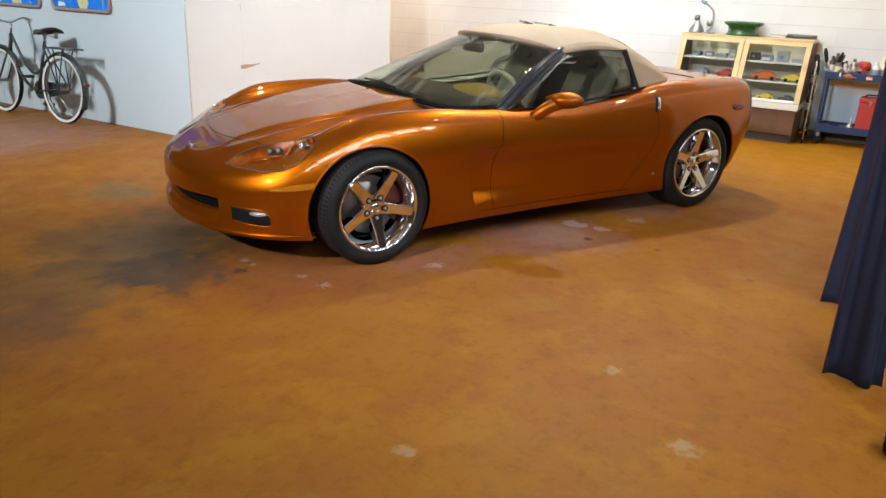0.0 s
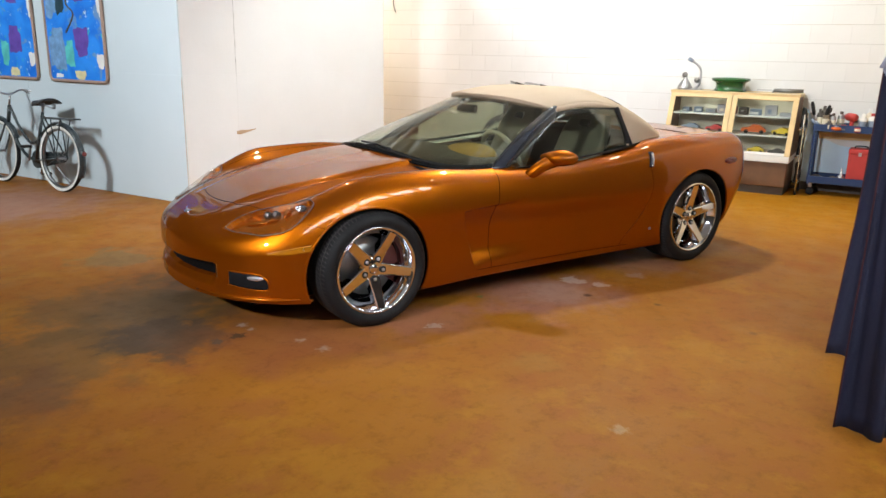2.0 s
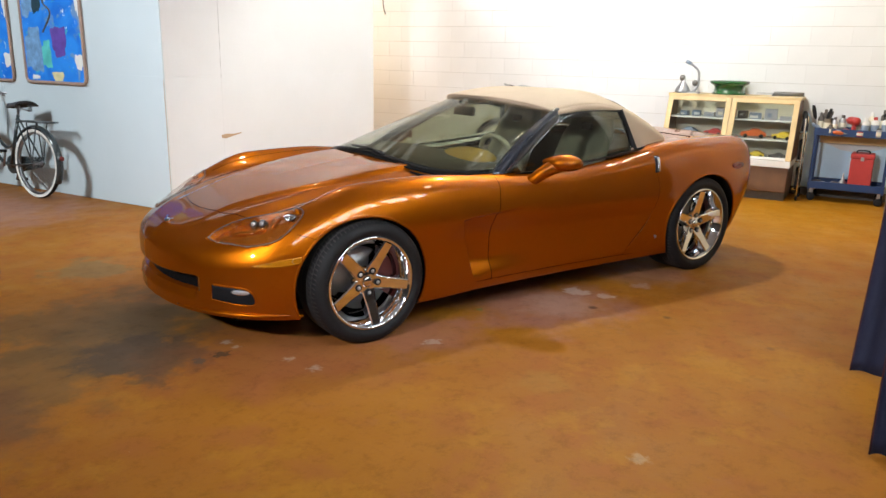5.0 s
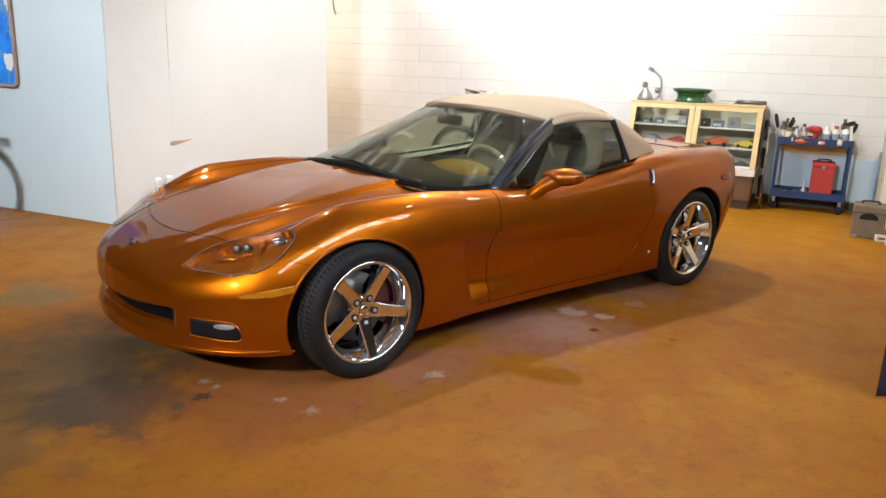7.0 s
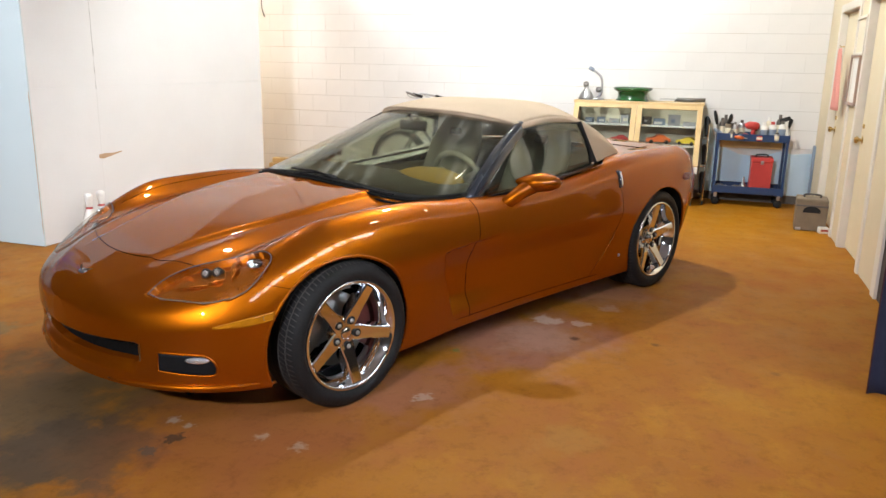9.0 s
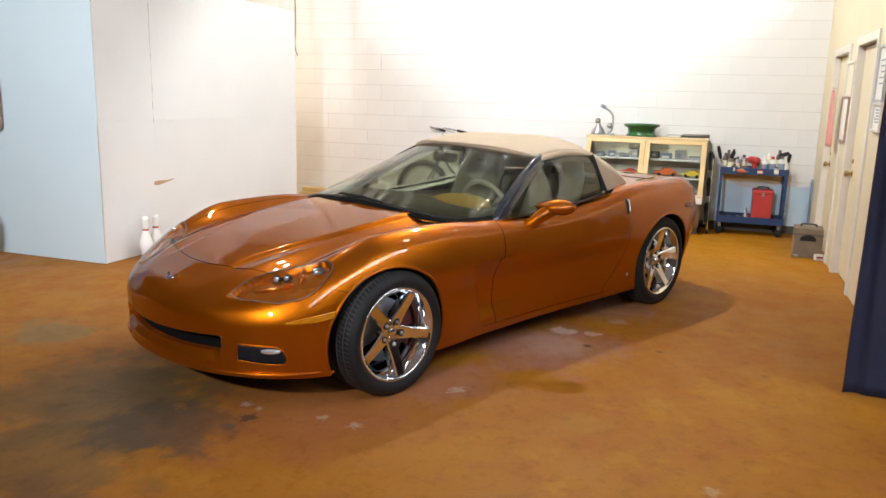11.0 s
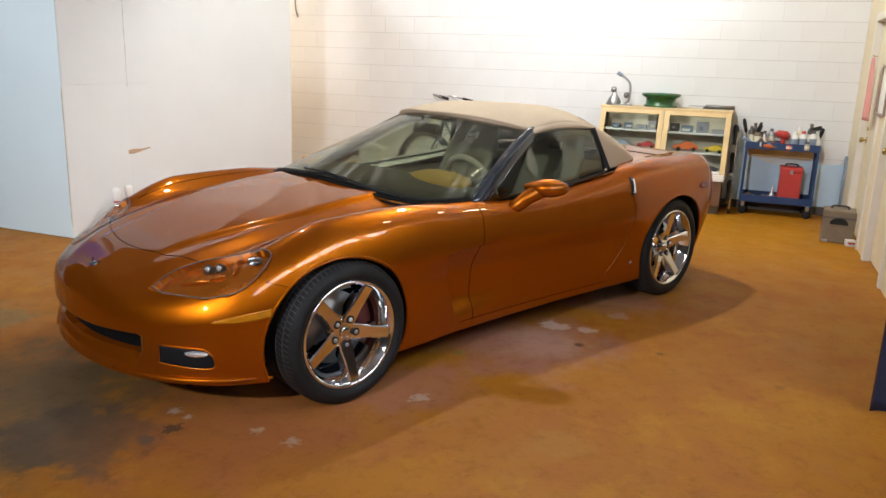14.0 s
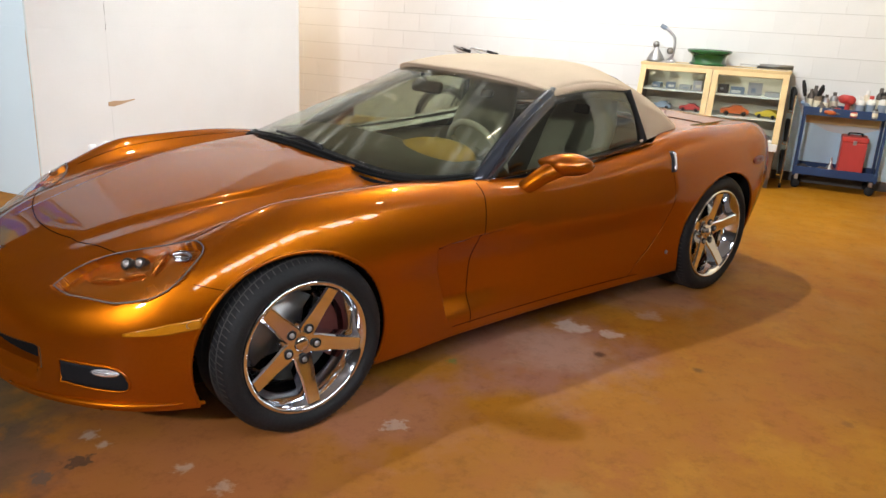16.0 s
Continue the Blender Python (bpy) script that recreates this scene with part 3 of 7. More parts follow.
# half width of the body, seen from above
WIDTH = mono([-0.865, -0.855, -0.83, -0.79, -0.72, -0.64, -0.56, -0.45, -0.30, 0.0, 0.4, 0.8, 1.3, 1.9, 2.35, 2.7, 3.05, 3.28, 3.40, 3.47, 3.505],
             [0.06, 0.17, 0.31, 0.44, 0.575, 0.68, 0.755, 0.82, 0.868, 0.908, 0.905, 0.882, 0.876, 0.888, 0.918, 0.924, 0.895, 0.835, 0.755, 0.60, 0.30])
# lines of the section from the centre of the top to the sill: share of the half width, and height, along the car
KX = [-0.865, -0.80, -0.70, -0.55, -0.35, 0.0, 0.4, 0.8, 1.3, 1.9, 2.4, 2.7, 3.1, 3.35, 3.505]
KA = [
    [0.0] * 15,
    [0.44, 0.45, 0.46, 0.47, 0.48, 0.48, 0.47, 0.46, 0.45, 0.45, 0.42, 0.42, 0.42, 0.42, 0.42],
    [0.66, 0.66, 0.66, 0.66, 0.65, 0.64, 0.65, 0.68, 0.74, 0.72, 0.66, 0.66, 0.66, 0.66, 0.66],
    [0.85, 0.85, 0.85, 0.85, 0.83, 0.815, 0.82, 0.84, 0.865, 0.84, 0.80, 0.79, 0.82, 0.85, 0.86],
    [0.955, 0.955, 0.955, 0.955, 0.955, 0.945, 0.945, 0.95, 0.965, 0.955, 0.94, 0.94, 0.955, 0.965, 0.965],
    [1.0] * 15,
    [1.0, 1.0, 1.0, 1.0, 1.0, 0.99, 0.968, 0.950, 0.948, 0.960, 0.985, 0.99, 0.985, 0.985, 0.985],
    [0.985, 0.985, 0.985, 0.985, 0.99, 0.99, 0.958, 0.938, 0.938, 0.948, 0.975, 0.985, 0.955, 0.94, 0.94],
    [0.985, 0.985, 0.985, 0.98, 0.975, 0.955, 0.942, 0.930, 0.928, 0.935, 0.945, 0.955, 0.90, 0.88, 0.88],
    [0.75, 0.75, 0.75, 0.75, 0.75, 0.75, 0.75, 0.75, 0.75, 0.75, 0.75, 0.75, 0.75, 0.75, 0.75],
]
KZ = [
    [0.480, 0.545, 0.590, 0.648, 0.705, 0.780, 0.838, 0.872, 0.87, 0.88, 0.915, 0.925, 0.925, 0.905, 0.80],
    [0.475, 0.538, 0.585, 0.645, 0.702, 0.774, 0.827, 0.855, 0.86, 0.88, 0.912, 0.922, 0.922, 0.900, 0.79],
    [0.465, 0.520, 0.560, 0.612, 0.672, 0.746, 0.784, 0.811, 0.82, 0.86, 0.905, 0.916, 0.918, 0.893, 0.78],
    [0.450, 0.495, 0.530, 0.590, 0.690, 0.812, 0.826, 0.800, 0.785, 0.835, 0.905, 0.922, 0.922, 0.890, 0.77],
    [0.435, 0.465, 0.490, 0.530, 0.620, 0.735, 0.762, 0.742, 0.725, 0.765, 0.820, 0.838, 0.835, 0.805, 0.72],
    [0.40, 0.42, 0.430, 0.445, 0.480, 0.560, 0.600, 0.602, 0.590, 0.590, 0.610, 0.620, 0.620, 0.63, 0.62],
    [0.32, 0.33, 0.335, 0.335, 0.345, 0.400, 0.450, 0.455, 0.450, 0.450, 0.440, 0.440, 0.460, 0.52, 0.56],
    [0.215, 0.22, 0.22, 0.22, 0.225, 0.235, 0.240, 0.235, 0.230, 0.230, 0.240, 0.260, 0.300, 0.44, 0.52],
    [0.190, 0.188, 0.186, 0.182, 0.174, 0.154, 0.150, 0.150, 0.151, 0.154, 0.165, 0.190, 0.215, 0.37, 0.49],
    [0.192, 0.190, 0.188, 0.184, 0.176, 0.156, 0.152, 0.152, 0.153, 0.156, 0.168, 0.193, 0.220, 0.38, 0.50],
]
COUNTS = [30, 22, 18, 16, 18, 16, 16, 10, 8]
EDGE = [sum(COUNTS[:k]) for k in range(10)]          # where each section line lies in the grid
AXLES = ((-0.022, 0.318, 0.377, 0.354), (2.694, 0.325, 0.396, 0.368))  # x, z and half width and height of the wheel openings


def smooth01(t):
    t = np.clip(t, 0, 1)
    return t * t * (3 - 2 * t)


def inside(poly, X, Y):
    """Which points lie in a closed outline."""
    r = np.zeros(X.shape, bool)
    for (x0, y0), (x1, y1) in zip(poly, poly[1:] + poly[:1]):
        if y0 != y1:
            r ^= ((y0 > Y) != (y1 > Y)) & (X < (x1 - x0) * (Y - y0) / (y1 - y0) + x0)
    return r


def body_grid():
    s = np.linspace(0, 1, 420)
    x = NOSE + (TAIL - NOSE) * s
    ends = np.linspace(0, 1, 30)[:-1] ** 2
    x = np.concatenate([NOSE + 0.14 * ends, x[(x > NOSE + 0.14) & (x < TAIL - 0.14)], (TAIL - 0.14 * ends)[::-1]])
    x = np.concatenate([x[x < 0.53], np.linspace(0.53, 0.76, 70), x[x > 0.76]])
    w = WIDTH(x)
    Y = np.stack([w * mono(KX, a)(x) for a in KA], 1)
    Z = np.stack([mono(KX, z)(x) for z in KZ], 1)
    T = np.concatenate([np.zeros((len(x), 1)), np.cumsum(np.hypot(np.diff(Y, axis=1), np.diff(Z, axis=1)) + 1e-6, axis=1)], 1)
    y, z = rows_interp(T, Y, COUNTS), rows_interp(T, Z, COUNTS)
    # the nose is pulled into a shallow point at bumper height, and the lip reaches forward
    P = np.stack([np.repeat(x[:, None], y.shape[1], 1), y, z], 2)
    # the cove behind the front wheel: a slanted step in the wing, a crease over it, running out along the door
    X, Z = P[..., 0], P[..., 2]
    step, crease = 0.582 + (0.588 - Z) * 0.36, 0.582 + (X - 0.585) * 0.075
    depth = 0.060 * np.clip(1 - (X - step) / 0.60, 0, 1) ** 1.6 * smooth01((Z - 0.215 - (X - 0.6) * 0.06) / 0.10)
    depth *= smooth01((X - step) / 0.005) * smooth01((crease - Z) / 0.010) * (np.arange(P.shape[1]) > EDGE[3])
    # the raised middle of the bonnet ends in a soft crease that runs in towards the nose
    half = 0.27 + 0.18 * smooth01((X + 0.62) / 0.75)
    on_top = (np.arange(P.shape[1]) < EDGE[3]) & (X < 1.1)
    P[..., 2] += on_top * 0.017 * (smooth01((half - P[..., 1]) / 0.04 + 0.5) - 0.6 * smooth01((half + 0.10 - P[..., 1]) / 0.16 + 0.5)) * smooth01((X + 0.66) / 0.2) * smooth01((0.75 - X) / 0.4)
    return P - normals(P) * depth[..., None]


def normals(P):
    du, dv = np.gradient(P, axis=0), np.gradient(P, axis=1)
    n = np.cross(du, dv)
    return n / (np.linalg.norm(n, axis=2, keepdims=True) + 1e-9)


HEADLIGHT = [(-0.685, 0.465), (-0.625, 0.455), (-0.552, 0.469), (-0.458, 0.51), (-0.385, 0.568), (-0.323, 0.65), (-0.302, 0.735), (-0.308, 0.768), (-0.344, 0.784), (-0.395, 0.79), (-0.448, 0.78), (-0.50, 0.752), (-0.573, 0.692), (-0.625, 0.617), (-0.667, 0.54)]


def build_car():
    car = thing("sports_car", "metallic orange two-seat convertible sports car with a tan soft top", "car", CAR)
    P = body_grid()
    N = normals(P)
    nu, nv = P.shape[:2]
    X, Y, Z = P[..., 0], P[..., 1], P[..., 2]
    col = np.arange(nv)[None, :].repeat(nu, 0)
    side = col > EDGE[3]

    depth = np.zeros((nu, nv))
    # headlight bucket and lower grille
    lamp_zone = inside(HEADLIGHT, X, Y) & (Z > 0.48)
    depth = np.where(lamp_zone, 0.028, depth)
    grille_zone = (Y < 0.49) & (col >= EDGE[5] + 9) & (col <= EDGE[6] + 4) & (X < -0.5)
    # the nose below the grille is set back a little
    scoop = (Y < 0.49) & (col > EDGE[6] + 4) & (col <= EDGE[6] + 12) & (X < -0.5)
    depth = np.where(scoop, 0.024 * smooth01((EDGE[6] + 13 - col) / 8.0) * smooth01((0.49 - Y) / 0.02), depth)
    depth = np.where(grille_zone, 0.09, depth)
    flat = N * np.array([1.0, 1.0, 1.0])
    Q = P - flat * depth[..., None]
    X2, Z2 = Q[..., 0], Q[..., 2]

    # wheel openings: grid points in the circle fall away, the rim of the hole is drawn to the circle
    gone = np.zeros((nu, nv), bool)
    for ax, az, rx, rz in AXLES:
        d = np.hypot((X2 - ax) / rx, (Z2 - az) / rz)
        hole = (d < 1) & (col > EDGE[2]) & (Y > 0.45)
        edge = hole & ~(np.roll(hole, 1, 0) & np.roll(hole, -1, 0) & np.roll(hole, 1, 1) & np.roll(hole, -1, 1))
        f = 1 / np.maximum(d, 1e-6)
        Q[..., 0] = np.where(edge, ax + (X2 - ax) * f, Q[..., 0])
        Q[..., 2] = np.where(edge, az + (Z2 - az) * f, Q[..., 2])
        gone |= hole
    # the cabin opening under the windscreen and the soft top
    front = 0.975 - 0.465 * np.clip(1 - np.abs(Y / 0.725) ** 3.6, 0, 1) ** (1 / 3.6)
    back = 2.70 - 0.30 * (Y / 0.62) ** 3
    cabin = (X > front) & (X < back) & (col < EDGE[3] + 2)

    corner = lambda a: np.stack([a[:-1, :-1], a[:-1, 1:], a[1:, 1:], a[1:, :-1]], -1)
    g4, c4 = corner(gone), corner(cabin)
    keep = ~(g4.all(-1) | c4.all(-1))
    cx, cy, cz = (corner(v).mean(-1) for v in (P[..., 0], P[..., 1], P[..., 2]))
    dark = corner(grille_zone).all(-1)
    lampf = corner(lamp_zone).all(-1)
    door_rear = 2.06 + (cz - 0.30) * 0.42
    cc = corner(col).mean(-1)
    hood_front = -0.60 + 0.10 * (cy / 0.5) ** 2
    kinds = np.full(cx.shape, "rear_quarter", dtype=object)
    kinds[(cx < 0.868) | ((cx < 1.3) & (cc <= EDGE[3] - 6))] = "front_fender"
    kinds[(cc < EDGE[2] + 4) & (cx < 1.0)] = "bonnet"
    kinds[(cx < -0.36) & ~((cc < EDGE[2] + 4) & (cx > hood_front))] = "front_bumper"
    kinds[(cx >= 0.868) & (cx < door_rear) & (cc > EDGE[3] - 6) & (cz > 0.20)] = "door"
    kinds[(cx >= 0.868) & (cx < 2.3) & (cz <= 0.20)] = "sill"
    kinds[(cx > 2.25) & (cc < EDGE[2] + 8)] = "rear_deck"
    kinds[(cx > 3.16)] = "rear_bumper"
    kinds[dark] = "grille_recess"
    kinds[lampf] = "headlight_bucket"
    NQ = normals(Q)
    ids = np.arange(nu * nv).reshape(nu, nv)
    quad = corner(ids)
    labels = {"front_bumper": "orange nose with a low lip", "bonnet": "orange bonnet with raised centre", "grille_recess": "black grille opening"}
    for kind in ("front_bumper", "bonnet", "front_fender", "door", "sill", "rear_quarter", "rear_deck", "rear_bumper", "grille_recess", "headlight_bucket"):
        q = quad[keep & (kinds == kind)]
        used = np.unique(q)
        remap = np.zeros(nu * nv, int)
        remap[used] = np.arange(len(used))
        pts, nrm = Q.reshape(-1, 3)[used], NQ.reshape(-1, 3)[used]
        both = kind in ("front_bumper", "bonnet", "rear_deck", "rear_bumper", "grille_recess")
        for sgn in ((0,) if both else (1, -1)):
            fl, ml = remap[q][:, ::-1], np.array([1, -1, 1])
            if sgn == 0:
                v = np.concatenate([pts, pts * ml])
                fc = np.concatenate([fl, fl[:, ::-1] + len(pts)])
                nn = np.concatenate([nrm, nrm * ml])
            elif sgn == 1:
                v, fc, nn = pts, fl, nrm
            else:
                v, fc, nn = pts * ml, fl[:, ::-1], nrm * ml
            material = M_LINER if kind == "grille_recess" else M_BEZEL if kind == "headlight_bucket" else PAINT
            ob = surf(kind, v, fc, material, car, labels.get(kind, ""))
            if kind not in ("grille_recess", "headlight_bucket"):
                ob.data.normals_split_custom_set_from_vertices([tuple(n) for n in nn])
    for name, r, turn in (("nose_panel", 0, 1), ("tail_panel", nu - 1, -1)):
        edge = np.concatenate([Q[r], Q[r] * np.array([1, -1, 1])])
        mesh_rows = [j for j in range(nv - 1) if r == 0 and EDGE[5] + 9 <= j < EDGE[6] + 4]
        surf(name, edge, [(j, j + 1, j + 1 + nv, j + nv)[::turn] for j in range(nv - 1) if j not in mesh_rows], PAINT, car)
    # closed dark duct behind the grille
    duct = []
    xs = np.linspace(NOSE, -0.5, 200)
    for y in np.linspace(-0.50, 0.50, 41):
        x = float(np.interp(abs(y), WIDTH(xs), xs)) + 0.055
        duct += [(x, y, z) for z in (0.235, 0.30, 0.375)]
    surf("grille_mesh", duct, grid_faces(41, 3), M_LINER, car, "dark mesh behind the grille opening")
    return car, P, N


car, BODY, BODY_N = build_car()
COLX = BODY[:, 0, 0]


def on_body(x, z=None, y=None, out=0.0, s=-1):
    """The point of the body side at (x, z), or of its top at (x, y), pushed out along the surface. s: -1 left side, 1 right side."""
    i = int(np.clip(np.searchsorted(COLX, x), 1, len(COLX) - 1))
    t = (x - COLX[i - 1]) / (COLX[i] - COLX[i - 1])
    row, nrm = BODY[i - 1] * (1 - t) + BODY[i] * t, BODY_N[i - 1] * (1 - t) + BODY_N[i] * t
    if z is not None:
        a, b = EDGE[3], EDGE[8]
        zz = row[a:b, 2][::-1]
        zz = np.maximum.accumulate(zz)
        j = np.interp(z, zz, np.arange(a, b)[::-1].astype(float))
    else:
        j = np.interp(y, np.maximum.accumulate(row[:EDGE[5], 1]), np.arange(EDGE[5]).astype(float))
    k = np.arange(row.shape[0])
    p = np.array([np.interp(j, k, row[:, c]) for c in range(3)])
    n = np.array([np.interp(j, k, nrm[:, c]) for c in range(3)])
    n /= np.linalg.norm(n) + 1e-9
    p = p + n * out
    return Vector((p[0], p[1] * s, p[2]))


def seam(name, pts, r=0.0018, material=None, label=""):
    return part(name, tube_bm(pts, r, 6), material or M_SHUT, car, label, smooth=True)

DOOR_REAR = mono([0.20, 0.261, 0.36, 0.465, 0.60, 0.80], [1.945, 1.990, 2.082, 2.150, 2.185, 2.165])
# shut lines, and lines that paint in shade and highlight, on the near and the far side alike
for s in (-1, 1):
    seam("door_gap", [on_body(0.835 + 0.052 * max(0, (z - 0.50) / 0.28) ** 1.6 + 0.012 * max(0, (0.45 - z) / 0.25), z=z, out=0.0003, s=s) for z in np.linspace(0.79, 0.19, 40)])
    # dark line painted in for the shade behind the wing's step
    seam("cove_shade_line", [on_body(0.586 + (0.588 - z) * 0.36, z=z, out=0.0, s=s) for z in np.linspace(0.555, 0.325, 24)], [0.0026 * math.sin(math.pi * (k + 1) / 26) ** 0.5 for k in range(24)])
    seam("door_rear_gap", [on_body(float(DOOR_REAR(z)), z=z, out=0.0002, s=s) for z in np.linspace(0.20, 0.80, 40)], 0.0009)
    # thin shiny strip added to give the highlight on the gap's lower edge
    seam("door_gap_glint", [on_body(float(DOOR_REAR(z)) + 0.004, z=z, out=0.001, s=s) for z in np.linspace(0.25, 0.47, 20)], [0.0022 * math.sin(math.pi * (k + 0.5) / 20) for k in range(20)], M_BEZEL)
    seam("sill_gap", [on_body(x, z=0.198, out=0.0005, s=s) for x in np.linspace(0.74, 2.02, 60)], 0.0014)
    seam("bumper_gap", [on_body(x, z=0.585 - (x + 0.30) * 0.30, out=0.0005, s=s) for x in np.linspace(-0.365, -0.27, 10)], 0.0013)
    seam("bonnet_gap", [on_body(x, y=0.665 + 0.015 * math.sin((x + 0.3) * 2), out=0.0005, s=s) for x in np.linspace(-0.27, 0.74, 50)], 0.0012)
    part("door_lock", lathe_bm([(0, 0.003), (0.010, 0.002), (0.012, -0.004)], 16, on_body(2.211, z=0.298, out=0.001, s=s), UPY if s > 0 else UPY.inverted()), M_STEEL, car, smooth=True)
seam("bonnet_front_gap", [on_body(-0.594 + 0.115 * (abs(y) / 0.51) ** 2, y=abs(y), out=0.0004, s=1 if y >= 0 else -1) for y in np.linspace(-0.51, 0.51, 60)], 0.0018)
seam("deck_gap", [on_body(2.80 + 0.05 * abs(y), y=abs(y), out=0.0006, s=1 if y >= 0 else -1) for y in np.linspace(-0.62, 0.62, 40)], 0.003)

# wheel openings: rolled lip and dark liner
for s in (-1, 1):
    for ax, az, rx, rz in AXLES:
        arc = [math.radians(a) for a in range(-28, 209, 4)]
        pts = []
        for a in arc:
            x, z = ax + rx * math.cos(a), az + rz * math.sin(a)
            pts.append(on_body(x, z=max(z, 0.195 if x < -0.3 else 0.165), out=-0.004, s=s))
        part("arch_lip", tube_bm(pts, 0.0075, 8), PAINT, car, smooth=True)
        v = [(p.x, yy, p.z) for p in pts for yy in (p.y - s * 0.004, s * 0.50)]
        surf("wheel_well", v, grid_faces(len(pts), 2), M_LINER, car, "black wheel well liner")
        rim = [(ax + rx * math.cos(a), s * 0.50, az + rz * math.sin(a)) for a in arc]
        bm = bmesh.new()
        bm.faces.new([bm.verts.new(p) for p in rim])
        part("inner_panel", bm, M_LINER, car)

# underside, so that no light comes through
part("underbody", span(-0.62, 3.15, -0.62, 0.62, 0.15, 0.20), M_LINER, car, "dark underbody")

# ---- wheels ----
def build_wheel(name, ax, s, tyre_r, rim_r, width, centre_y, turn):
    """A five-spoke wheel; its outer face looks along s * y."""
    rot = Matrix.Rotation(radians(-90 * s), 4, "X")    # z of the lathe to the outside
    base = Matrix.Translation((ax, s * centre_y, tyre_r - 0.004)) @ rot
    h = width / 2
    barrel = [(rim_r - 0.030, -h + 0.02), (rim_r - 0.02, -h + 0.01), (rim_r - 0.045, -0.02), (rim_r - 0.04, h - 0.05), (rim_r - 0.016, h - 0.024), (rim_r - 0.012, h - 0.012), (rim_r - 0.004, h - 0.006), (rim_r + 0.004, h - 0.010), (rim_r + 0.004, h - 0.022)]
    wheel = part(name, lathe_bm(barrel, 64), M_CHROME, car, "polished five-spoke alloy wheel with low tyre", True, base)
    t = [(rim_r + 0.002, h - 0.020), (rim_r + 0.012, h - 0.006), (rim_r + 0.030, h + 0.003), (tyre_r - 0.034, h - 0.001), (tyre_r - 0.018, h - 0.010), (tyre_r - 0.007, h - 0.024), (tyre_r - 0.001, h - 0.044)]
    t = t + [(tyre_r, 0.0)] + [(r, -z) for r, z in reversed(t)]
    part("tyre", lathe_bm(t, 72), M_TYRE, wheel, "black low-profile tyre", True)
    tread = bmesh.new()
    for off in (-0.62, -0.22, 0.22, 0.62):
        lathe_bm([(tyre_r - 0.012 * abs(off) ** 6 + 0.0004, off * h - 0.004), (tyre_r + 0.0012, off * h), (tyre_r + 0.0004, off * h + 0.004)], 72, bm=tread)
    for k in range(84):
        a = 2 * math.pi * k / 84
        for s0, s1, lag in ((0.26, 0.58, 0.03), (-0.58, -0.26, -0.03), (0.66, 0.90, 0.02), (-0.90, -0.66, -0.02)):
            p = [(tyre_r + 0.0010 - 0.020 * abs(z) ** 9, a + d + lg, z) for z, d, lg in ((s0, -0.006, 0), (s0, 0.006, 0), (s1, 0.006, lag), (s1, -0.006, lag))]
            tread.faces.new([tread.verts.new((r * math.cos(q), r * math.sin(q), z * h)) for r, q, z in p])
    part("tread_groove", tread, M_TREAD, wheel, "worn grey tread grooves")
    part("brake_disc", lathe_bm([(0.05, -0.03), (0.165, -0.03), (0.165, -0.005), (0.05, -0.005)], 48), M_DISC, wheel, "grey brake disc", True)
    cal = extrude_bm([(0.10 * math.cos(a), 0.10 * math.sin(a)) for a in np.linspace(-0.6, 0.6, 8)] + [(0.185 * math.cos(a), 0.185 * math.sin(a)) for a in np.linspace(0.6, -0.6, 8)], 0.06, m=Matrix.Translation((0, 0, -0.045)))
    part("brake_caliper", cal, M_CALIPER, wheel, "red brake caliper")
    face_z = h - 0.052
    for k in range(5):
        a = radians(90 + 72 * k + turn)
        sp = bmesh.new()
        R = rim_r - 0.020
        prof = [(0.030, 0.036, face_z - 0.010), (0.070, 0.036, face_z - 0.002), (0.13, 0.030, face_z + 0.012), (R, 0.027, face_z + 0.034)]
        rings = []
        for r, hw, zt in prof:
            rings.append([sp.verts.new((r, y, z)) for y, z in ((-hw - 0.008, zt - 0.045), (-hw, zt - 0.006), (-hw + 0.006, zt), (hw - 0.006, zt), (hw, zt - 0.006), (hw + 0.008, zt - 0.045))])
        for p, q in zip(rings, rings[1:]):
            for i in range(6):
                sp.faces.new((p[i], p[(i + 1) % 6], q[(i + 1) % 6], q[i]))
        sp.faces.new(rings[0]), sp.faces.new(rings[-1][::-1])
        bmesh.ops.recalc_face_normals(sp, faces=sp.faces[:])
        part("spoke", sp, M_CHROME, wheel, m=Matrix.Rotation(a, 4, "Z"))
        nut = lathe_bm([(0.0, face_z + 0.008), (0.008, face_z + 0.007), (0.010, face_z + 0.002), (0.010, face_z - 0.012)], 12, (0.060 * math.cos(a), 0.060 * math.sin(a), 0))
        part("lug_nut", nut, M_STEEL, wheel, smooth=True)
        # black disc on the spoke face that paints the dark of the nut's hole
        pocket = lathe_bm([(0.0, face_z + 0.0005), (0.0185, face_z + 0.0005), (0.0195, face_z - 0.03)], 14, (0.060 * math.cos(a), 0.060 * math.sin(a), 0))
        part("lug_pocket", pocket, M_BLACK, wheel)
    part("hub", lathe_bm([(0.0, face_z - 0.006), (0.052, face_z - 0.007), (0.072, face_z - 0.014), (0.078, face_z - 0.05)], 40), M_CHROME, wheel, smooth=True)
    part("hub_cap", lathe_bm([(0.0, face_z + 0.006), (0.020, face_z + 0.005), (0.028, face_z - 0.001), (0.029, face_z - 0.02)], 32), M_CHROME, wheel, "domed hub cap", True)
    part("wheel_backing", lathe_bm([(0.0, -h + 0.03), (rim_r - 0.03, -h + 0.03)], 32), M_LINER, wheel)
    return wheel


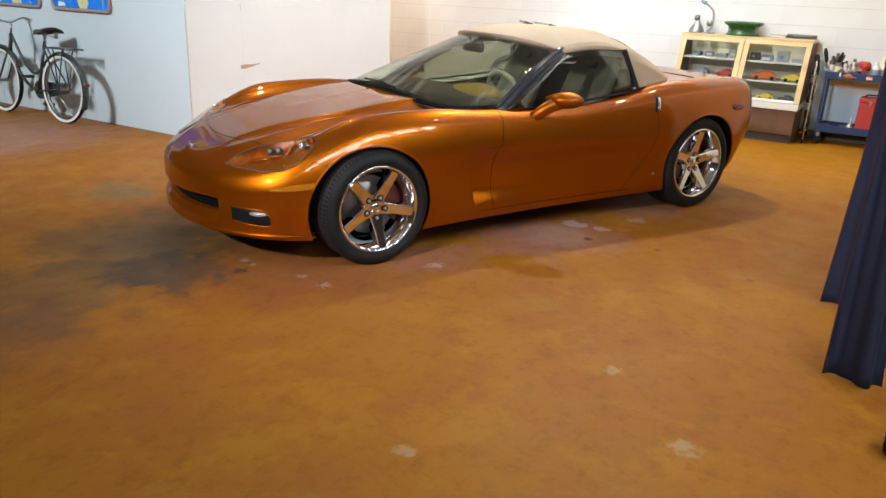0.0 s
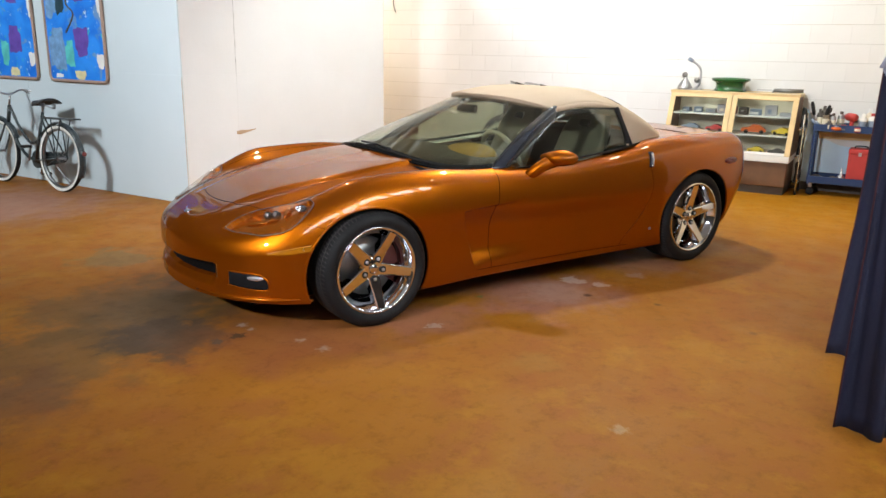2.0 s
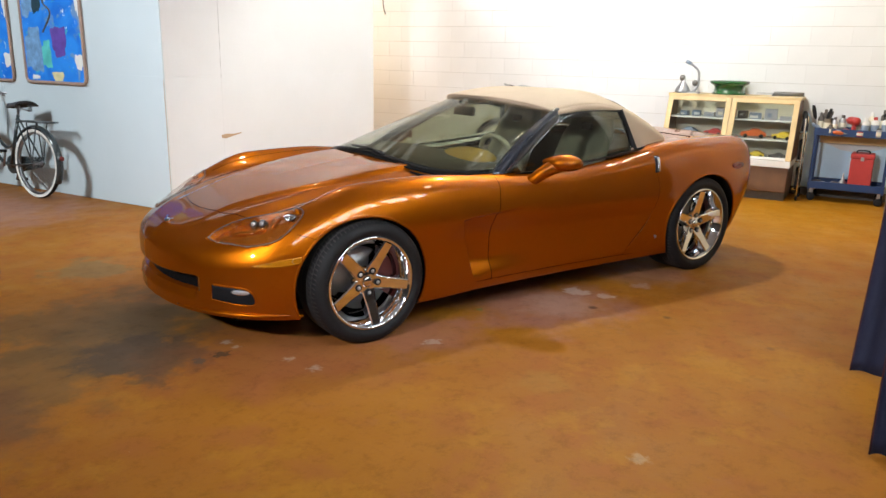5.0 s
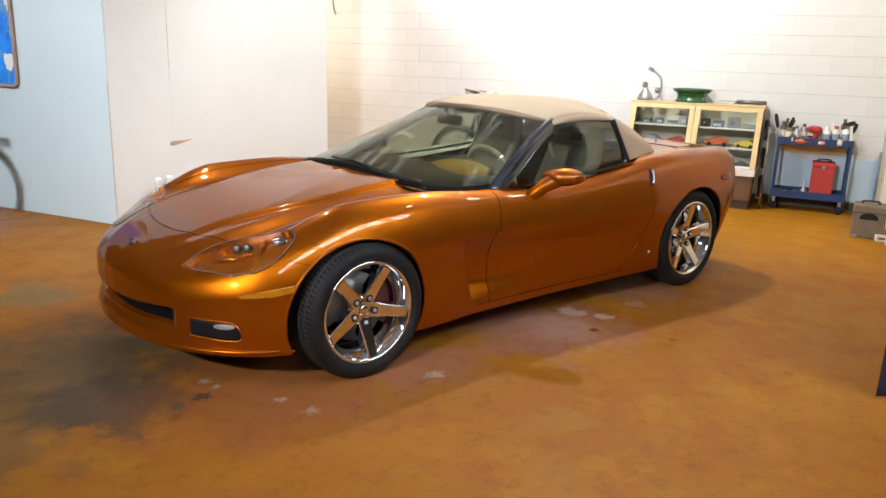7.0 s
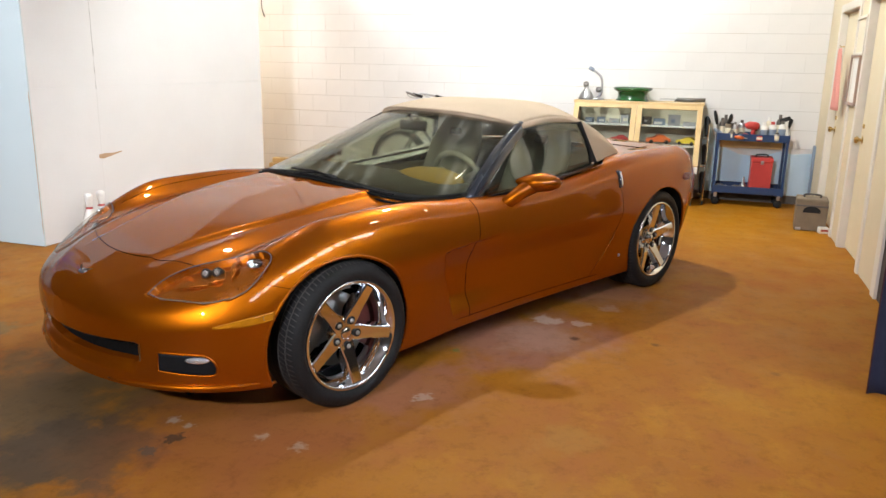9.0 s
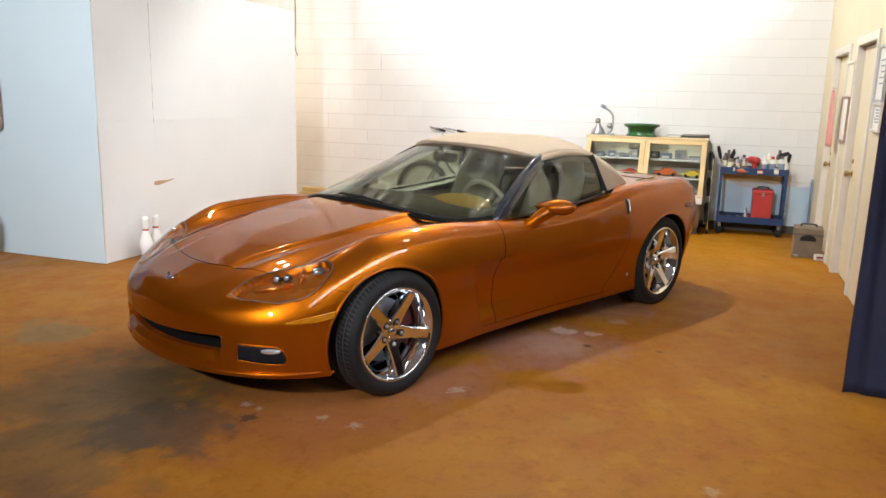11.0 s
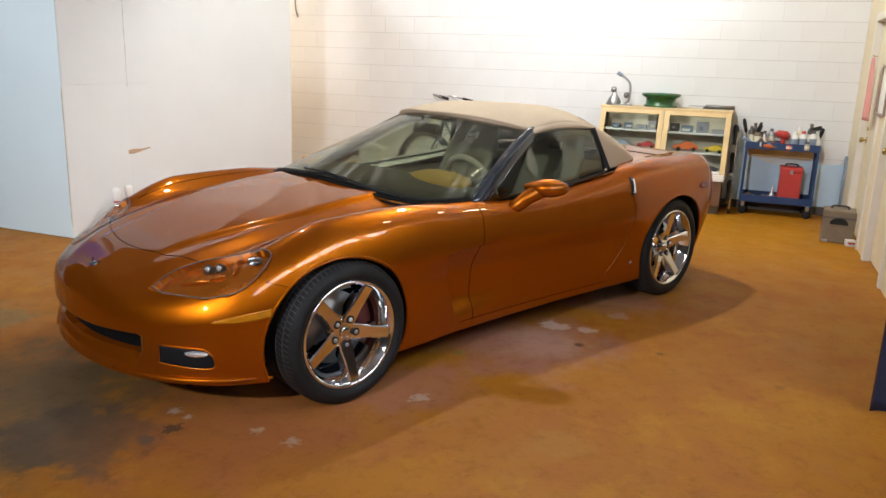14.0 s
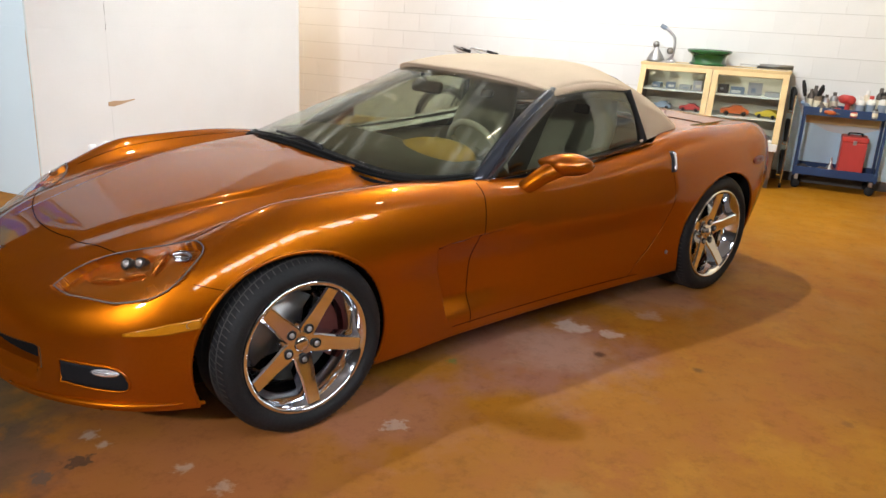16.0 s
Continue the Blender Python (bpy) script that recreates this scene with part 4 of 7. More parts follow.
for s in (-1, 1):
    build_wheel("front_wheel", 0.0, s, 0.325, 0.243, 0.250, 0.789, -28)
    build_wheel("rear_wheel", 2.668, s, 0.336, 0.253, 0.305, 0.757, -3)

# ---- glass and soft top ----
def ruled(a, b, n, bulge=(0, 0, 0)):
    """Points of a sheet between two lines, bowed out in the middle."""
    out = []
    for i in range(n):
        t = i / (n - 1)
        k = 4 * t * (1 - t)
        out += [p.lerp(q, t) + Vector(bulge) * k for p, q in zip(a, b)]
    return out


vv = np.linspace(-1, 1, 41)
vv = [math.copysign(abs(math.sin(a)) ** (2 / 3.6), a) for a in vv * math.pi / 2]     # the foot of the glass wraps round its corners
base_line = [Vector((0.93 - 0.465 * max(1 - abs(v) ** 3.6, 0.0) ** (1 / 3.6), 0.725 * v, 0.850 - 0.062 * v * v + 0.012 * v ** 8)) for v in vv]
head_line = [Vector((1.29 + 0.235 * v * v, 0.572 * v, 1.190 - 0.062 * v * v)) for v in vv]
ws = surf("windscreen", ruled(base_line, head_line, 14, (-0.003, 0, 0.004)), grid_faces(14, 41), M_SCREEN, car, "tinted raked windscreen with pale slanted streaks", thick=0.004)
band = []
for t in (0.0, 0.03, 0.06):
    band += [p.lerp(q, t) + Vector((-0.002, 0, 0.0035)) for p, q in zip(base_line, head_line)]
surf("glass_border", band, grid_faces(3, 41), M_LINER, ws, "black printed border of the glass", thick=0.001)
part("header_rail", tube_bm([p + Vector((-0.008, 0, 0.006)) for p in head_line], 0.013, 8), M_TOP, car, "tan canvas header over the windscreen", smooth=True)
part("windscreen_seal", tube_bm([p + Vector((-0.004, 0, 0.003)) for p in base_line], 0.007, 8), M_LINER, car, smooth=True)
part("cowl", tube_bm([p + Vector((-0.012, 0, -0.024)) for p in base_line], 0.013, 8), M_LINER, car, "black cowl below the windscreen", smooth=True)
for s in (-1, 1):
    a, b = base_line[40 if s > 0 else 0], head_line[40 if s > 0 else 0]
    path = [a.lerp(b, t) + Vector((0.012 - 0.012 * 4 * t * (1 - t), 0, 0.016 * 4 * t * (1 - t))) for t in np.linspace(-0.06, 1.02, 20)]
    pil = bmesh.new()
    rings = []
    for p in path:
        rings.append([pil.verts.new(p + Vector(o)) for o in ((-0.030, -s * 0.012, 0.014), (-0.012, s * 0.012, 0.016), (0.055, s * 0.022, -0.020), (0.068, s * 0.012, -0.034), (0.055, -s * 0.012, -0.036), (-0.022, -s * 0.034, -0.006))])
    for p, q in zip(rings, rings[1:]):
        for i in range(6):
            pil.faces.new((p[i], p[(i + 1) % 6], q[(i + 1) % 6], q[i]))
    pil.faces.new(rings[0]), pil.faces.new(rings[-1][::-1])
    bmesh.ops.recalc_face_normals(pil, faces=pil.faces[:])
    part("windscreen_pillar", pil, M_GLOSSBLACK, car, "glossy black windscreen pillar", True)

# the canvas: roof from the windscreen header to the rear bow, then down to the deck
uu = np.linspace(0, 1, 31)


def roof_edge(u):
    return Vector((1.505 + 0.565 * u, 0.578 + 0.032 * u, 1.130 + 0.052 * math.sin(math.pi * min(1, u * 0.95) * 0.85) - 0.030 * u))


roof_pts = []
for u in uu:
    e = roof_edge(u)
    cx, cz = 1.262 + 0.838 * u, 1.196 + 0.036 * math.sin(math.pi * (0.10 + 0.62 * u)) - 0.008 + 0.018 * u + 0.016 * math.sin(math.pi * min(1, 1.15 * u))
    for v in np.linspace(-1, 1, 37):
        k = abs(v)
        x = cx + (e.x - cx) * k * k
        z = e.z + (cz - e.z) * (1 - k ** 3.0)
        roof_pts.append((x, e.y * v, z))
surf("headliner", [(x + 0.02, y * 0.985, z - 0.016) for x, y, z in roof_pts], grid_faces(31, 37), M_CARPET, car, "dark roof lining")
top = surf("soft_top", roof_pts, grid_faces(31, 37), M_TOP, car, "tan canvas soft top, dusty and taut", thick=0.008)

def bow(v):
    """The rear bow across the car, then down the side window's edge to the waist."""
    k = abs(v)
    if k < 0.6:
        t = k / 0.6
        p = Vector((2.10 - 0.03 * t * t, 0.61 * t, 1.124 + (1.232 - 1.124) * (1 - t ** 3.0)))
    else:
        t = (k - 0.6) / 0.4
        p = Vector((2.07 + 0.075 * t, 0.61 + 0.088 * t, 1.124 - 0.254 * t))
    return p


def hem(v):
    k = abs(v)
    return Vector((2.70 - 0.19 * min(1, k / 0.75) ** 2.4 - 0.40 * max(0, (k - 0.62) / 0.38) ** 1.3, 0.64 * min(1, k / 0.70) ** 0.9 + 0.065 * max(0, (k - 0.62) / 0.38), 0.935 - 0.010 * k - 0.052 * max(0, (k - 0.55) / 0.45) ** 1.2))


tail_pts = []
for t in np.linspace(0, 1, 19):
    for v in np.linspace(-1, 1, 61):
        s = -1 if v < 0 else 1
        p = bow(v).lerp(hem(v), t)
        p.z += 0.035 * 4 * t * (1 - t) * (1 - abs(v) ** 3)
        tail_pts.append((p.x, s * p.y, p.z))
surf("soft_top_rear", tail_pts, grid_faces(19, 61), M_TOP, car, "tan canvas rear of the soft top", thick=0.008)
hemline = [Vector((hem(v).x, (-1 if v < 0 else 1) * hem(v).y, hem(v).z)) for v in np.linspace(-1, 1, 61)]
part("soft_top_hem", tube_bm(hemline, 0.007, 8), M_TOP, car, smooth=True)
rw = []
for t in np.linspace(0.22, 0.72, 6):
    for v in np.linspace(-0.42, 0.42, 15):
        p = bow(v).lerp(hem(v), t)
        p.z += 0.035 * 4 * t * (1 - t) * (1 - abs(v) ** 3) + 0.006
        rw.append((p.x + 0.004, (-1 if v < 0 else 1) * p.y, p.z))
surf("rear_window", rw, grid_faces(6, 15), M_GLOSSBLACK, car, "dark glass rear window in the canvas", thick=0.004)

for s in (-1, 1):
    rail = [Vector((roof_edge(u).x, s * (roof_edge(u).y + 0.012), roof_edge(u).z - 0.036 * math.sin(math.pi * min(1, 0.12 + 0.9 * u)) ** 0.5 - 0.004)) for u in np.linspace(0, 1, 24)]
    part("roof_seal", tube_bm(rail, 0.007, 8), M_BLACK, car, smooth=True)
    skirt = []
    for u in np.linspace(0, 1, 24):
        e = roof_edge(u)
        drop = 0.034 * math.sin(math.pi * min(1, 0.12 + 0.9 * u)) ** 0.5 + 0.004
        skirt += [(e.x, s * (e.y + d), e.z + 0.002 - drop * k) for k, d in ((0, 0.001), (0.4, 0.010), (1, 0.016))]
    surf("roof_skirt", skirt, grid_faces(24, 3), M_TOP, car, "tan canvas edge over the side window", thick=0.005)
    lining = []
    for u in np.linspace(0, 1, 16):
        e = roof_edge(u)
        lining += [(e.x, s * (e.y - 0.012), e.z - 0.008), (e.x, s * (e.y - 0.004), e.z - 0.040), (e.x, s * (e.y + 0.004), e.z - 0.072)]
    surf("roof_frame", lining, grid_faces(16, 3), M_CARPET, car, "dark inner frame of the soft top", thick=0.006)
    edge = [Vector((bow(v).x - 0.002, s * (bow(v).y + 0.003), bow(v).z)) for v in np.linspace(0.6, 1, 14)]
    part("window_seal", tube_bm(edge, 0.020, 8), M_BLACK, car, smooth=True)
    # side glass between pillar, roof rail, rear seal and waist
    low = [Vector((0.97 + 1.165 * t, s * (0.738 - 0.045 * t), 0.775 + 0.012 * math.sin(t * 3) + 0.088 * t * t)) for t in np.linspace(0, 1, 25)]
    high = []
    for p in low:
        t = (p.x - 0.97) / 1.165
        if t < 0.459:
            q = t / 0.459
            high.append(Vector((0.97 + 0.535 * q, s * (0.738 - 0.160 * q), 0.785 + 0.343 * q)))
        else:
            e = roof_edge((t - 0.459) / 0.541)
            high.append(Vector((e.x, s * e.y, e.z)))
    surf("side_window", ruled(low, high, 8, (0, s * 0.018, 0)), grid_faces(8, 25), M_SIDEGLASS, car, "raised tinted side window", thick=0.004)
    part("waist_seal", tube_bm([p + Vector((0, s * 0.004, -0.004)) for p in low], 0.008, 8), M_BLACK, car, smooth=True)
    # flat shelf between the glass and the top of the door
    v = []
    for p in low:
        q = on_body(p.x, y=0.70, s=s)
        o = on_body(p.x, z=q.z - 0.03, s=s)
        v += [(p.x, s * 0.62, p.z - 0.02), (p.x, p.y, p.z - 0.006), (p.x, s * 0.768, max(q.z - 0.004, p.z - 0.012))]
    surf("door_top", v, grid_faces(25, 3), PAINT, car)

# ---- lamps and trim of the nose ----
def sheet_on(name, poly, material, label, out, parent, s, n=22, thick=0.0):
    """A skin that follows the body inside an outline given in plan (x, half width)."""
    xs, ys = [p[0] for p in poly], [p[1] for p in poly]
    cx, cy = sum(xs) / len(xs), sum(ys) / len(ys)
    ring = curve_points([(x, y, 0) for x, y in poly + poly[:1]], 5)[:-1]
    pts, faces, m = [], [], len(ring)
    for k in range(n):
        f = k / (n - 1)
        for p in ring:
            q = on_body(cx + (p.x - cx) * f, y=cy + (p.y - cy) * f, out=out, s=s)
            pts.append(q)
    return surf(name, pts, grid_faces(n, m, True), material, parent, label, thick=thick), [pts[(n - 1) * m + i] for i in range(m)]


for s in (-1, 1):
    lens, ring = sheet_on("headlight", HEADLIGHT, M_LENS, "clear swept headlight cover over an orange bucket", 0.003, car, s)
    lens.visible_shadow = False
    part("headlight_seal", tube_bm(ring, 0.0024, 6, closed=True), M_DARK, lens, smooth=True)
    for x, y, r in ((-0.480, 0.548, 0.016), (-0.452, 0.590, 0.016)):
        c = on_body(x, y=y, out=-0.020, s=s)
        aim = Vector((-0.80, s * 0.28, 0.52)).to_track_quat("Z", "Y").to_matrix().to_4x4()
        part("projector_housing", lathe_bm([(r + 0.005, -0.02), (r + 0.005, 0.008), (r + 0.002, 0.014), (r, 0.010), (r, -0.02)], 28, c, aim), M_BLACK, lens, smooth=True)
        part("projector_lamp", lathe_bm([(0.0, 0.022), (r * 0.45, 0.020), (r * 0.8, 0.013), (r, 0.0)], 28, c, aim), M_LAMPGLASS, lens, "round clear projector lens", True)
    c = on_body(-0.362, y=0.728, out=-0.012, s=s)
    aim = Vector((-0.6, s * 0.6, 0.45)).to_track_quat("Z", "Y").to_matrix().to_4x4()
    part("turn_reflector", lathe_bm([(0.0, -0.014), (0.020, -0.010), (0.034, -0.001), (0.038, 0.008)], 28, c, aim @ Matrix.Diagonal((0.85, 0.50, 1, 1))), M_CHROME, lens, "bright chromed reflector", True)
    for x0, y0, x1, y1, h in ((-0.44, 0.66, -0.36, 0.60, 0.010), (-0.52, 0.62, -0.47, 0.665, 0.006), (-0.60, 0.52, -0.52, 0.625, 0.004), (-0.46, 0.70, -0.40, 0.655, 0.010)):
        rib = [on_body(x0 + (x1 - x0) * t, y=y0 + (y1 - y0) * t, out=-0.024 + h * math.sin(math.pi * t), s=s) for t in np.linspace(0, 1, 9)]
        part("bezel_rib", tube_bm(rib, [0.004 + 0.006 * math.sin(math.pi * k / 8) for k in range(9)], 8), M_BEZEL, lens, smooth=True)
    # amber side marker
    mk = []
    xs = np.linspace(-0.570, -0.360, 22)
    for x in xs:
        t = (x + 0.570) / 0.21
        mid, hw = 0.456 + 0.029 * t, 0.004 + 0.014 * min(1, t * 1.8) ** 0.8
        for z in np.linspace(mid - hw, mid + hw * 0.9, 7):
            mk.append(on_body(x, z=z, out=0.003, s=s))
    marker = surf("side_marker", mk, grid_faces(22, 7), M_AMBER, car, "long amber side marker lens", thick=0.004)
    c = on_body(-0.395, z=0.482, out=0.006, s=s)
    part("marker_bulb", lathe_bm([(0, 0.004), (0.008, 0.003), (0.011, 0.0)], 16, c, UPY), M_DARK, marker, smooth=True)
    # dark plate laid on the body in place of the fog-lamp recess, with a rolled orange edge and a bright slim lamp
    top_z, low_z = mono([-0.72, -0.667, -0.604, -0.573, -0.560], [0.350, 0.347, 0.342, 0.318, 0.285]), mono([-0.72, -0.667, -0.604, -0.573, -0.560], [0.272, 0.262, 0.256, 0.258, 0.272])
    fxs = np.linspace(-0.718, -0.562, 20)
    fp = [on_body(x, z=float(low_z(x) + (top_z(x) - low_z(x)) * t), out=0.0015, s=s) for x in fxs for t in np.linspace(0, 1, 6)]
    fog = surf("fog_panel", fp, grid_faces(20, 6), M_FOGPANEL, car, "dark grey fog lamp panel", thick=0.002)
    rim = [on_body(x, z=float(low_z(x)), out=0.002, s=s) for x in fxs] + [on_body(x, z=float(top_z(x)), out=0.002, s=s) for x in fxs[::-1]]
    part("panel_edge", tube_bm(rim, 0.0042, 8, closed=True), PAINT, fog, smooth=True)
    fl = [on_body(-0.618 + 0.034 * math.cos(a) * r, z=0.322 + 0.014 * math.sin(a) * r, out=0.004 + 0.010 * (1 - r * r), s=s) for r in (0.02, 0.4, 0.75, 1.0) for a in np.linspace(0, 2 * math.pi, 24, endpoint=False)]
    surf("fog_lamp", fl, grid_faces(4, 24, True), M_LAMPGLASS, fog, "slim bright fog lamp", thick=0.002)
    # rear side marker and reflector
    rm = [on_body(3.06 + 0.085 * math.cos(a) * r, z=0.725 + 0.024 * math.sin(a) * r, out=0.003, s=s) for r in (0.02, 0.5, 1.0) for a in np.linspace(0, 2 * math.pi, 24, endpoint=False)]
    surf("rear_marker", rm, grid_faces(3, 24, True), M_REDLENS, car, "body-coloured rear side marker", thick=0.003)
    # door release: a bright upright finger plate in a dark slot
    slot = [on_body(x, z=z, out=0.002, s=s) for z in np.linspace(0.735, 0.832, 9) for x in np.linspace(2.158 - 0.014 + (z - 0.7) * 0.35, 2.158 + 0.022 + (z - 0.7) * 0.35, 4)]
    dh = surf("door_handle", slot, grid_faces(9, 4), M_BLACK, car, "bright upright door release", thick=0.004)
    pad = [on_body(x, z=z, out=0.007, s=s) for z in np.linspace(0.742, 0.822, 9) for x in np.linspace(2.158 + (z - 0.7) * 0.35, 2.158 + 0.020 + (z - 0.7) * 0.35, 4)]
    surf("finger_plate", pad, grid_faces(9, 4), M_CHROME, dh, thick=0.003)
    # mirror: a rounded shell on a swept arm
    arm = curve_points([(1.130, s * 0.790, 0.735), (1.155, s * 0.825, 0.768), (1.205, s * 0.858, 0.812), (1.28, s * 0.885, 0.846)], 8)
    mir = part("wing_mirror", tube_bm(arm, [0.031 + 0.015 * k / (len(arm) - 1) for k in range(len(arm))], 12), PAINT, car, "orange wing mirror on a swept arm", True)
    shell = bmesh.new()
    rr = []
    for k in range(15):
        t = k / 14
        r = (math.sin(math.pi * (0.03 + 0.94 * t)) ** 0.45) * (0.62 + 0.38 * min(1, 1.6 * t))
        cxx, cyy, czz = 1.255 + 0.085 * t, s * (0.785 + 0.215 * t), 0.856 + 0.002 * t
        rr.append([shell.verts.new((cxx + 0.094 * r * math.cos(a) * (1.0 if math.cos(a) < 0 else 0.75), cyy, czz + 0.053 * r * math.sin(a))) for a in np.linspace(0, 2 * math.pi, 24, endpoint=False)])
    for p, q in zip(rr, rr[1:]):
        for i in range(24):
            shell.faces.new((p[i], p[(i + 1) % 24], q[(i + 1) % 24], q[i]))
    shell.faces.new(rr[0]), shell.faces.new(rr[-1][::-1])
    bmesh.ops.recalc_face_normals(shell, faces=shell.faces[:])
    sh = part("mirror_shell", shell, PAINT, mir, smooth=True)
    part("mirror_glass", box_bm(0.004, 0.125, 0.056, (1.366, s * 0.905, 0.857), 0.001), M_CHROME, mir)
    # bright line of the lower lip
    lip = [on_body(x, z=0.205, out=0.004, s=s) for x in np.linspace(-0.82, -0.42, 40)]
    part("lip_spoiler", tube_bm(lip, [0.003 + 0.011 * math.sin(math.pi * k / 39) for k in range(40)], 8), PAINT, car, smooth=True)

# badge on the nose: two small crossed flags in a thin ring
badge = part("badge", lathe_bm([(0.0, 0.003), (0.024, 0.002), (0.027, 0.0), (0.027, -0.004)], 28), M_STEEL, car, "small chrome badge on the nose", True,
             Matrix.Translation(on_body(-0.752, y=0.001, out=0.002)) @ Matrix.Rotation(radians(-28), 4, "Y") @ Matrix.Diagonal((0.55, 1.1, 1, 1)))
for s in (-1, 1):
    part("badge_wing", extrude_bm([(-0.005, 0.002 * s), (0.020, 0.030 * s), (0.045, 0.085 * s), (0.030, 0.075 * s), (0.008, 0.040 * s)][::s], 0.006), M_CHROME, badge, m=Matrix.Diagonal((1.1, 0.62, 0.6, 1)))

# wipers
for a, b in (((0.495, -0.20, 0.872), (0.510, 0.22, 0.884)), ((0.490, 0.12, 0.872), (0.515, -0.16, 0.876))):
    wp = part("wiper", tube_bm([a, Vector(a).lerp(Vector(b), 0.45) + Vector((0, 0, 0.012)), b], 0.007, 6), M_BLACK, car, "black wiper at the foot of the windscreen", True)
    part("wiper_blade", tube_bm([base_line[k] + Vector((0.020, 0, 0.018)) for k in (range(22, 34) if a[1] < 0 else range(11, 22))], 0.005, 6), M_BLACK, wp)

# ---- cabin ----
part("cabin_floor", span(0.75, 2.45, -0.66, 0.66, 0.20, 0.24), M_CARPET, car, "dark carpet")
part("bulkhead", span(2.30, 2.38, -0.66, 0.66, 0.22, 0.90, 0.02), M_CARPET, car)
part("parcel_shelf", span(2.36, 2.72, -0.58, 0.58, 0.86, 0.89), M_CARPET, car)
dash_v = []
prof = [(0.50, 0.835), (0.70, 0.862), (0.92, 0.872), (1.05, 0.850), (1.10, 0.800), (1.08, 0.70), (1.02, 0.55), (1.00, 0.40)]
for y in np.linspace(-0.69, 0.69, 41):
    back_in = 0.30 * (abs(y) / 0.69) ** 2.2
    for x, z in prof:
        dash_v.append((x + (back_in if x < 0.75 else back_in * 0.25), y, z - 0.035 * (abs(y) / 0.69) ** 2))
surf("dashboard", dash_v, grid_faces(41, len(prof)), M_DASH, car, "tan moulded dashboard with a hooded binnacle", thick=0.01)
hood_v = []
for t in np.linspace(0.0, 1.0, 9):
    for a in np.linspace(0, 2 * math.pi, 36, endpoint=False):
        r = math.sin(t * math.pi / 2)
        hood_v.append((0.985 + 0.14 * r * math.cos(a), -0.37 + 0.24 * r * math.sin(a), 0.835 + 0.066 * math.cos(t * math.pi / 2) + 0.016 * r * math.cos(a)))
surf("instrument_hood", hood_v, grid_faces(9, 36, True), M_AMBERHOOD, car, "amber tan instrument hood", thick=0.006)
part("console", span(1.05, 2.2, -0.12, 0.12, 0.24, 0.56, 0.03), M_DASH, car, "tan centre console")
part("gear_knob", lathe_bm([(0, 0.05), (0.02, 0.045), (0.026, 0.025), (0.016, 0.0), (0.012, -0.08)], 16, (1.36, 0.02, 0.64)), M_BLACK, car, smooth=True)
aim = Matrix.Translation((1.27, -0.36, 0.80)) @ Matrix.Rotation(radians(66), 4, "Y")
wheel = part("steering_wheel", tube_bm([(0.185 * math.cos(a), 0.185 * math.sin(a), 0) for a in np.linspace(0, 2 * math.pi, 36, endpoint=False)], 0.017, 10, closed=True), M_WHEELGREY, car, "pale grey leather steering wheel", True, aim)
for a in (0, 120, 240):
    part("wheel_spoke", tube_bm([(0.02 * math.cos(radians(a)), 0.02 * math.sin(radians(a)), -0.02), (0.18 * math.cos(radians(a)), 0.18 * math.sin(radians(a)), 0)], 0.016, 8), M_SEAT, wheel, smooth=True)
part("horn_pad", lathe_bm([(0, 0.01), (0.05, 0.006), (0.065, -0.02), (0.04, -0.05)], 20), M_SEAT, wheel, smooth=True)
for s in (-1, 1):
    y = 0.37 * s
    part("door_panel", span(0.98, 2.12, s * 0.70 - 0.02, s * 0.70 + 0.02, 0.26, 0.76, 0.012), M_SEAT, car, "grey door lining")
    cush = bmesh.new()
    box_bm(0.52, 0.46, 0.16, (1.62, y, 0.42), 0.05, cush, Matrix.Rotation(radians(-8), 4, "Y"))
    seat = part("seat", cush, M_SEAT, car, "grey leather bucket seat", True)
    backr = []
    for t in np.linspace(0, 1, 15):
        hw = 0.235 * (1 - 0.10 * t) if t < 0.72 else 0.235 * (0.93 - 1.25 * (t - 0.72) ** 1.0)
        xx, zz = 1.84 + 0.30 * t, 0.46 + 0.66 * t
        thick = 0.075 * (1 - 0.25 * t)
        for a in np.linspace(0, 2 * math.pi, 20, endpoint=False):
            cs, sn = math.cos(a), math.sin(a)
            q = (abs(cs) ** 0.55) * (1 if cs > 0 else -1), (abs(sn) ** 0.7) * (1 if sn > 0 else -1)
            backr.append((xx + thick * q[1] - 0.03 * abs(q[0]) ** 3, y + hw * q[0], zz))
    bf = grid_faces(15, 20, True) + [tuple(range(20)), tuple(range(14 * 20 + 19, 14 * 20 - 1, -1))]
    surf("backrest", backr, bf, M_SEAT, seat)
    part("seat_slot", box_bm(0.012, 0.10, 0.05, (2.02, y, 1.0), 0.01, rot=Matrix.Rotation(radians(24), 4, "Y")), M_BLACK, seat)
    part("sun_visor", span(1.47, 1.58, s * 0.30 - 0.14, s * 0.30 + 0.14, 1.135, 1.150, 0.006), M_TOP, car)
rv = part("rear_view_mirror", box_bm(0.03, 0.22, 0.062, (1.235, 0.0, 1.100), 0.014, rot=Matrix.Rotation(radians(12), 4, "Y")), M_BLACK, car, "black interior mirror", True)
part("mirror_stem", tube_bm([(1.225, 0, 1.13), (1.20, 0, 1.165)], 0.010, 8), M_BLACK, rv)


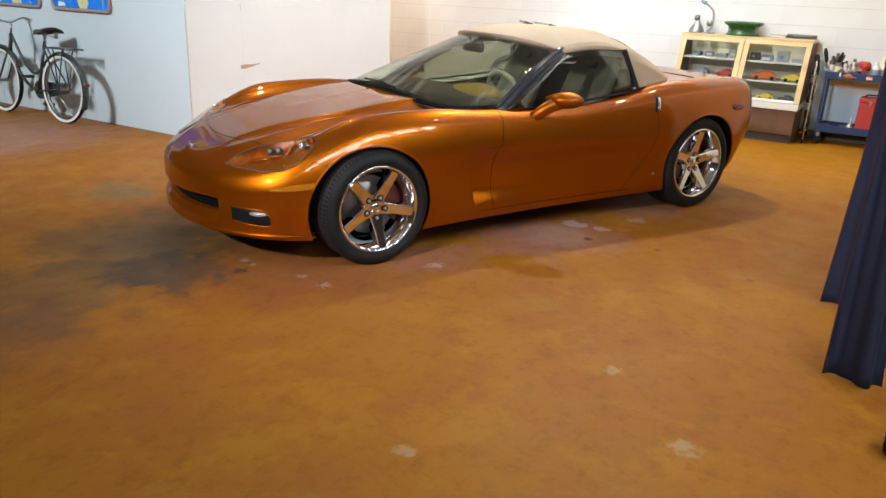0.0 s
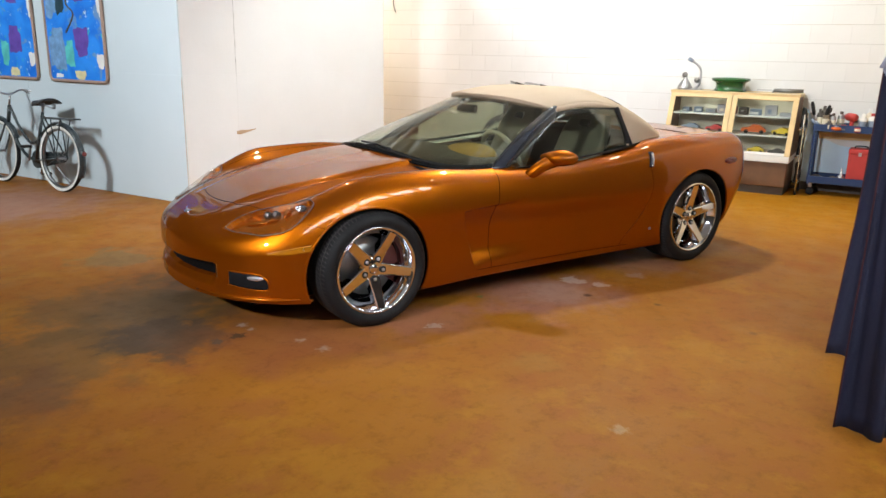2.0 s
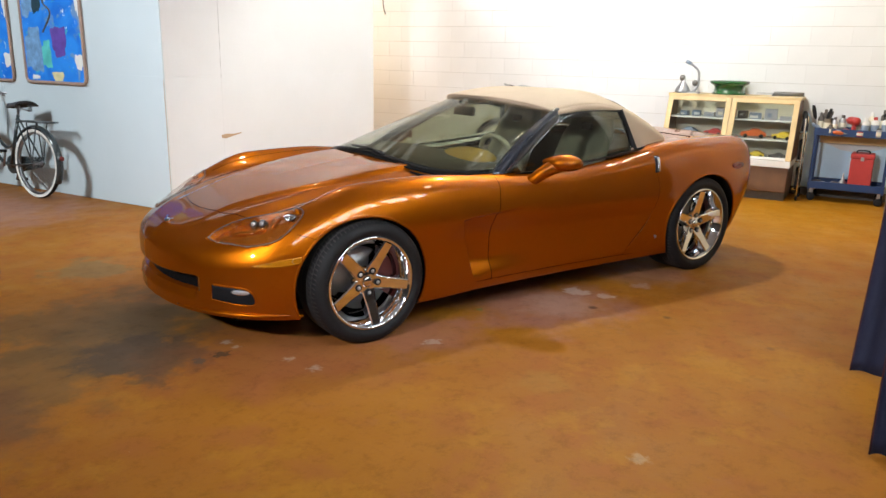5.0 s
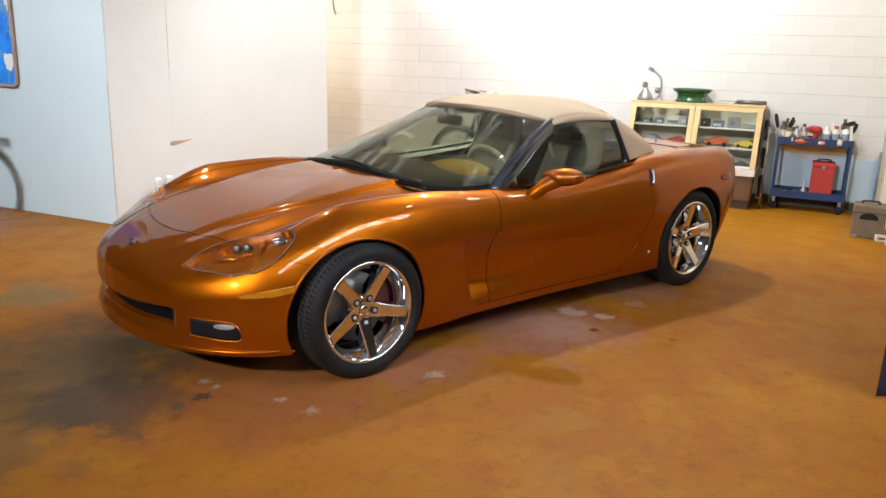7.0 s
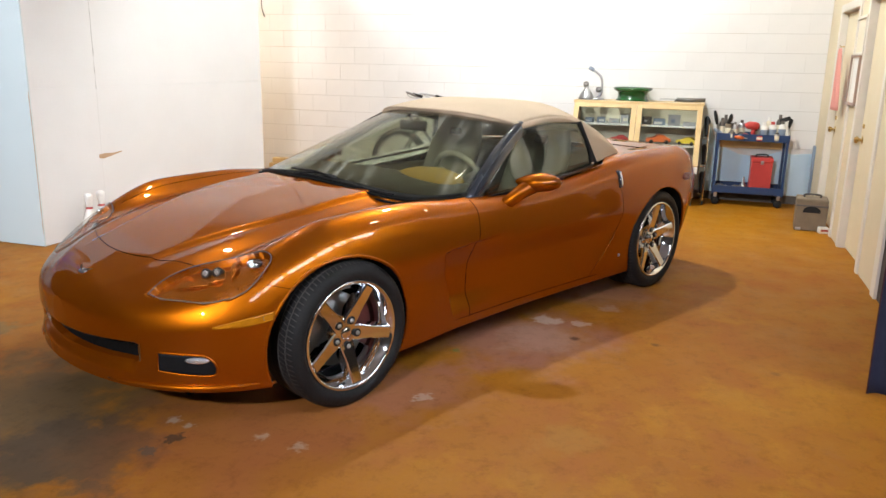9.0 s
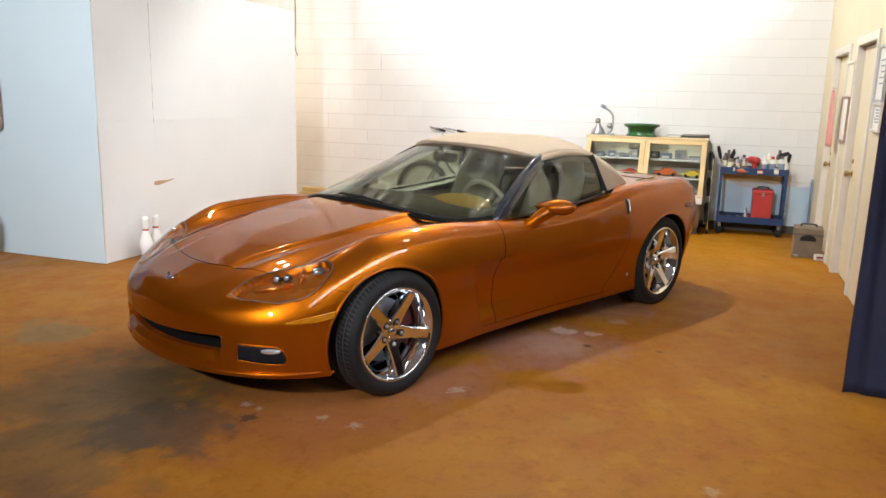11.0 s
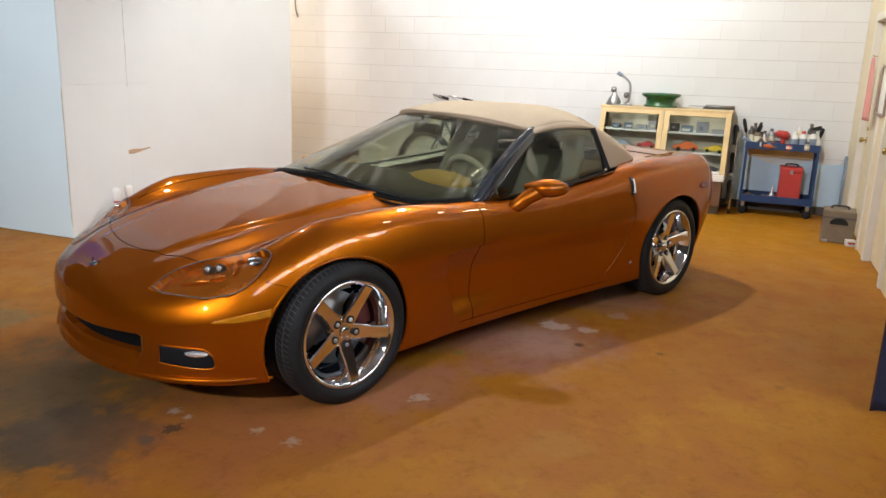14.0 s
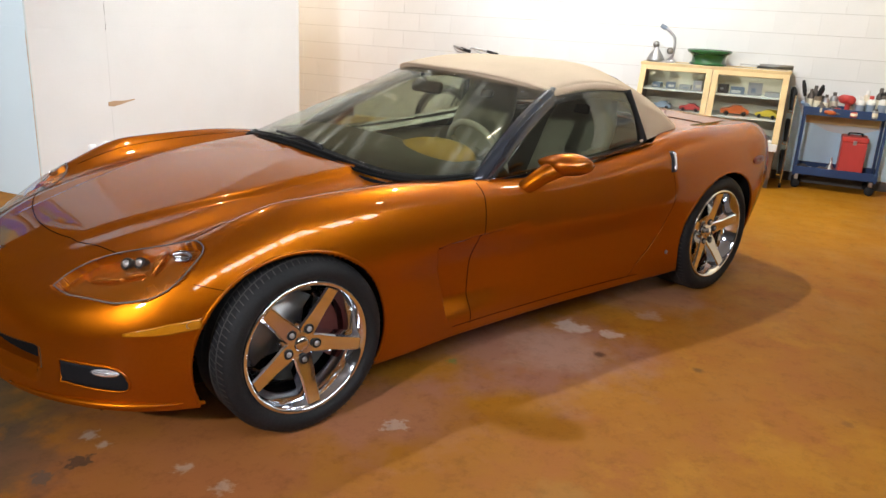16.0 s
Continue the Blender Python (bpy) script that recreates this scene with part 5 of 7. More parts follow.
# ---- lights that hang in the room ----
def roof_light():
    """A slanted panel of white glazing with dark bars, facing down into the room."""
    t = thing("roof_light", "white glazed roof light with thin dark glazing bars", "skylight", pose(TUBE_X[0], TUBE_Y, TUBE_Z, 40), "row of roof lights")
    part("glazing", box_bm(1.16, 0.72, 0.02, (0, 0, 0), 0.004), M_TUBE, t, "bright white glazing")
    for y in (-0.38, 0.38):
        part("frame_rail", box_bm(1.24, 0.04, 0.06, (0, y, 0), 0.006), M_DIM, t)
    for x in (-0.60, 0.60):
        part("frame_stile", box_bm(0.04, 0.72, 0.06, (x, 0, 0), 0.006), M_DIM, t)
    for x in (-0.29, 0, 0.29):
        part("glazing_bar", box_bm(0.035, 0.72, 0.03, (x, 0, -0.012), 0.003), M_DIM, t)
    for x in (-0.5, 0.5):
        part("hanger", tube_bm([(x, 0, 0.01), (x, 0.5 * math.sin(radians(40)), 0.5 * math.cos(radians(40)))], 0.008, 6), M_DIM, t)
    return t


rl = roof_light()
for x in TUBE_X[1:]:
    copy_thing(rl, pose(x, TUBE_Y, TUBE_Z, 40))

for lx, ly, lz, power in LAMPS:
    t = thing("flood_lamp", "round shop flood lamp with a grey metal reflector on a stem", "lamp", pose(lx, ly, lz))
    part("reflector", lathe_bm([(0.03, 0.10), (0.06, 0.09), (0.13, 0.0), (0.135, 0.0), (0.065, 0.10), (0.03, 0.115)], 28), M_STEEL, t, smooth=True)
    part("bulb", lathe_bm([(0.0, 0.005), (0.030, 0.012), (0.042, 0.035), (0.03, 0.065), (0.015, 0.09)], 20), M_BULB, t, "glowing bulb", True)
    part("stem", tube_bm([(0, 0, 0.10), (0, 0, HIGH - lz)], 0.010, 8), M_STEEL, t)
# round ceiling fitting over the bonnet
t = thing("ceiling_lamp", "small round ceiling lamp with a glowing glass on a stem", "lamp", pose(1.2, 1.4, 4.15), "round ceiling lamps")
part("rim", lathe_bm([(0.10, 0.0), (0.115, -0.004), (0.118, 0.03), (0.05, 0.06), (0.0, 0.06)], 28), M_STEEL, t, smooth=True)
part("glass", lathe_bm([(0.0, -0.020), (0.05, -0.016), (0.10, 0.002)], 28), M_BULB, t, "glowing lamp glass", True)
part("stem", tube_bm([(0, 0, 0.055), (0, 0, HIGH - 4.15)], 0.010, 8), M_STEEL, t)
for x, y in ((1.9, -2.2), (4.1, -2.25)):
    copy_thing(t, pose(x, y, 4.15))
t = thing("pendant_lamp", "bare warm bulb on a cord behind the partition", "lamp", pose(*BULB))
part("socket", lathe_bm([(0, 0.06), (0.018, 0.06), (0.02, 0.0), (0, 0.0)], 16), M_BLACK, t)
part("cord", tube_bm([(0, 0, 0.05), (0, 0, HIGH - BULB[2])], 0.005, 6), M_BLACK, t)
# lamp bodies for the front flood and for the added fill light
for at, aim, label in ((FRONT, AIM, "round shop flood lamp turned along the room on a bracket"), (SIDE_FILL, SIDE_FILL_AIM, "unseen lamp body of the fill light added at the painting wall")):
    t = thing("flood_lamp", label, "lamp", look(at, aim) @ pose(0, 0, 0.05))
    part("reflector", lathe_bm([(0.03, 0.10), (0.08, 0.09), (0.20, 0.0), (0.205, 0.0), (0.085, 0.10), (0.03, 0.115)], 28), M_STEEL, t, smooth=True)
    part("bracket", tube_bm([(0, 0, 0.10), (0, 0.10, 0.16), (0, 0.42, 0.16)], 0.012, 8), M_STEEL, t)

# ---- doors in the cream wall ----
def door(name, x0, x1, top, open_label, knob_x, knob_z):
    d = thing(name, open_label, "door", pose(x0, RIGHT, 0), kind="structure")
    w = x1 - x0
    part("door_leaf", span(0.012, w - 0.012, -0.085, -0.045, 0.012, top - 0.012, 0.003), M_DOOR, d)
    for nm, a in (("door_frame", (-0.07, 0.0, -0.10, 0.016, 0, top + 0.07)), ("door_frame", (w, w + 0.07, -0.10, 0.016, 0, top + 0.07)), ("door_head", (0.0, w, -0.10, 0.016, top, top + 0.07))):
        part(nm, span(*a, 0.004), M_TRIM, d)
    kx = knob_x - x0
    k = part("door_knob", lathe_bm([(0.0, 0.062), (0.018, 0.060), (0.028, 0.048), (0.027, 0.036), (0.013, 0.026), (0.012, 0.006), (0.032, 0.004), (0.034, 0.0)], 24, (kx, -0.045, knob_z), UPY), M_BRASS, d, "round brass knob", True)
    part("lock_cylinder", lathe_bm([(0.0, 0.012), (0.018, 0.011), (0.020, 0.0)], 20, (kx, -0.045, knob_z + 0.11), UPY), M_BRASS, d, smooth=True)
    for z in (0.25, 1.0, 1.78):
        part("hinge", tube_bm([(0.008 if kx > w / 2 else w - 0.008, -0.040, z), (0.008 if kx > w / 2 else w - 0.008, -0.040, z + 0.09)], 0.007, 8), M_BRASS, d)
    return d


door("door_1", 4.34, 5.26, 2.0, "cream painted flush door with a brass knob", 5.17, 0.90)
door("door_2", 3.02, 3.86, 2.02, "cream painted flush door with a brass knob, closed", 3.76, 0.92)
structure("trim_1", span(2.28, 2.40, RIGHT, RIGHT + 0.022, 0, 2.6, 0.004), M_TRIM, "white upright trim board beside the curtain")
structure("trim_2", span(5.90, BACK, RIGHT, RIGHT + 0.02, 0, 0.66, 0.004), M_GREYBLUE, "grey strip low in the corner of the room")


def framed_print(x, z, w, h, label, frame_m, sheet_m, tilt=0.0, mat_line=True):
    p = thing("framed_print", label, "picture", pose(x, RIGHT + 0.004, z, 0, tilt, 0))
    t = 0.024
    for nm, a in (("frame_rail", (-w / 2, w / 2, 0, 0.022, h / 2 - t, h / 2)), ("frame_rail", (-w / 2, w / 2, 0, 0.022, -h / 2, -h / 2 + t)), ("frame_stile", (-w / 2, -w / 2 + t, 0, 0.022, -h / 2 + t, h / 2 - t)), ("frame_stile", (w / 2 - t, w / 2, 0, 0.022, -h / 2 + t, h / 2 - t))):
        part(nm, span(*a, 0.003), frame_m, p)
    part("print_sheet", span(-w / 2 + t, w / 2 - t, 0.002, 0.008, -h / 2 + t, h / 2 - t), sheet_m, p)
    if mat_line:
        for k in range(5):
            part("text_bar", span(-w * 0.26, w * (0.26 - 0.05 * (k % 3)), 0.008, 0.0095, h * (0.22 - 0.1 * k), h * (0.22 - 0.1 * k) + 0.010), M_GREYBLUE, p, "unreadable line of print")
    return p


framed_print(4.10, 1.745, 0.42, 0.32, "small cream notice in a pale frame between the doors", M_TRIM, M_PAPER, mat_line=False)
framed_print(4.18, 1.385, 0.40, 0.42, "white print in a brown frame hung between the doors", M_WOODFRAME, M_WHITE, mat_line=False)
framed_print(2.66, 1.745, 0.34, 0.42, "certificate in a grey frame beside the door", M_STEEL, M_WHITE)
framed_print(2.64, 1.43, 0.32, 0.22, "small white card in a thin frame beside the door", M_TRIM, M_WHITE)

# a red cloth that hangs from the door's knob side
cl = thing("hanging_cloth", "faded red cloth hung beside the door, narrow at its top", "cloth", pose(4.86, RIGHT + 0.012, 1.10))
cv = []
for i in range(15):
    t = i / 14
    hw = 0.13 - 0.105 * t ** 1.3
    for j in range(21):
        u = -1 + j / 10
        cv.append((0.10 * t + u * hw, 0.022 + 0.016 * math.sin(u * 9 + t) * (1 - 0.3 * t), 0.56 * t))
surf("cloth", cv, grid_faces(15, 21), M_PINK, cl, thick=0.004)
part("hook", tube_bm([(0.10, -0.012, 0.575), (0.10, 0.02, 0.575), (0.10, 0.028, 0.59)], 0.005, 6), M_BRASS, cl)


# ---- display cabinet against the block wall ----
def cabinet():
    y0, y1, xf, xt = -2.165, -0.785, 5.34, 5.60
    c = thing("display_cabinet", "blond wood showcase with slanted glass doors over a brown base", "cabinet", pose(0, 0, 0))
    part("base", span(xf + 0.02, BACK - 0.02, y0 + 0.02, y1 - 0.02, 0.09, 0.36, 0.006), M_WALNUT, c, "dark brown panelled base")
    part("plinth", span(xf + 0.06, BACK - 0.02, y0 + 0.03, y1 - 0.03, 0.0, 0.09), M_DARK, c)
    part("ledge", span(xf - 0.01, BACK - 0.02, y0, y1, 0.36, 0.43, 0.006), M_WHITE, c, "white ledge under the glass")
    tf = part("top", span(xt - 0.03, xt + 0.02, y0 - 0.01, y1 + 0.01, 1.055, 1.085, 0.005), M_MAPLE, c, "glass top in a blond frame")
    part("top_rail", span(BACK - 0.06, BACK - 0.02, y0 - 0.01, y1 + 0.01, 1.055, 1.085, 0.005), M_MAPLE, tf)
    for ya in (y0 - 0.01, (y0 + y1) / 2 - 0.02, y1 - 0.03):
        part("top_stile", span(xt + 0.02, BACK - 0.06, ya, ya + 0.04, 1.055, 1.085, 0.003), M_MAPLE, tf)
    for ya, yb in ((y0 + 0.03, (y0 + y1) / 2 - 0.02), ((y0 + y1) / 2 + 0.02, y1 - 0.03)):
        g = part("top_pane", span(xt + 0.02, BACK - 0.06, ya, yb, 1.072, 1.080), M_GLASS, tf)
        g.visible_shadow = False
    part("back_panel", span(BACK - 0.045, BACK - 0.025, y0, y1, 0.43, 1.055), M_PAPER, c)
    for y in (y0, y1 - 0.02):
        side = extrude_bm([(xf + 0.02, 0.43), (BACK - 0.02, 0.43), (BACK - 0.02, 1.055), (xt, 1.055)], 0.02, m=Matrix(((1, 0, 0, 0), (0, 0, 1, y), (0, 1, 0, 0), (0, 0, 0, 1))))
        bmesh.ops.recalc_face_normals(side, faces=side.faces[:])
        part("end_panel", side, M_WALNUT, c)
    lean = math.atan2(xt - xf - 0.02, 1.055 - 0.43)
    rot = Matrix.Rotation(lean, 4, "Y")
    L = math.hypot(xt - xf - 0.02, 1.055 - 0.43)
    for k, (ya, yb) in enumerate(((y0 + 0.0, (y0 + y1) / 2 - 0.002), ((y0 + y1) / 2 + 0.002, y1))):
        dm = Matrix.Translation((xf + 0.005, (ya + yb) / 2, 0.432)) @ rot
        w = yb - ya
        fr = part("glass_door", span(-0.013, 0.013, -w / 2, -w / 2 + 0.055, 0, L, 0.003), M_MAPLE, c, "slanted glass door in a blond frame", m=dm)
        part("door_stile", span(-0.013, 0.013, w / 2 - 0.055, w / 2, 0, L, 0.003), M_MAPLE, fr)
        part("door_rail", span(-0.013, 0.013, -w / 2 + 0.055, w / 2 - 0.055, L - 0.05, L, 0.003), M_MAPLE, fr)
        part("door_rail", span(-0.013, 0.013, -w / 2 + 0.055, w / 2 - 0.055, 0, 0.03, 0.003), M_WHITE, fr)
        g = part("door_pane", span(-0.003, 0.003, -w / 2 + 0.055, w / 2 - 0.055, 0.03, L - 0.05), M_GLASS, fr)
        g.visible_shadow = False
    for z in (0.62, 0.82):
        part("shelf", span(xf + 0.06 + (z - 0.43) * 0.38, BACK - 0.05, y0 + 0.025, y1 - 0.025, z, z + 0.012), M_WHITE, c, "pale shelf edge")
    return c


cabinet()


# small things in and on the cabinet
def model_box(x, y, z, w, d, h, material, label):
    b = thing("display_box", label, "box", pose(x, y, z, 0, 0, random.uniform(-8, 8)), "goods on the cabinet shelves")
    part("carton", box_bm(d, w, h, (0, 0, h / 2), 0.004), material, b)
    part("window_card", box_bm(0.003, w * random.uniform(0.3, 0.7), h * random.uniform(0.2, 0.5), (-d / 2 - 0.001, w * random.uniform(-0.12, 0.12), h * random.uniform(0.35, 0.6))), random.choice([M_PAPER, M_STEEL, M_GREYBLUE, M_YELLOW]) if material is not M_GREYBLUE else M_WHITE, b)
    return b


def model_car(x, y, z, size, material, label, turn=90):
    m = thing("model_car", label, "model car", pose(x, y, z, 0, 0, turn), "goods on the cabinet shelves")
    L = size
    shape = [(-0.5, 0.08), (0.5, 0.08), (0.5, 0.20), (0.44, 0.24), (0.18, 0.26), (0.06, 0.38), (-0.22, 0.38), (-0.36, 0.26), (-0.5, 0.22)]
    bm = extrude_bm([(a * L, b * L) for a, b in shape], 0.42 * L, m=Matrix(((1, 0, 0, 0), (0, 0, 1, -0.21 * L), (0, 1, 0, 0), (0, 0, 0, 1))), bevel=0.015 * L)
    bmesh.ops.recalc_face_normals(bm, faces=bm.faces[:])
    part("body", bm, material, m)
    for a in (-0.32, 0.30):
        for s in (-1, 1):
            part("wheel", lathe_bm([(0, 0.03 * L), (0.06 * L, 0.03 * L), (0.09 * L, 0.02 * L), (0.09 * L, -0.02 * L)], 14, (a * L, s * 0.2 * L, 0.09 * L), UPY if s > 0 else UPY.inverted()), M_TYRE, m)
    return m


random.seed(4)
for z, xx in ((0.832, 5.72), (0.632, 5.66)):
    y = -0.90
    while y > -2.08:
        w = random.uniform(0.07, 0.13)
        r = random.random()
        if z > 0.8:
            model_box(xx + random.uniform(0, 0.04), y - w / 2, z, w, 0.09, random.uniform(0.04, 0.12), random.choice([M_GREYBLUE, M_STEEL, M_DARK, M_PAPER, M_STEEL, M_RED, M_ORANGE]), "small boxed model on the upper shelf")
        y -= w + random.uniform(0.02, 0.06)
model_car(5.64, -1.72, 0.632, 0.26, M_ORANGE, "orange model car on the middle shelf", 100)
model_car(5.64, -2.03, 0.632, 0.22, M_YELLOW, "yellow model car on the middle shelf", 70)
model_car(5.64, -1.30, 0.632, 0.20, M_RED, "red model car on the middle shelf", 90)
model_car(5.64, -1.02, 0.632, 0.20, M_GREYBLUE, "grey-blue model car on the middle shelf", 85)
model_car(5.56, -1.78, 0.43, 0.18, M_YELLOW, "yellow model car on the bottom of the cabinet", 95)
model_car(5.54, -2.00, 0.43, 0.17, M_DARK, "dark model car on the bottom of the cabinet", 90)
model_car(5.56, -1.45, 0.43, 0.18, M_STEEL, "silver model car on the bottom of the cabinet", 90)

# green steel wheel rim lying on the cabinet
gr = thing("wheel_rim", "old green enamelled steel wheel rim lying on the cabinet", "wheel rim", pose(5.76, -1.40, 1.085))
part("rim", lathe_bm([(0.172, 0.0), (0.182, 0.006), (0.180, 0.018), (0.164, 0.028), (0.160, 0.06), (0.164, 0.090), (0.180, 0.104), (0.208, 0.118), (0.214, 0.136), (0.208, 0.146), (0.196, 0.136), (0.170, 0.116), (0.146, 0.09), (0.142, 0.03), (0.160, 0.004)], 48, close=True), M_GREEN, gr, smooth=True)
part("rim_centre", lathe_bm([(0.04, 0.05), (0.10, 0.055), (0.122, 0.045), (0.122, 0.04), (0.04, 0.044)], 36, close=True), M_GREEN, gr, smooth=True)

# old grey torch head and a bent grey bracket on the cabinet's end
bt = thing("oil_can", "grey metal oil can with a round cap standing on the cabinet", "oil can", pose(5.76, -0.885, 1.085))
part("can", lathe_bm([(0.0, 0.0), (0.085, 0.0), (0.088, 0.02), (0.070, 0.06), (0.030, 0.115), (0.022, 0.13), (0.022, 0.15), (0.0, 0.15)], 28), M_STEEL, bt, smooth=True)
part("cap", lathe_bm([(0.0, 0.03), (0.022, 0.028), (0.034, 0.012), (0.034, -0.012), (0.022, -0.028), (0, -0.03)], 20, (0, 0.01, 0.165), UPY), M_DISC, bt, smooth=True)
br = thing("car_jack", "grey bent metal jack handle standing on the cabinet", "tool", pose(5.76, -1.0, 1.085))
part("foot", box_bm(0.10, 0.20, 0.016, (0, 0.02, 0.008), 0.004), M_STEEL, br)
part("lever", tube_bm(curve_points([(0, 0.00, 0.012), (0, -0.045, 0.06), (0, -0.055, 0.15), (0, -0.045, 0.24), (0, 0.01, 0.30), (0, 0.085, 0.345)], 6), 0.013, 8), M_STEEL, br, smooth=True)
part("grip", tube_bm([(0, 0.045, 0.325), (0, 0.10, 0.352)], 0.021, 10), M_GREYBLUE, br, smooth=True)
part("pivot", lathe_bm([(0, 0.02), (0.03, 0.02), (0.035, 0.0), (0.03, -0.02), (0, -0.02)], 18, (0, -0.02, 0.11), UPX), M_DISC, br, smooth=True)
rd = thing("caulking_gun", "dark metal caulking gun lying on the cabinet top", "tool", pose(5.70, -1.98, 1.085, 0, 0, 4))
part("barrel", tube_bm([(0, -0.20, 0.030), (0, 0.10, 0.030)], 0.022, 10), M_DISC, rd, smooth=True)
part("rod", tube_bm([(0, 0.10, 0.034), (0, 0.27, 0.034), (0, 0.275, 0.010)], 0.006, 8), M_STEEL, rd)
part("trigger", tube_bm([(0, 0.10, 0.030), (0.05, 0.115, 0.010), (0.10, 0.10, 0.010)], 0.008, 8), M_DISC, rd)

# narrow chromed rack between the cabinet and the cart
rk = thing("wire_rack", "narrow chrome rack with dark bundled hoses", "rack", pose(5.66, -2.245, 0))
for x in (-0.14, 0.14):
    part("rack_post", tube_bm([(x, 0.0, 0.0), (x, 0.0, 0.88)], 0.010, 8), M_CHROME, rk)
    part("caster", lathe_bm([(0, 0.012), (0.022, 0.012), (0.026, 0.0), (0.022, -0.012), (0, -0.012)], 14, (x, 0.0, 0.026), UPY), M_TYRE, rk)
for z in (0.12, 0.42, 0.72):
    part("rack_rail", tube_bm([(-0.14, 0.0, z), (0.14, 0.0, z), (0.14, 0.045, z), (-0.14, 0.045, z)], 0.007, 6, closed=True), M_CHROME, rk)
    part("hose_bundle", tube_bm(curve_points([(-0.10, 0.02, z + 0.02), (-0.05, 0.01, z + 0.16), (0.04, 0.03, z + 0.20), (0.10, 0.02, z + 0.03)], 6), 0.022, 8), M_BLACK, rk, smooth=True)


# ---- blue tool cart ----
def cart():
    xa, xb, ya, yb = 5.62, 5.98, -3.058, -2.337
    c = thing("tool_cart", "blue enamelled two-tray service cart on casters", "cart", pose(0, 0, 0))
    for x in (xa + 0.013, xb - 0.013):
        for y in (ya + 0.013, yb - 0.013):
            part("post", span(x - 0.013, x + 0.013, y - 0.013, y + 0.013, 0.125, 0.77, 0.003), M_BLUE, c)
    for z0, z1 in ((0.140, 0.215), (0.705, 0.780)):
        tray = span(xa, xb, ya, yb, z0, z0 + 0.012)
        for a in ((xa - 0.004, xa + 0.008, ya, yb), (xb - 0.008, xb + 0.004, ya, yb), (xa, xb, ya - 0.004, ya + 0.008), (xa, xb, yb - 0.008, yb + 0.004)):
            span(*a, z0, z1, bm=tray)
        part("tray", tray, M_BLUE, c)
    # tan strip added for the top tray's shadow on the wall behind
    part("tray_shade_strip", span(xb - 0.034, xb - 0.018, ya + 0.04, yb - 0.04, 0.60, 0.704), M_MAPLE, c, "tan strip that stands for the tray's shade on the wall")
    for x in (xa + 0.04, xb - 0.04):
        for y in (ya + 0.04, yb - 0.04):
            w = part("caster", lathe_bm([(0.0, 0.014), (0.034, 0.014), (0.042, 0.008), (0.042, -0.008), (0.034, -0.014), (0.0, -0.014)], 20, (x, y, 0.042), UPX), M_TYRE, c, "small black caster", True)
            part("fork", box_bm(0.045, 0.035, 0.055, (x, y, 0.1115), 0.004), M_STEEL, w)
    return c


cart()
tb = thing("toolbox", "red enamelled steel toolbox standing on end in the cart", "toolbox", pose(5.761, -2.82, 0.152))
part("body", box_bm(0.24, 0.215, 0.33, (0, 0, 0.165), 0.01), M_RED, tb)
part("lid", box_bm(0.25, 0.225, 0.055, (0, 0, 0.355), 0.014), M_RED, tb)
part("handle", tube_bm(curve_points([(0, -0.06, 0.38), (0, -0.05, 0.405), (0, 0.05, 0.405), (0, 0.06, 0.38)], 5), 0.008, 8), M_BLACK, tb)
part("latch", box_bm(0.008, 0.03, 0.04, (-0.128, 0, 0.33), 0.002), M_STEEL, tb)
rg = thing("rag_heap", "crumpled white and dark rags on the lower tray", "rags", pose(5.698, -2.47, 0.152))
for k, (mm, dx, dy, r) in enumerate(((M_WHITE, -0.02, -0.01, 0.05), (M_DARK, 0.05, 0.06, 0.06), (M_DARK, 0.04, -0.12, 0.055))):
    bm = bmesh.new()
    bmesh.ops.create_icosphere(bm, subdivisions=3, radius=r)
    for v in bm.verts:
        v.co = v.co * (1 + 0.35 * noise.noise(v.co * 38 + Vector((k * 3, 0, 0))))
        v.co.z = max(v.co.z * 0.6 + r * 0.5, 0.0)
        v.co += Vector((dx, dy, 0))
    part("rag", bm, mm, rg, smooth=True)
fn = thing("funnel", "grey tin funnel leaning on the lower tray", "funnel", pose(5.792, -2.66, 0.152))
part("cone", lathe_bm([(0.075, 0.0), (0.072, 0.005), (0.012, 0.09), (0.008, 0.15), (0.006, 0.15), (0.010, 0.09), (0.070, 0.003)], 24), M_STEEL, fn, smooth=True)


def bottle(x, y, r, h, material, cap, label, z=0.717):
    b = thing("spray_can" if r < 0.035 else "bottle", label, "bottle", pose(x, y, z), "cans and bottles on the cart")
    part("can", lathe_bm([(0, 0), (r * 0.95, 0), (r, 0.006), (r, h * 0.72), (r * 0.85, h * 0.78), (r * 0.45, h * 0.84), (r * 0.45, h * 0.88)], 18), material, b, smooth=True)
    part("cap", lathe_bm([(r * 0.5, h * 0.85), (r * 0.5, h * 0.98), (r * 0.4, h), (0, h)], 14), cap, b, smooth=True)
    part("paper_label", lathe_bm([(r * 1.015, h * 0.2), (r * 1.015, h * 0.6)], 18), M_PAPER if material is not M_WHITE else M_GREYBLUE, b)
    return b


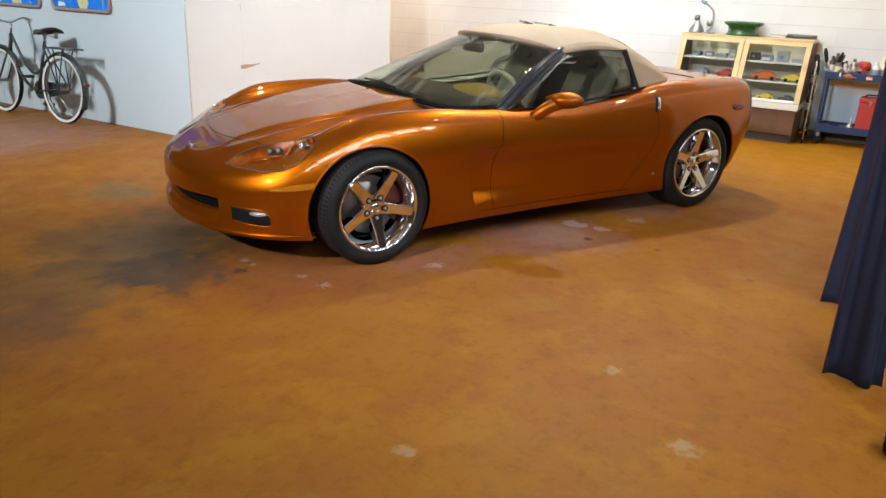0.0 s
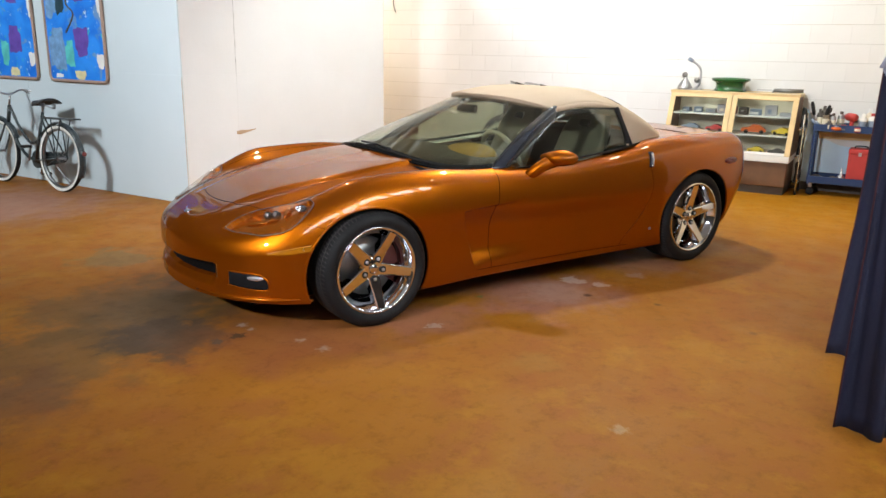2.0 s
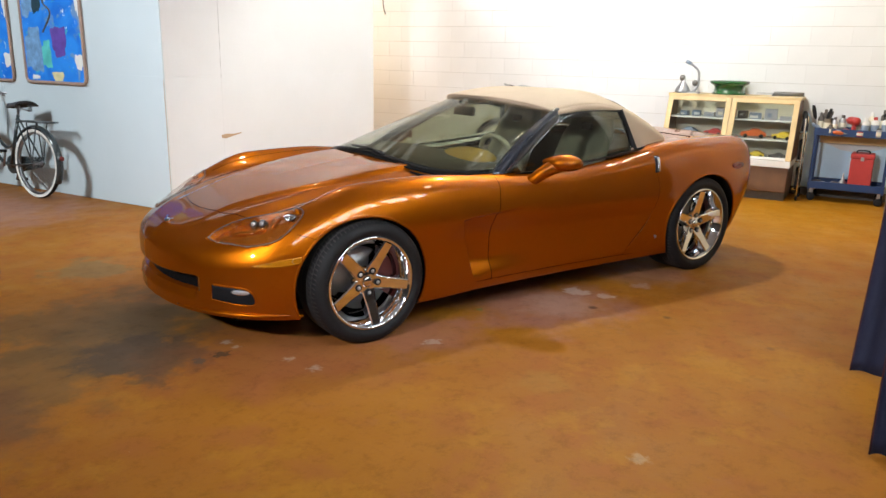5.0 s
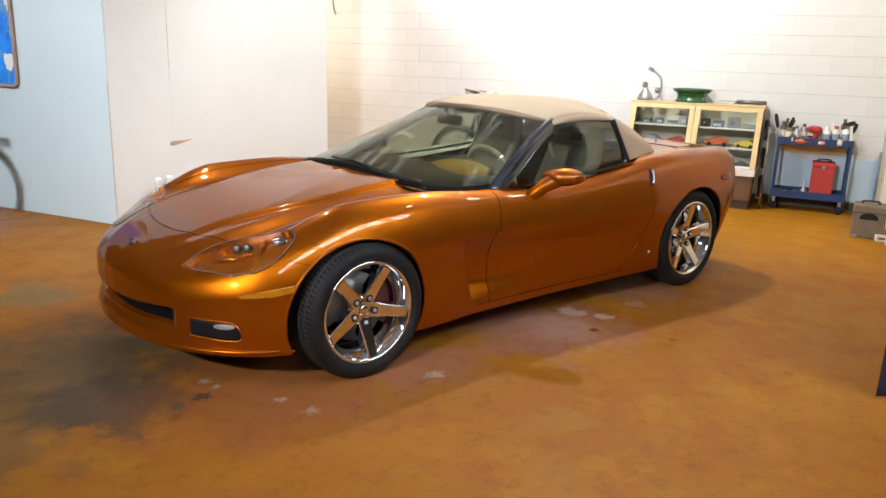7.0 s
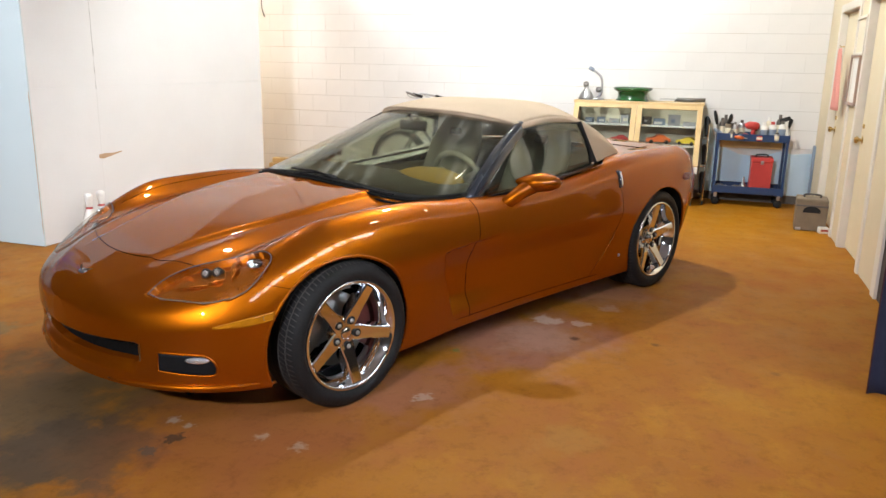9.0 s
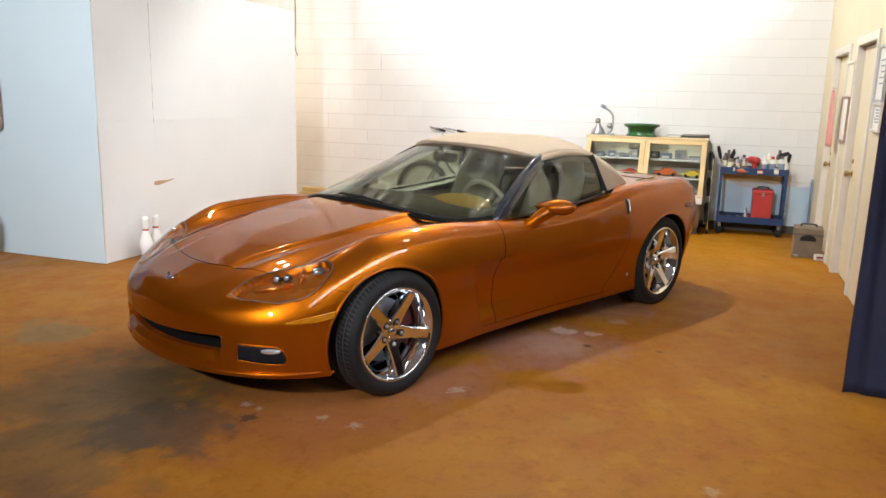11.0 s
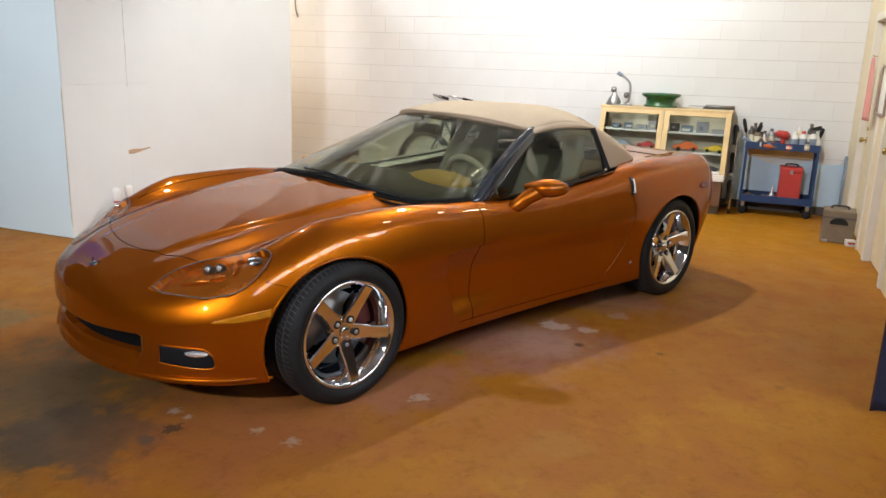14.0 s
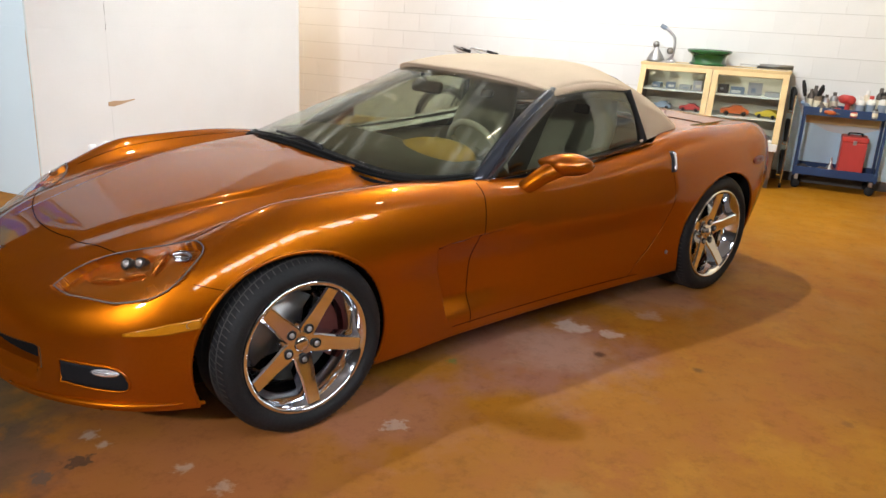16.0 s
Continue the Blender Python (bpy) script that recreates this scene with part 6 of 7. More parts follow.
for row in ((5.714, -2.375, 0.030, 0.22, M_DARK, M_DARK, "dark spray can on the cart"), (5.683, -2.44, 0.034, 0.20, M_CARD, M_DARK, "olive bottle with a dark cap on the cart"),
            (5.777, -2.41, 0.034, 0.25, M_DARK, M_DARK, "tall dark bottle on the cart"), (5.698, -2.51, 0.030, 0.18, M_STEEL, M_DARK, "silver can on the cart"),
            (5.675, -2.80, 0.040, 0.19, M_WHITE, M_WHITE, "white plastic bottle on the cart"), (5.698, -2.885, 0.040, 0.20, M_WHITE, M_RED, "white bottle with a red cap on the cart"),
            (5.761, -2.85, 0.036, 0.24, M_PAPER, M_WHITE, "cream bottle on the cart"), (5.690, -2.98, 0.036, 0.21, M_WHITE, M_DARK, "white bottle with a dark cap on the cart"),
            (5.792, -2.58, 0.036, 0.20, M_STEEL, M_DARK, "silver can with a dark cap on the cart"), (5.808, -2.96, 0.034, 0.27, M_DARK, M_DARK, "black spray bottle on the cart")):
    bottle(*row)
# tools heaped between the bottles
def hand_tool(x, y, z, length, lean, turn, material, label):
    t = thing("hand_tool", label, "tool", pose(x, y, z, 0, 0, turn), "tools on the cart")
    d = Vector((math.sin(radians(lean)), 0, math.cos(radians(lean))))
    part("shank", tube_bm([Vector((0, 0, 0.006)) + d * 0.0, Vector((0, 0, 0.006)) + d * length], 0.007, 8), M_STEEL, t, smooth=True)
    part("grip", tube_bm([Vector((0, 0, 0.006)) + d * length * k for k in (0.50, 0.62, 0.85, 1.0)], [0.012, 0.019, 0.020, 0.013], 10), material, t, smooth=True)
    return t


for row in ((5.667, -2.36, 0.717, 0.30, 14, 100, M_BLACK, "black-handled tool standing on the cart"), (5.698, -2.40, 0.717, 0.27, -16, 60, M_BLACK, "black-handled tool leaning on the cart"), (5.730, -2.38, 0.717, 0.25, 24, -70, M_DARK, "dark-handled tool leaning on the cart"),
            (5.651, -2.47, 0.717, 0.20, 62, 80, M_GREYBLUE, "grey-handled tool lying on the cart"), (5.659, -2.62, 0.722, 0.18, 84, 70, M_RED, "red-handled tool lying on the cart"), (5.643, -2.70, 0.722, 0.20, 84, 110, M_ORANGE, "orange-handled tool lying on the cart"),
            (5.714, -3.00, 0.717, 0.24, 20, -60, M_BLACK, "black-handled tool leaning on the cart"), (5.753, -2.93, 0.717, 0.22, -30, 80, M_BLACK, "black-handled tool leaning on the cart")):
    hand_tool(*row)
# clutter between the bottles
for x, y, h, mm, lab in ((5.651, -2.48, 0.10, M_DARK, "small dark jar on the cart"), (5.643, -2.56, 0.07, M_GREYBLUE, "small grey-blue tin on the cart"), (5.636, -2.76, 0.06, M_RED, "small red tin on the cart"),
                         (5.792, -2.48, 0.16, M_DARK, "dark bottle on the cart"), (5.643, -2.93, 0.09, M_STEEL, "small metal tin on the cart"), (5.792, -2.72, 0.15, M_DARK, "dark bottle on the cart")):
    bottle(x, y, 0.036, h, mm, M_DARK, lab)
bx = thing("parts_box", "open white card box with dark parts on the cart", "box", pose(5.737, -2.775, 0.717, 0, 0, 8))
part("box_body", box_bm(0.10, 0.05, 0.13, (0, 0, 0.065), 0.004), M_WHITE, bx)
part("flap", box_bm(0.05, 0.05, 0.004, (-0.06, 0, 0.118), 0.001, rot=Matrix.Rotation(radians(25), 4, "Y")), M_PAPER, bx)
dr = thing("power_drill", "red power drill lying on the cart", "drill", pose(5.698, -2.68, 0.717, 0, 0, 30))
part("motor", lathe_bm([(0, -0.09), (0.035, -0.09), (0.042, -0.06), (0.042, 0.05), (0.028, 0.09), (0.014, 0.11), (0.014, 0.15), (0, 0.15)], 18, (0, 0, 0.15), UPX), M_RED, dr, smooth=True)
part("grip", box_bm(0.05, 0.036, 0.13, (-0.03, 0, 0.07), 0.014), M_RED, dr)
part("battery", box_bm(0.11, 0.07, 0.05, (-0.02, 0, 0.025), 0.008), M_DARK, dr)
sp = thing("trigger_sprayer", "black trigger spray bottle at the end of the cart", "bottle", pose(5.714, -3.02, 0.717))
part("body", lathe_bm([(0, 0), (0.038, 0), (0.04, 0.01), (0.038, 0.10), (0.016, 0.16), (0.014, 0.20), (0, 0.20)], 18), M_WHITE, sp, smooth=True)
part("trigger_head", box_bm(0.03, 0.11, 0.045, (0, 0.02, 0.225), 0.01, rot=Matrix.Rotation(radians(-18), 4, "X")), M_BLACK, sp)
part("trigger", tube_bm([(0, 0.05, 0.21), (0, 0.06, 0.17), (0, 0.045, 0.15)], 0.007, 6), M_BLACK, sp)
hz = thing("rag_pile", "small pile of red and grey shop rags on the cart", "rags", pose(5.683, -2.60, 0.717))
for k, (mm, dx, dy, r) in enumerate(((M_RED, 0.0, -0.02, 0.045), (M_STEEL, 0.02, 0.05, 0.04), (M_DARK, 0.06, 0.0, 0.05))):
    bm = bmesh.new()
    bmesh.ops.create_icosphere(bm, subdivisions=3, radius=r)
    for v in bm.verts:
        v.co = v.co * (1 + 0.4 * noise.noise(v.co * 40 + Vector((k * 5, 1, 0))))
        v.co.z = max(v.co.z * 0.8 + r * 0.7, 0.0)
        v.co += Vector((dx, dy, 0))
    part("rag", bm, mm, hz, smooth=True)

# ---- old case on the floor beside the door ----
cs = thing("radio_case", "old grey-green carrying case with a dark round opening, on the floor", "case", pose(4.62, -3.215, 0, 0, 0, -4))
part("case", box_bm(0.26, 0.27, 0.30, (0, 0, 0.15), 0.012), M_CARD, cs)
part("lid_band", box_bm(0.265, 0.275, 0.018, (0, 0, 0.235), 0.004), M_DARK, cs)
part("speaker_opening", extrude_bm([(0.075 * math.cos(a), 0.048 * max(math.sin(a), -0.25)) for a in np.linspace(0, 2 * math.pi, 24, endpoint=False)], 0.006, m=Matrix.Translation((-0.134, 0.0, 0.185)) @ Matrix.Rotation(radians(90), 4, "Y") @ Matrix.Rotation(radians(90), 4, "Z")), M_BLACK, cs, "dark half-round opening")
part("handle", tube_bm(curve_points([(0, -0.07, 0.30), (0, -0.06, 0.325), (0, 0.06, 0.325), (0, 0.07, 0.30)], 5), 0.009, 8), M_LEATHER, cs)
for y in (-0.10, 0.10):
    part("corner_cap", box_bm(0.03, 0.05, 0.03, (-0.12, y, 0.015), 0.006), M_STEEL, cs)
nb = thing("small_carton", "small white carton with red print on the floor", "carton", pose(4.44, -3.315, 0, 0, 0, 12))
part("carton", box_bm(0.07, 0.08, 0.055, (0, 0, 0.0275), 0.003), M_WHITE, nb)
part("print_bar", box_bm(0.004, 0.06, 0.016, (-0.0355, 0, 0.03)), M_RED, nb)


# ---- two bowling pins by the partition ----
def pin():
    p = thing("bowling_pin", "white bowling pin with red neck stripes, standing on the floor", "bowling pin", pose(1.70, PANEL - 0.13, 0), "pair of bowling pins")
    prof = [(0, 0), (0.026, 0.0), (0.030, 0.01), (0.045, 0.05), (0.058, 0.10), (0.0605, 0.115), (0.058, 0.14), (0.046, 0.19), (0.030, 0.235), (0.0235, 0.26), (0.0232, 0.275), (0.027, 0.31), (0.0322, 0.345), (0.031, 0.362), (0.022, 0.378), (0.0, 0.381)]
    part("pin_body", lathe_bm(prof, 28), M_WHITE, p, smooth=True)
    for z in (0.232, 0.262):
        part("stripe", lathe_bm([(0.0325 - 0.004 * (z > 0.25), z - 0.008), (0.0300 - 0.004 * (z > 0.25), z), (0.0282 - 0.003 * (z > 0.25), z + 0.008)], 28), M_RED, p, "red painted ring")
    return p


pn = pin()
copy_thing(pn, pose(1.85, PANEL - 0.115, 0, 0, 0, 40))


# ---- bicycles ----
def bicycle(name, label, m, rise=0.0, rack=True, whitewall=True):
    """An old roadster: x is ahead, the rear wheel's foot at the origin, leaning as m says."""
    b = thing(name, label, "bicycle", m)
    R, WB = 0.345, 1.08

    def wheel_at(x, nm):
        t = lathe_bm([(R - 0.045, -0.010), (R - 0.040, -0.020), (R - 0.012, -0.023), (R, 0.0), (R - 0.012, 0.023), (R - 0.040, 0.020), (R - 0.045, 0.010)], 56, (x, 0, R), UPY)
        w = part(nm, t, M_TYRE, b, "thin bicycle wheel with a whitewall tyre" if whitewall else "thin bicycle wheel", True)
        if whitewall:
            for s in (-1, 1):
                part("whitewall", lathe_bm([(R - 0.041, s * 0.0215), (R - 0.028, s * 0.0255), (R - 0.012, s * 0.0245)], 56, (x, 0, R), UPY), M_WHITEWALL, w, smooth=True)
        part("rim", lathe_bm([(R - 0.060, -0.012), (R - 0.043, -0.014), (R - 0.043, 0.014), (R - 0.060, 0.012)], 56, (x, 0, R), UPY, close=True), M_STEEL, w, smooth=True)
        part("hub", lathe_bm([(0, -0.045), (0.022, -0.045), (0.014, -0.03), (0.014, 0.03), (0.022, 0.045), (0, 0.045)], 16, (x, 0, R), UPY), M_STEEL, w, smooth=True)
        for k in range(18):
            a = 2 * math.pi * k / 18
            s = 0.03 if k % 2 else -0.03
            part("wire_spoke", tube_bm([(x + 0.018 * math.cos(a + 0.8), s, R + 0.018 * math.sin(a + 0.8)), (x + (R - 0.055) * math.cos(a), 0, R + (R - 0.055) * math.sin(a))], 0.0016, 4), M_STEEL, w)
        return w

    wheel_at(0.0, "rear_wheel"), wheel_at(WB, "front_wheel")

    def bar(nm, pts, r, material=M_BIKE, lab="", smooth=True):
        return part(nm, tube_bm(pts, r, 10), material, b, lab, smooth)

    bb, seat_top, head_lo, head_hi = (0.44, 0, 0.29), (0.27, 0, 0.80), (0.90, 0, 0.66), (0.86, 0, 0.84)
    bar("seat_tube", [bb, seat_top], 0.016)
    bar("down_tube", curve_points([head_lo, (0.74, 0, 0.44), (0.58, 0, 0.32), bb], 6), 0.017)
    bar("top_tube", curve_points([head_hi, (0.70, 0, 0.62), (0.52, 0, 0.47), (0.36, 0, 0.50)], 6), 0.015)
    bar("head_tube", [head_lo, head_hi], 0.020)
    for s in (-1, 1):
        bar("chain_stay", [(0.42, s * 0.02, 0.29), (0.0, s * 0.055, R)], 0.009)
        bar("seat_stay", [(0.285, s * 0.015, 0.76), (0.0, s * 0.055, R)], 0.008)
        bar("fork_blade", curve_points([(0.915, s * 0.03, 0.64), (0.98, s * 0.045, 0.50), (WB, s * 0.05, R)], 5), 0.010)
    for x, nm, a0, a1 in ((0.0, "rear_mudguard", -28, 150), (WB, "front_mudguard", 25, 188)):
        arc = [radians(a) for a in np.linspace(a0, a1, 26)]
        v = []
        for a in arc:
            for u in np.linspace(-1, 1, 7):
                rr = R + 0.028 - 0.018 * u * u
                v.append((x - rr * math.cos(a) if nm == "rear_mudguard" else x - rr * math.cos(a), 0.034 * u, R + rr * math.sin(a)))
        surf(nm, v, grid_faces(26, 7), M_BIKE, b, thick=0.002)
    guard = extrude_bm([(0.50 + 0.095 * math.cos(a), 0.29 + 0.095 * math.sin(a)) for a in np.linspace(-1.9, 1.9, 14)] + [(0.02, 0.40), (-0.03, 0.345), (0.02, 0.30)], 0.016, m=Matrix(((1, 0, 0, 0), (0, 0, 1, -0.062), (0, 1, 0, 0), (0, 0, 0, 1))))
    bmesh.ops.recalc_face_normals(guard, faces=guard.faces[:])
    part("chain_guard", guard, M_BIKE, b, "black chain guard")
    part("chainring", lathe_bm([(0.02, -0.004), (0.085, -0.004), (0.085, 0.004), (0.02, 0.004)], 28, (0.44, -0.068, 0.29), UPY, close=True), M_STEEL, b)
    for s, a in ((-1, -70), (1, 110)):
        e = (0.44 + 0.165 * math.cos(radians(a)), s * 0.085, 0.29 + 0.165 * math.sin(radians(a)))
        bar("crank", [(0.44, s * 0.075, 0.29), e], 0.010, M_STEEL)
        part("pedal", box_bm(0.09, 0.085, 0.026, (e[0], e[1] + s * 0.05, e[2]), 0.006), M_BLACK, b)
    bar("seat_post", [seat_top, (0.255, 0, 0.87)], 0.012, M_STEEL)
    sd = []
    for i in range(13):
        t = i / 12
        hw = 0.105 * (1 - t) ** 0.9 + 0.022
        for u in np.linspace(-1, 1, 11):
            sd.append((0.13 + 0.29 * t, hw * u, 0.915 + 0.012 * math.cos(t * 3.2) + 0.012 * (1 - t) - 0.045 * abs(u) ** 2.4))
    saddle = surf("saddle", sd, grid_faces(13, 11), M_LEATHER, b, "worn black sprung saddle", thick=0.014)
    for s in (-1, 1):
        coil = [(0.165 + 0.018 * math.cos(k * 0.9), s * 0.06 + 0.018 * math.sin(k * 0.9), 0.835 + 0.0022 * k) for k in range(30)]
        part("saddle_spring", tube_bm(coil, 0.004, 5), M_STEEL, saddle)
        part("saddle_rail", tube_bm([(0.165, s * 0.06, 0.84), (0.26, s * 0.02, 0.865), (0.38, 0, 0.905)], 0.005, 6), M_STEEL, saddle)
    if rack:
        rk = part("luggage_rack", tube_bm([(0.20, -0.055, 0.745), (-0.27, -0.055, 0.755), (-0.27, 0.055, 0.755), (0.20, 0.055, 0.745)], 0.009, 8, closed=True), M_BIKE, b, "black tubular luggage rack", True)
        for y in (-0.018, 0.018):
            part("rack_bar", tube_bm([(0.20, y, 0.747), (-0.27, y, 0.757)], 0.006, 6), M_BIKE, rk)
        for s in (-1, 1):
            for x in (-0.10, 0.06):
                part("rack_stay", tube_bm([(x, s * 0.055, 0.75), (0.0, s * 0.06, R)], 0.006, 6), M_BIKE, rk)
    bar("stem", [head_hi, (0.84, 0, 0.94 + rise)], 0.012, M_STEEL)
    up = Vector((0, 0, rise))
    hb = curve_points([(0.70, -0.29, 0.965), (0.80, -0.27, 0.985), (0.92, -0.17, 1.00), (0.865, 0, 0.955), (0.92, 0.17, 1.00), (0.80, 0.27, 0.985), (0.70, 0.29, 0.965)], 8)
    hbar = part("handlebar", tube_bm([p + up for p in hb], 0.011, 10), M_STEEL, b, "swept steel handlebar", True)
    for s in (-1, 1):
        part("grip", tube_bm([Vector((0.78, s * 0.274, 0.982)) + up, Vector((0.66, s * 0.294, 0.958)) + up], 0.016, 10), M_BLACK, hbar, smooth=True)
        part("brake_lever", tube_bm([p + up for p in curve_points([(0.90, s * 0.20, 0.985), (0.84, s * 0.26, 0.955), (0.76, s * 0.285, 0.94)], 5)], 0.005, 6), M_STEEL, hbar)
    part("tail_reflector", lathe_bm([(0, 0.012), (0.022, 0.008), (0.024, 0)], 16, (-0.385, 0, 0.42), UPX.inverted()), M_REDLENS, b)
    bar("side_stand", [(0.16, -0.05, 0.24), (0.06, -0.17, 0.006)], 0.007, M_STEEL)
    return b


# one leans by the painting wall, its front towards the far end of the room
bicycle("bicycle", "old black roadster bicycle with whitewall tyres and luggage rack", pose(1.05, 4.20, 0.0, 0, 0, 90) @ Matrix.Rotation(radians(3), 4, "X"))
bicycle("bicycle", "dark old bicycle standing behind the car before the block wall", pose(4.92, 0.08, 0.0, 0, 0, 82) @ Matrix.Rotation(radians(4), 4, "X"), rise=0.12, rack=False, whitewall=False)


# ---- paintings on the partition ----
M_ARTPURPLE = mat("violet_paint", (0.13, 0.07, 0.36), 0.4, var=0.35, scale=9)
M_ARTTEAL = mat("teal_paint", (0.10, 0.50, 0.47), 0.4, var=0.35, scale=9)
M_ARTCREAM = mat("cream_yellow_paint", (0.68, 0.62, 0.34), 0.4, var=0.2, scale=9)
M_ARTBLACK = mat("black_green_paint", (0.020, 0.05, 0.07), 0.4, var=0.5, scale=14)
M_ARTGREY = mat("grey_blue_paint_strokes", (0.16, 0.31, 0.52), 0.4, var=0.45, scale=16)
# strokes of the painting: from, to across and from, to up its canvas, and the paint
PATCHES = [(0.03, 0.20, 0.62, 1.15, M_ARTGREY), (0.04, 0.30, 0.10, 0.52, M_ARTGREY), (0.46, 0.68, 0.26, 0.54, M_ARTPURPLE), (0.50, 0.68, 0.78, 0.86, M_ARTPURPLE), (0.34, 0.68, 1.04, 1.18, M_ARTCREAM),
           (0.40, 0.62, 0.87, 1.08, M_ARTTEAL), (0.36, 0.45, 0.89, 1.00, M_ARTCREAM), (0.30, 0.44, 0.14, 0.40, M_ARTTEAL), (0.43, 0.60, 0.02, 0.11, M_ARTCREAM), (0.20, 0.33, 0.66, 0.92, M_ARTBLACK),
           (0.86, 0.91, 0.64, 1.16, M_WHITE), (0.80, 0.91, 0.14, 0.28, M_WHITE), (0.10, 0.22, 0.03, 0.07, M_WHITE)]


def painting(y, seed):
    w, z0, z1 = 0.93, 1.115, 2.32
    p = thing("painting", "abstract bright blue painting with torn strokes in a brown frame", "painting", pose(CORNER - 0.004, y, (z0 + z1) / 2), "pair of blue paintings")
    h = z1 - z0
    rnd = []
    for cx, cy, a0 in ((w / 2 - 0.05, h / 2 - 0.05, 0), (-w / 2 + 0.05, h / 2 - 0.05, 90), (-w / 2 + 0.05, -h / 2 + 0.05, 180), (w / 2 - 0.05, -h / 2 + 0.05, 270)):
        rnd += [(0, cx + 0.05 * math.cos(radians(a0 + d)), cy + 0.05 * math.sin(radians(a0 + d))) for d in (0, 30, 60, 90)]
    part("picture_frame", tube_bm([(-0.012, b, c) for _, b, c in rnd], 0.017, 10, closed=True), M_WOODFRAME, p, "thin brown wooden frame", True)
    part("canvas", box_bm(0.010, w - 0.02, h - 0.02, (-0.008, 0, 0)), art_mat("blue_abstract_paint", seed), p, "bright blue canvas with torn strokes")
    if seed < 5:
        strokes = PATCHES
        st = curve_points([(-0.016, w / 2 - u, -h / 2 + b) for u, b in ((0.58, 1.16), (0.55, 1.20), (0.50, 1.05), (0.38, 0.78), (0.48, 0.66), (0.34, 0.48))], 8)
        part("brush_line", tube_bm(st, 0.009, 6), M_DARK, p, "looping black brush line")
    else:
        strokes = [(a, b, c, d, m) for (a, b, c, d, m) in PATCHES[2:] if m is not M_ARTBLACK]
    for k, (u0, u1, v0, v1, mm) in enumerate(strokes):
        cu, cv, ru, rv = (u0 + u1) / 2, (v0 + v1) / 2, (u1 - u0) / 2, (v1 - v0) / 2
        ring = []
        for a in np.linspace(0, 2 * math.pi, 28, endpoint=False):
            q = 1 + 0.12 * math.sin(3 * a + k * 2.1 + seed) + 0.08 * math.sin(7 * a + k)
            x, y = math.copysign(abs(math.cos(a)) ** 0.6, math.cos(a)), math.copysign(abs(math.sin(a)) ** 0.6, math.sin(a))
            ring.append((w / 2 - cu - ru * q * x, min(h / 2 - 0.02, max(0.02 - h / 2, cv - h / 2 + rv * q * y))))
        part("paint_patch", extrude_bm(ring, 0.0008, m=Matrix.Translation((-0.0133 - 0.0002 * k, 0, 0)) @ Matrix(((0, 0, -1, 0), (1, 0, 0, 0), (0, 1, 0, 0), (0, 0, 0, 1)))), mm, p)
    return p


painting(4.155, 2.0)
painting(5.305, 9.0)


# ---- navy curtains ----
def drape(name, label, keys, folds=5, depth=0.05):
    """A heavy drape. keys: height, x, y of the free edge and width, from the hem up."""
    zs = [k[0] for k in keys]
    fx, fy, fw = (mono(zs, [k[n] for k in keys]) for n in (1, 2, 3))
    c = thing(name, label, "curtain", pose(keys[0][1], keys[0][2], 0))
    v, nz, nyy = [], 70, 80
    for i in range(nz):
        z = zs[0] + (zs[-1] - zs[0]) * i / (nz - 1)
        w = float(fw(z))
        for j in range(nyy):
            t = j / (nyy - 1)
            ph = t * folds * 2 * math.pi + 0.9 * math.sin(t * 7 + 0.6) + 0.25 * math.sin(z * 1.1 + t * 4)
            amp = depth * (0.65 + 0.35 * math.sin(t * 9 + 1)) * min(1.0, 0.35 + 2.0 * w)
            v.append((float(fx(z)) - keys[0][1] + amp * math.sin(ph) * min(1, 0.15 + 4 * t) + 0.010 * math.sin(z * 2.1 + t * 6), float(fy(z)) - keys[0][2] - t * w + 0.008 * math.sin(ph * 2) * min(1, 5 * t), z))
    surf("drape", v, grid_faces(nz, nyy), M_NAVY, c, thick=0.004)
    part("drape_edge", tube_bm([v[i * nyy] for i in range(nz)], 0.004, 6), M_BINDING, c, "dark red bound edge", True)
    top = v[(nz - 1) * nyy]
    rail = [(top[0], top[1] + 0.03, 3.92), (top[0], top[1] - keys[-1][3] - 0.05, 3.92)]
    part("curtain_rail", tube_bm(rail, 0.014, 8), M_STEEL, c)
    for k in range(3):
        y = rail[0][1] + (rail[1][1] - rail[0][1]) * k / 2
        part("rail_bracket", tube_bm([(top[0], y, 3.92), (top[0], y, HIGH)], 0.008, 6), M_STEEL, c)
    return c


drape("curtain", "long navy velvet curtain with a dark red bound edge", [(0.02, 0.52, -2.995, 0.44), (0.4, 0.62, -3.015, 0.40), (0.8, 0.70, -3.035, 0.36), (1.5, 0.76, -3.05, 0.27), (2.4, 0.80, -3.075, 0.26), (3.92, 0.82, -3.09, 0.26)], folds=1.7, depth=0.042)
cb = drape("curtain", "navy velvet curtain gathered with a pale blue bow", [(0.01, -0.335, -3.10, 0.215), (0.5, -0.23, -3.105, 0.18), (1.0, -0.11, -3.11, 0.13), (1.46, 0.0, -3.11, 0.075), (1.9, 0.02, -3.24, 0.22), (2.6, 0.02, -3.42, 0.40), (3.92, 0.02, -3.55, 0.5)], folds=1.2, depth=0.05)
bow_t = thing("ribbon_bow", "pale blue satin bow tied round the navy curtain", "bow", pose(-0.02, -3.125, 1.46) @ Matrix.Scale(0.52, 4))
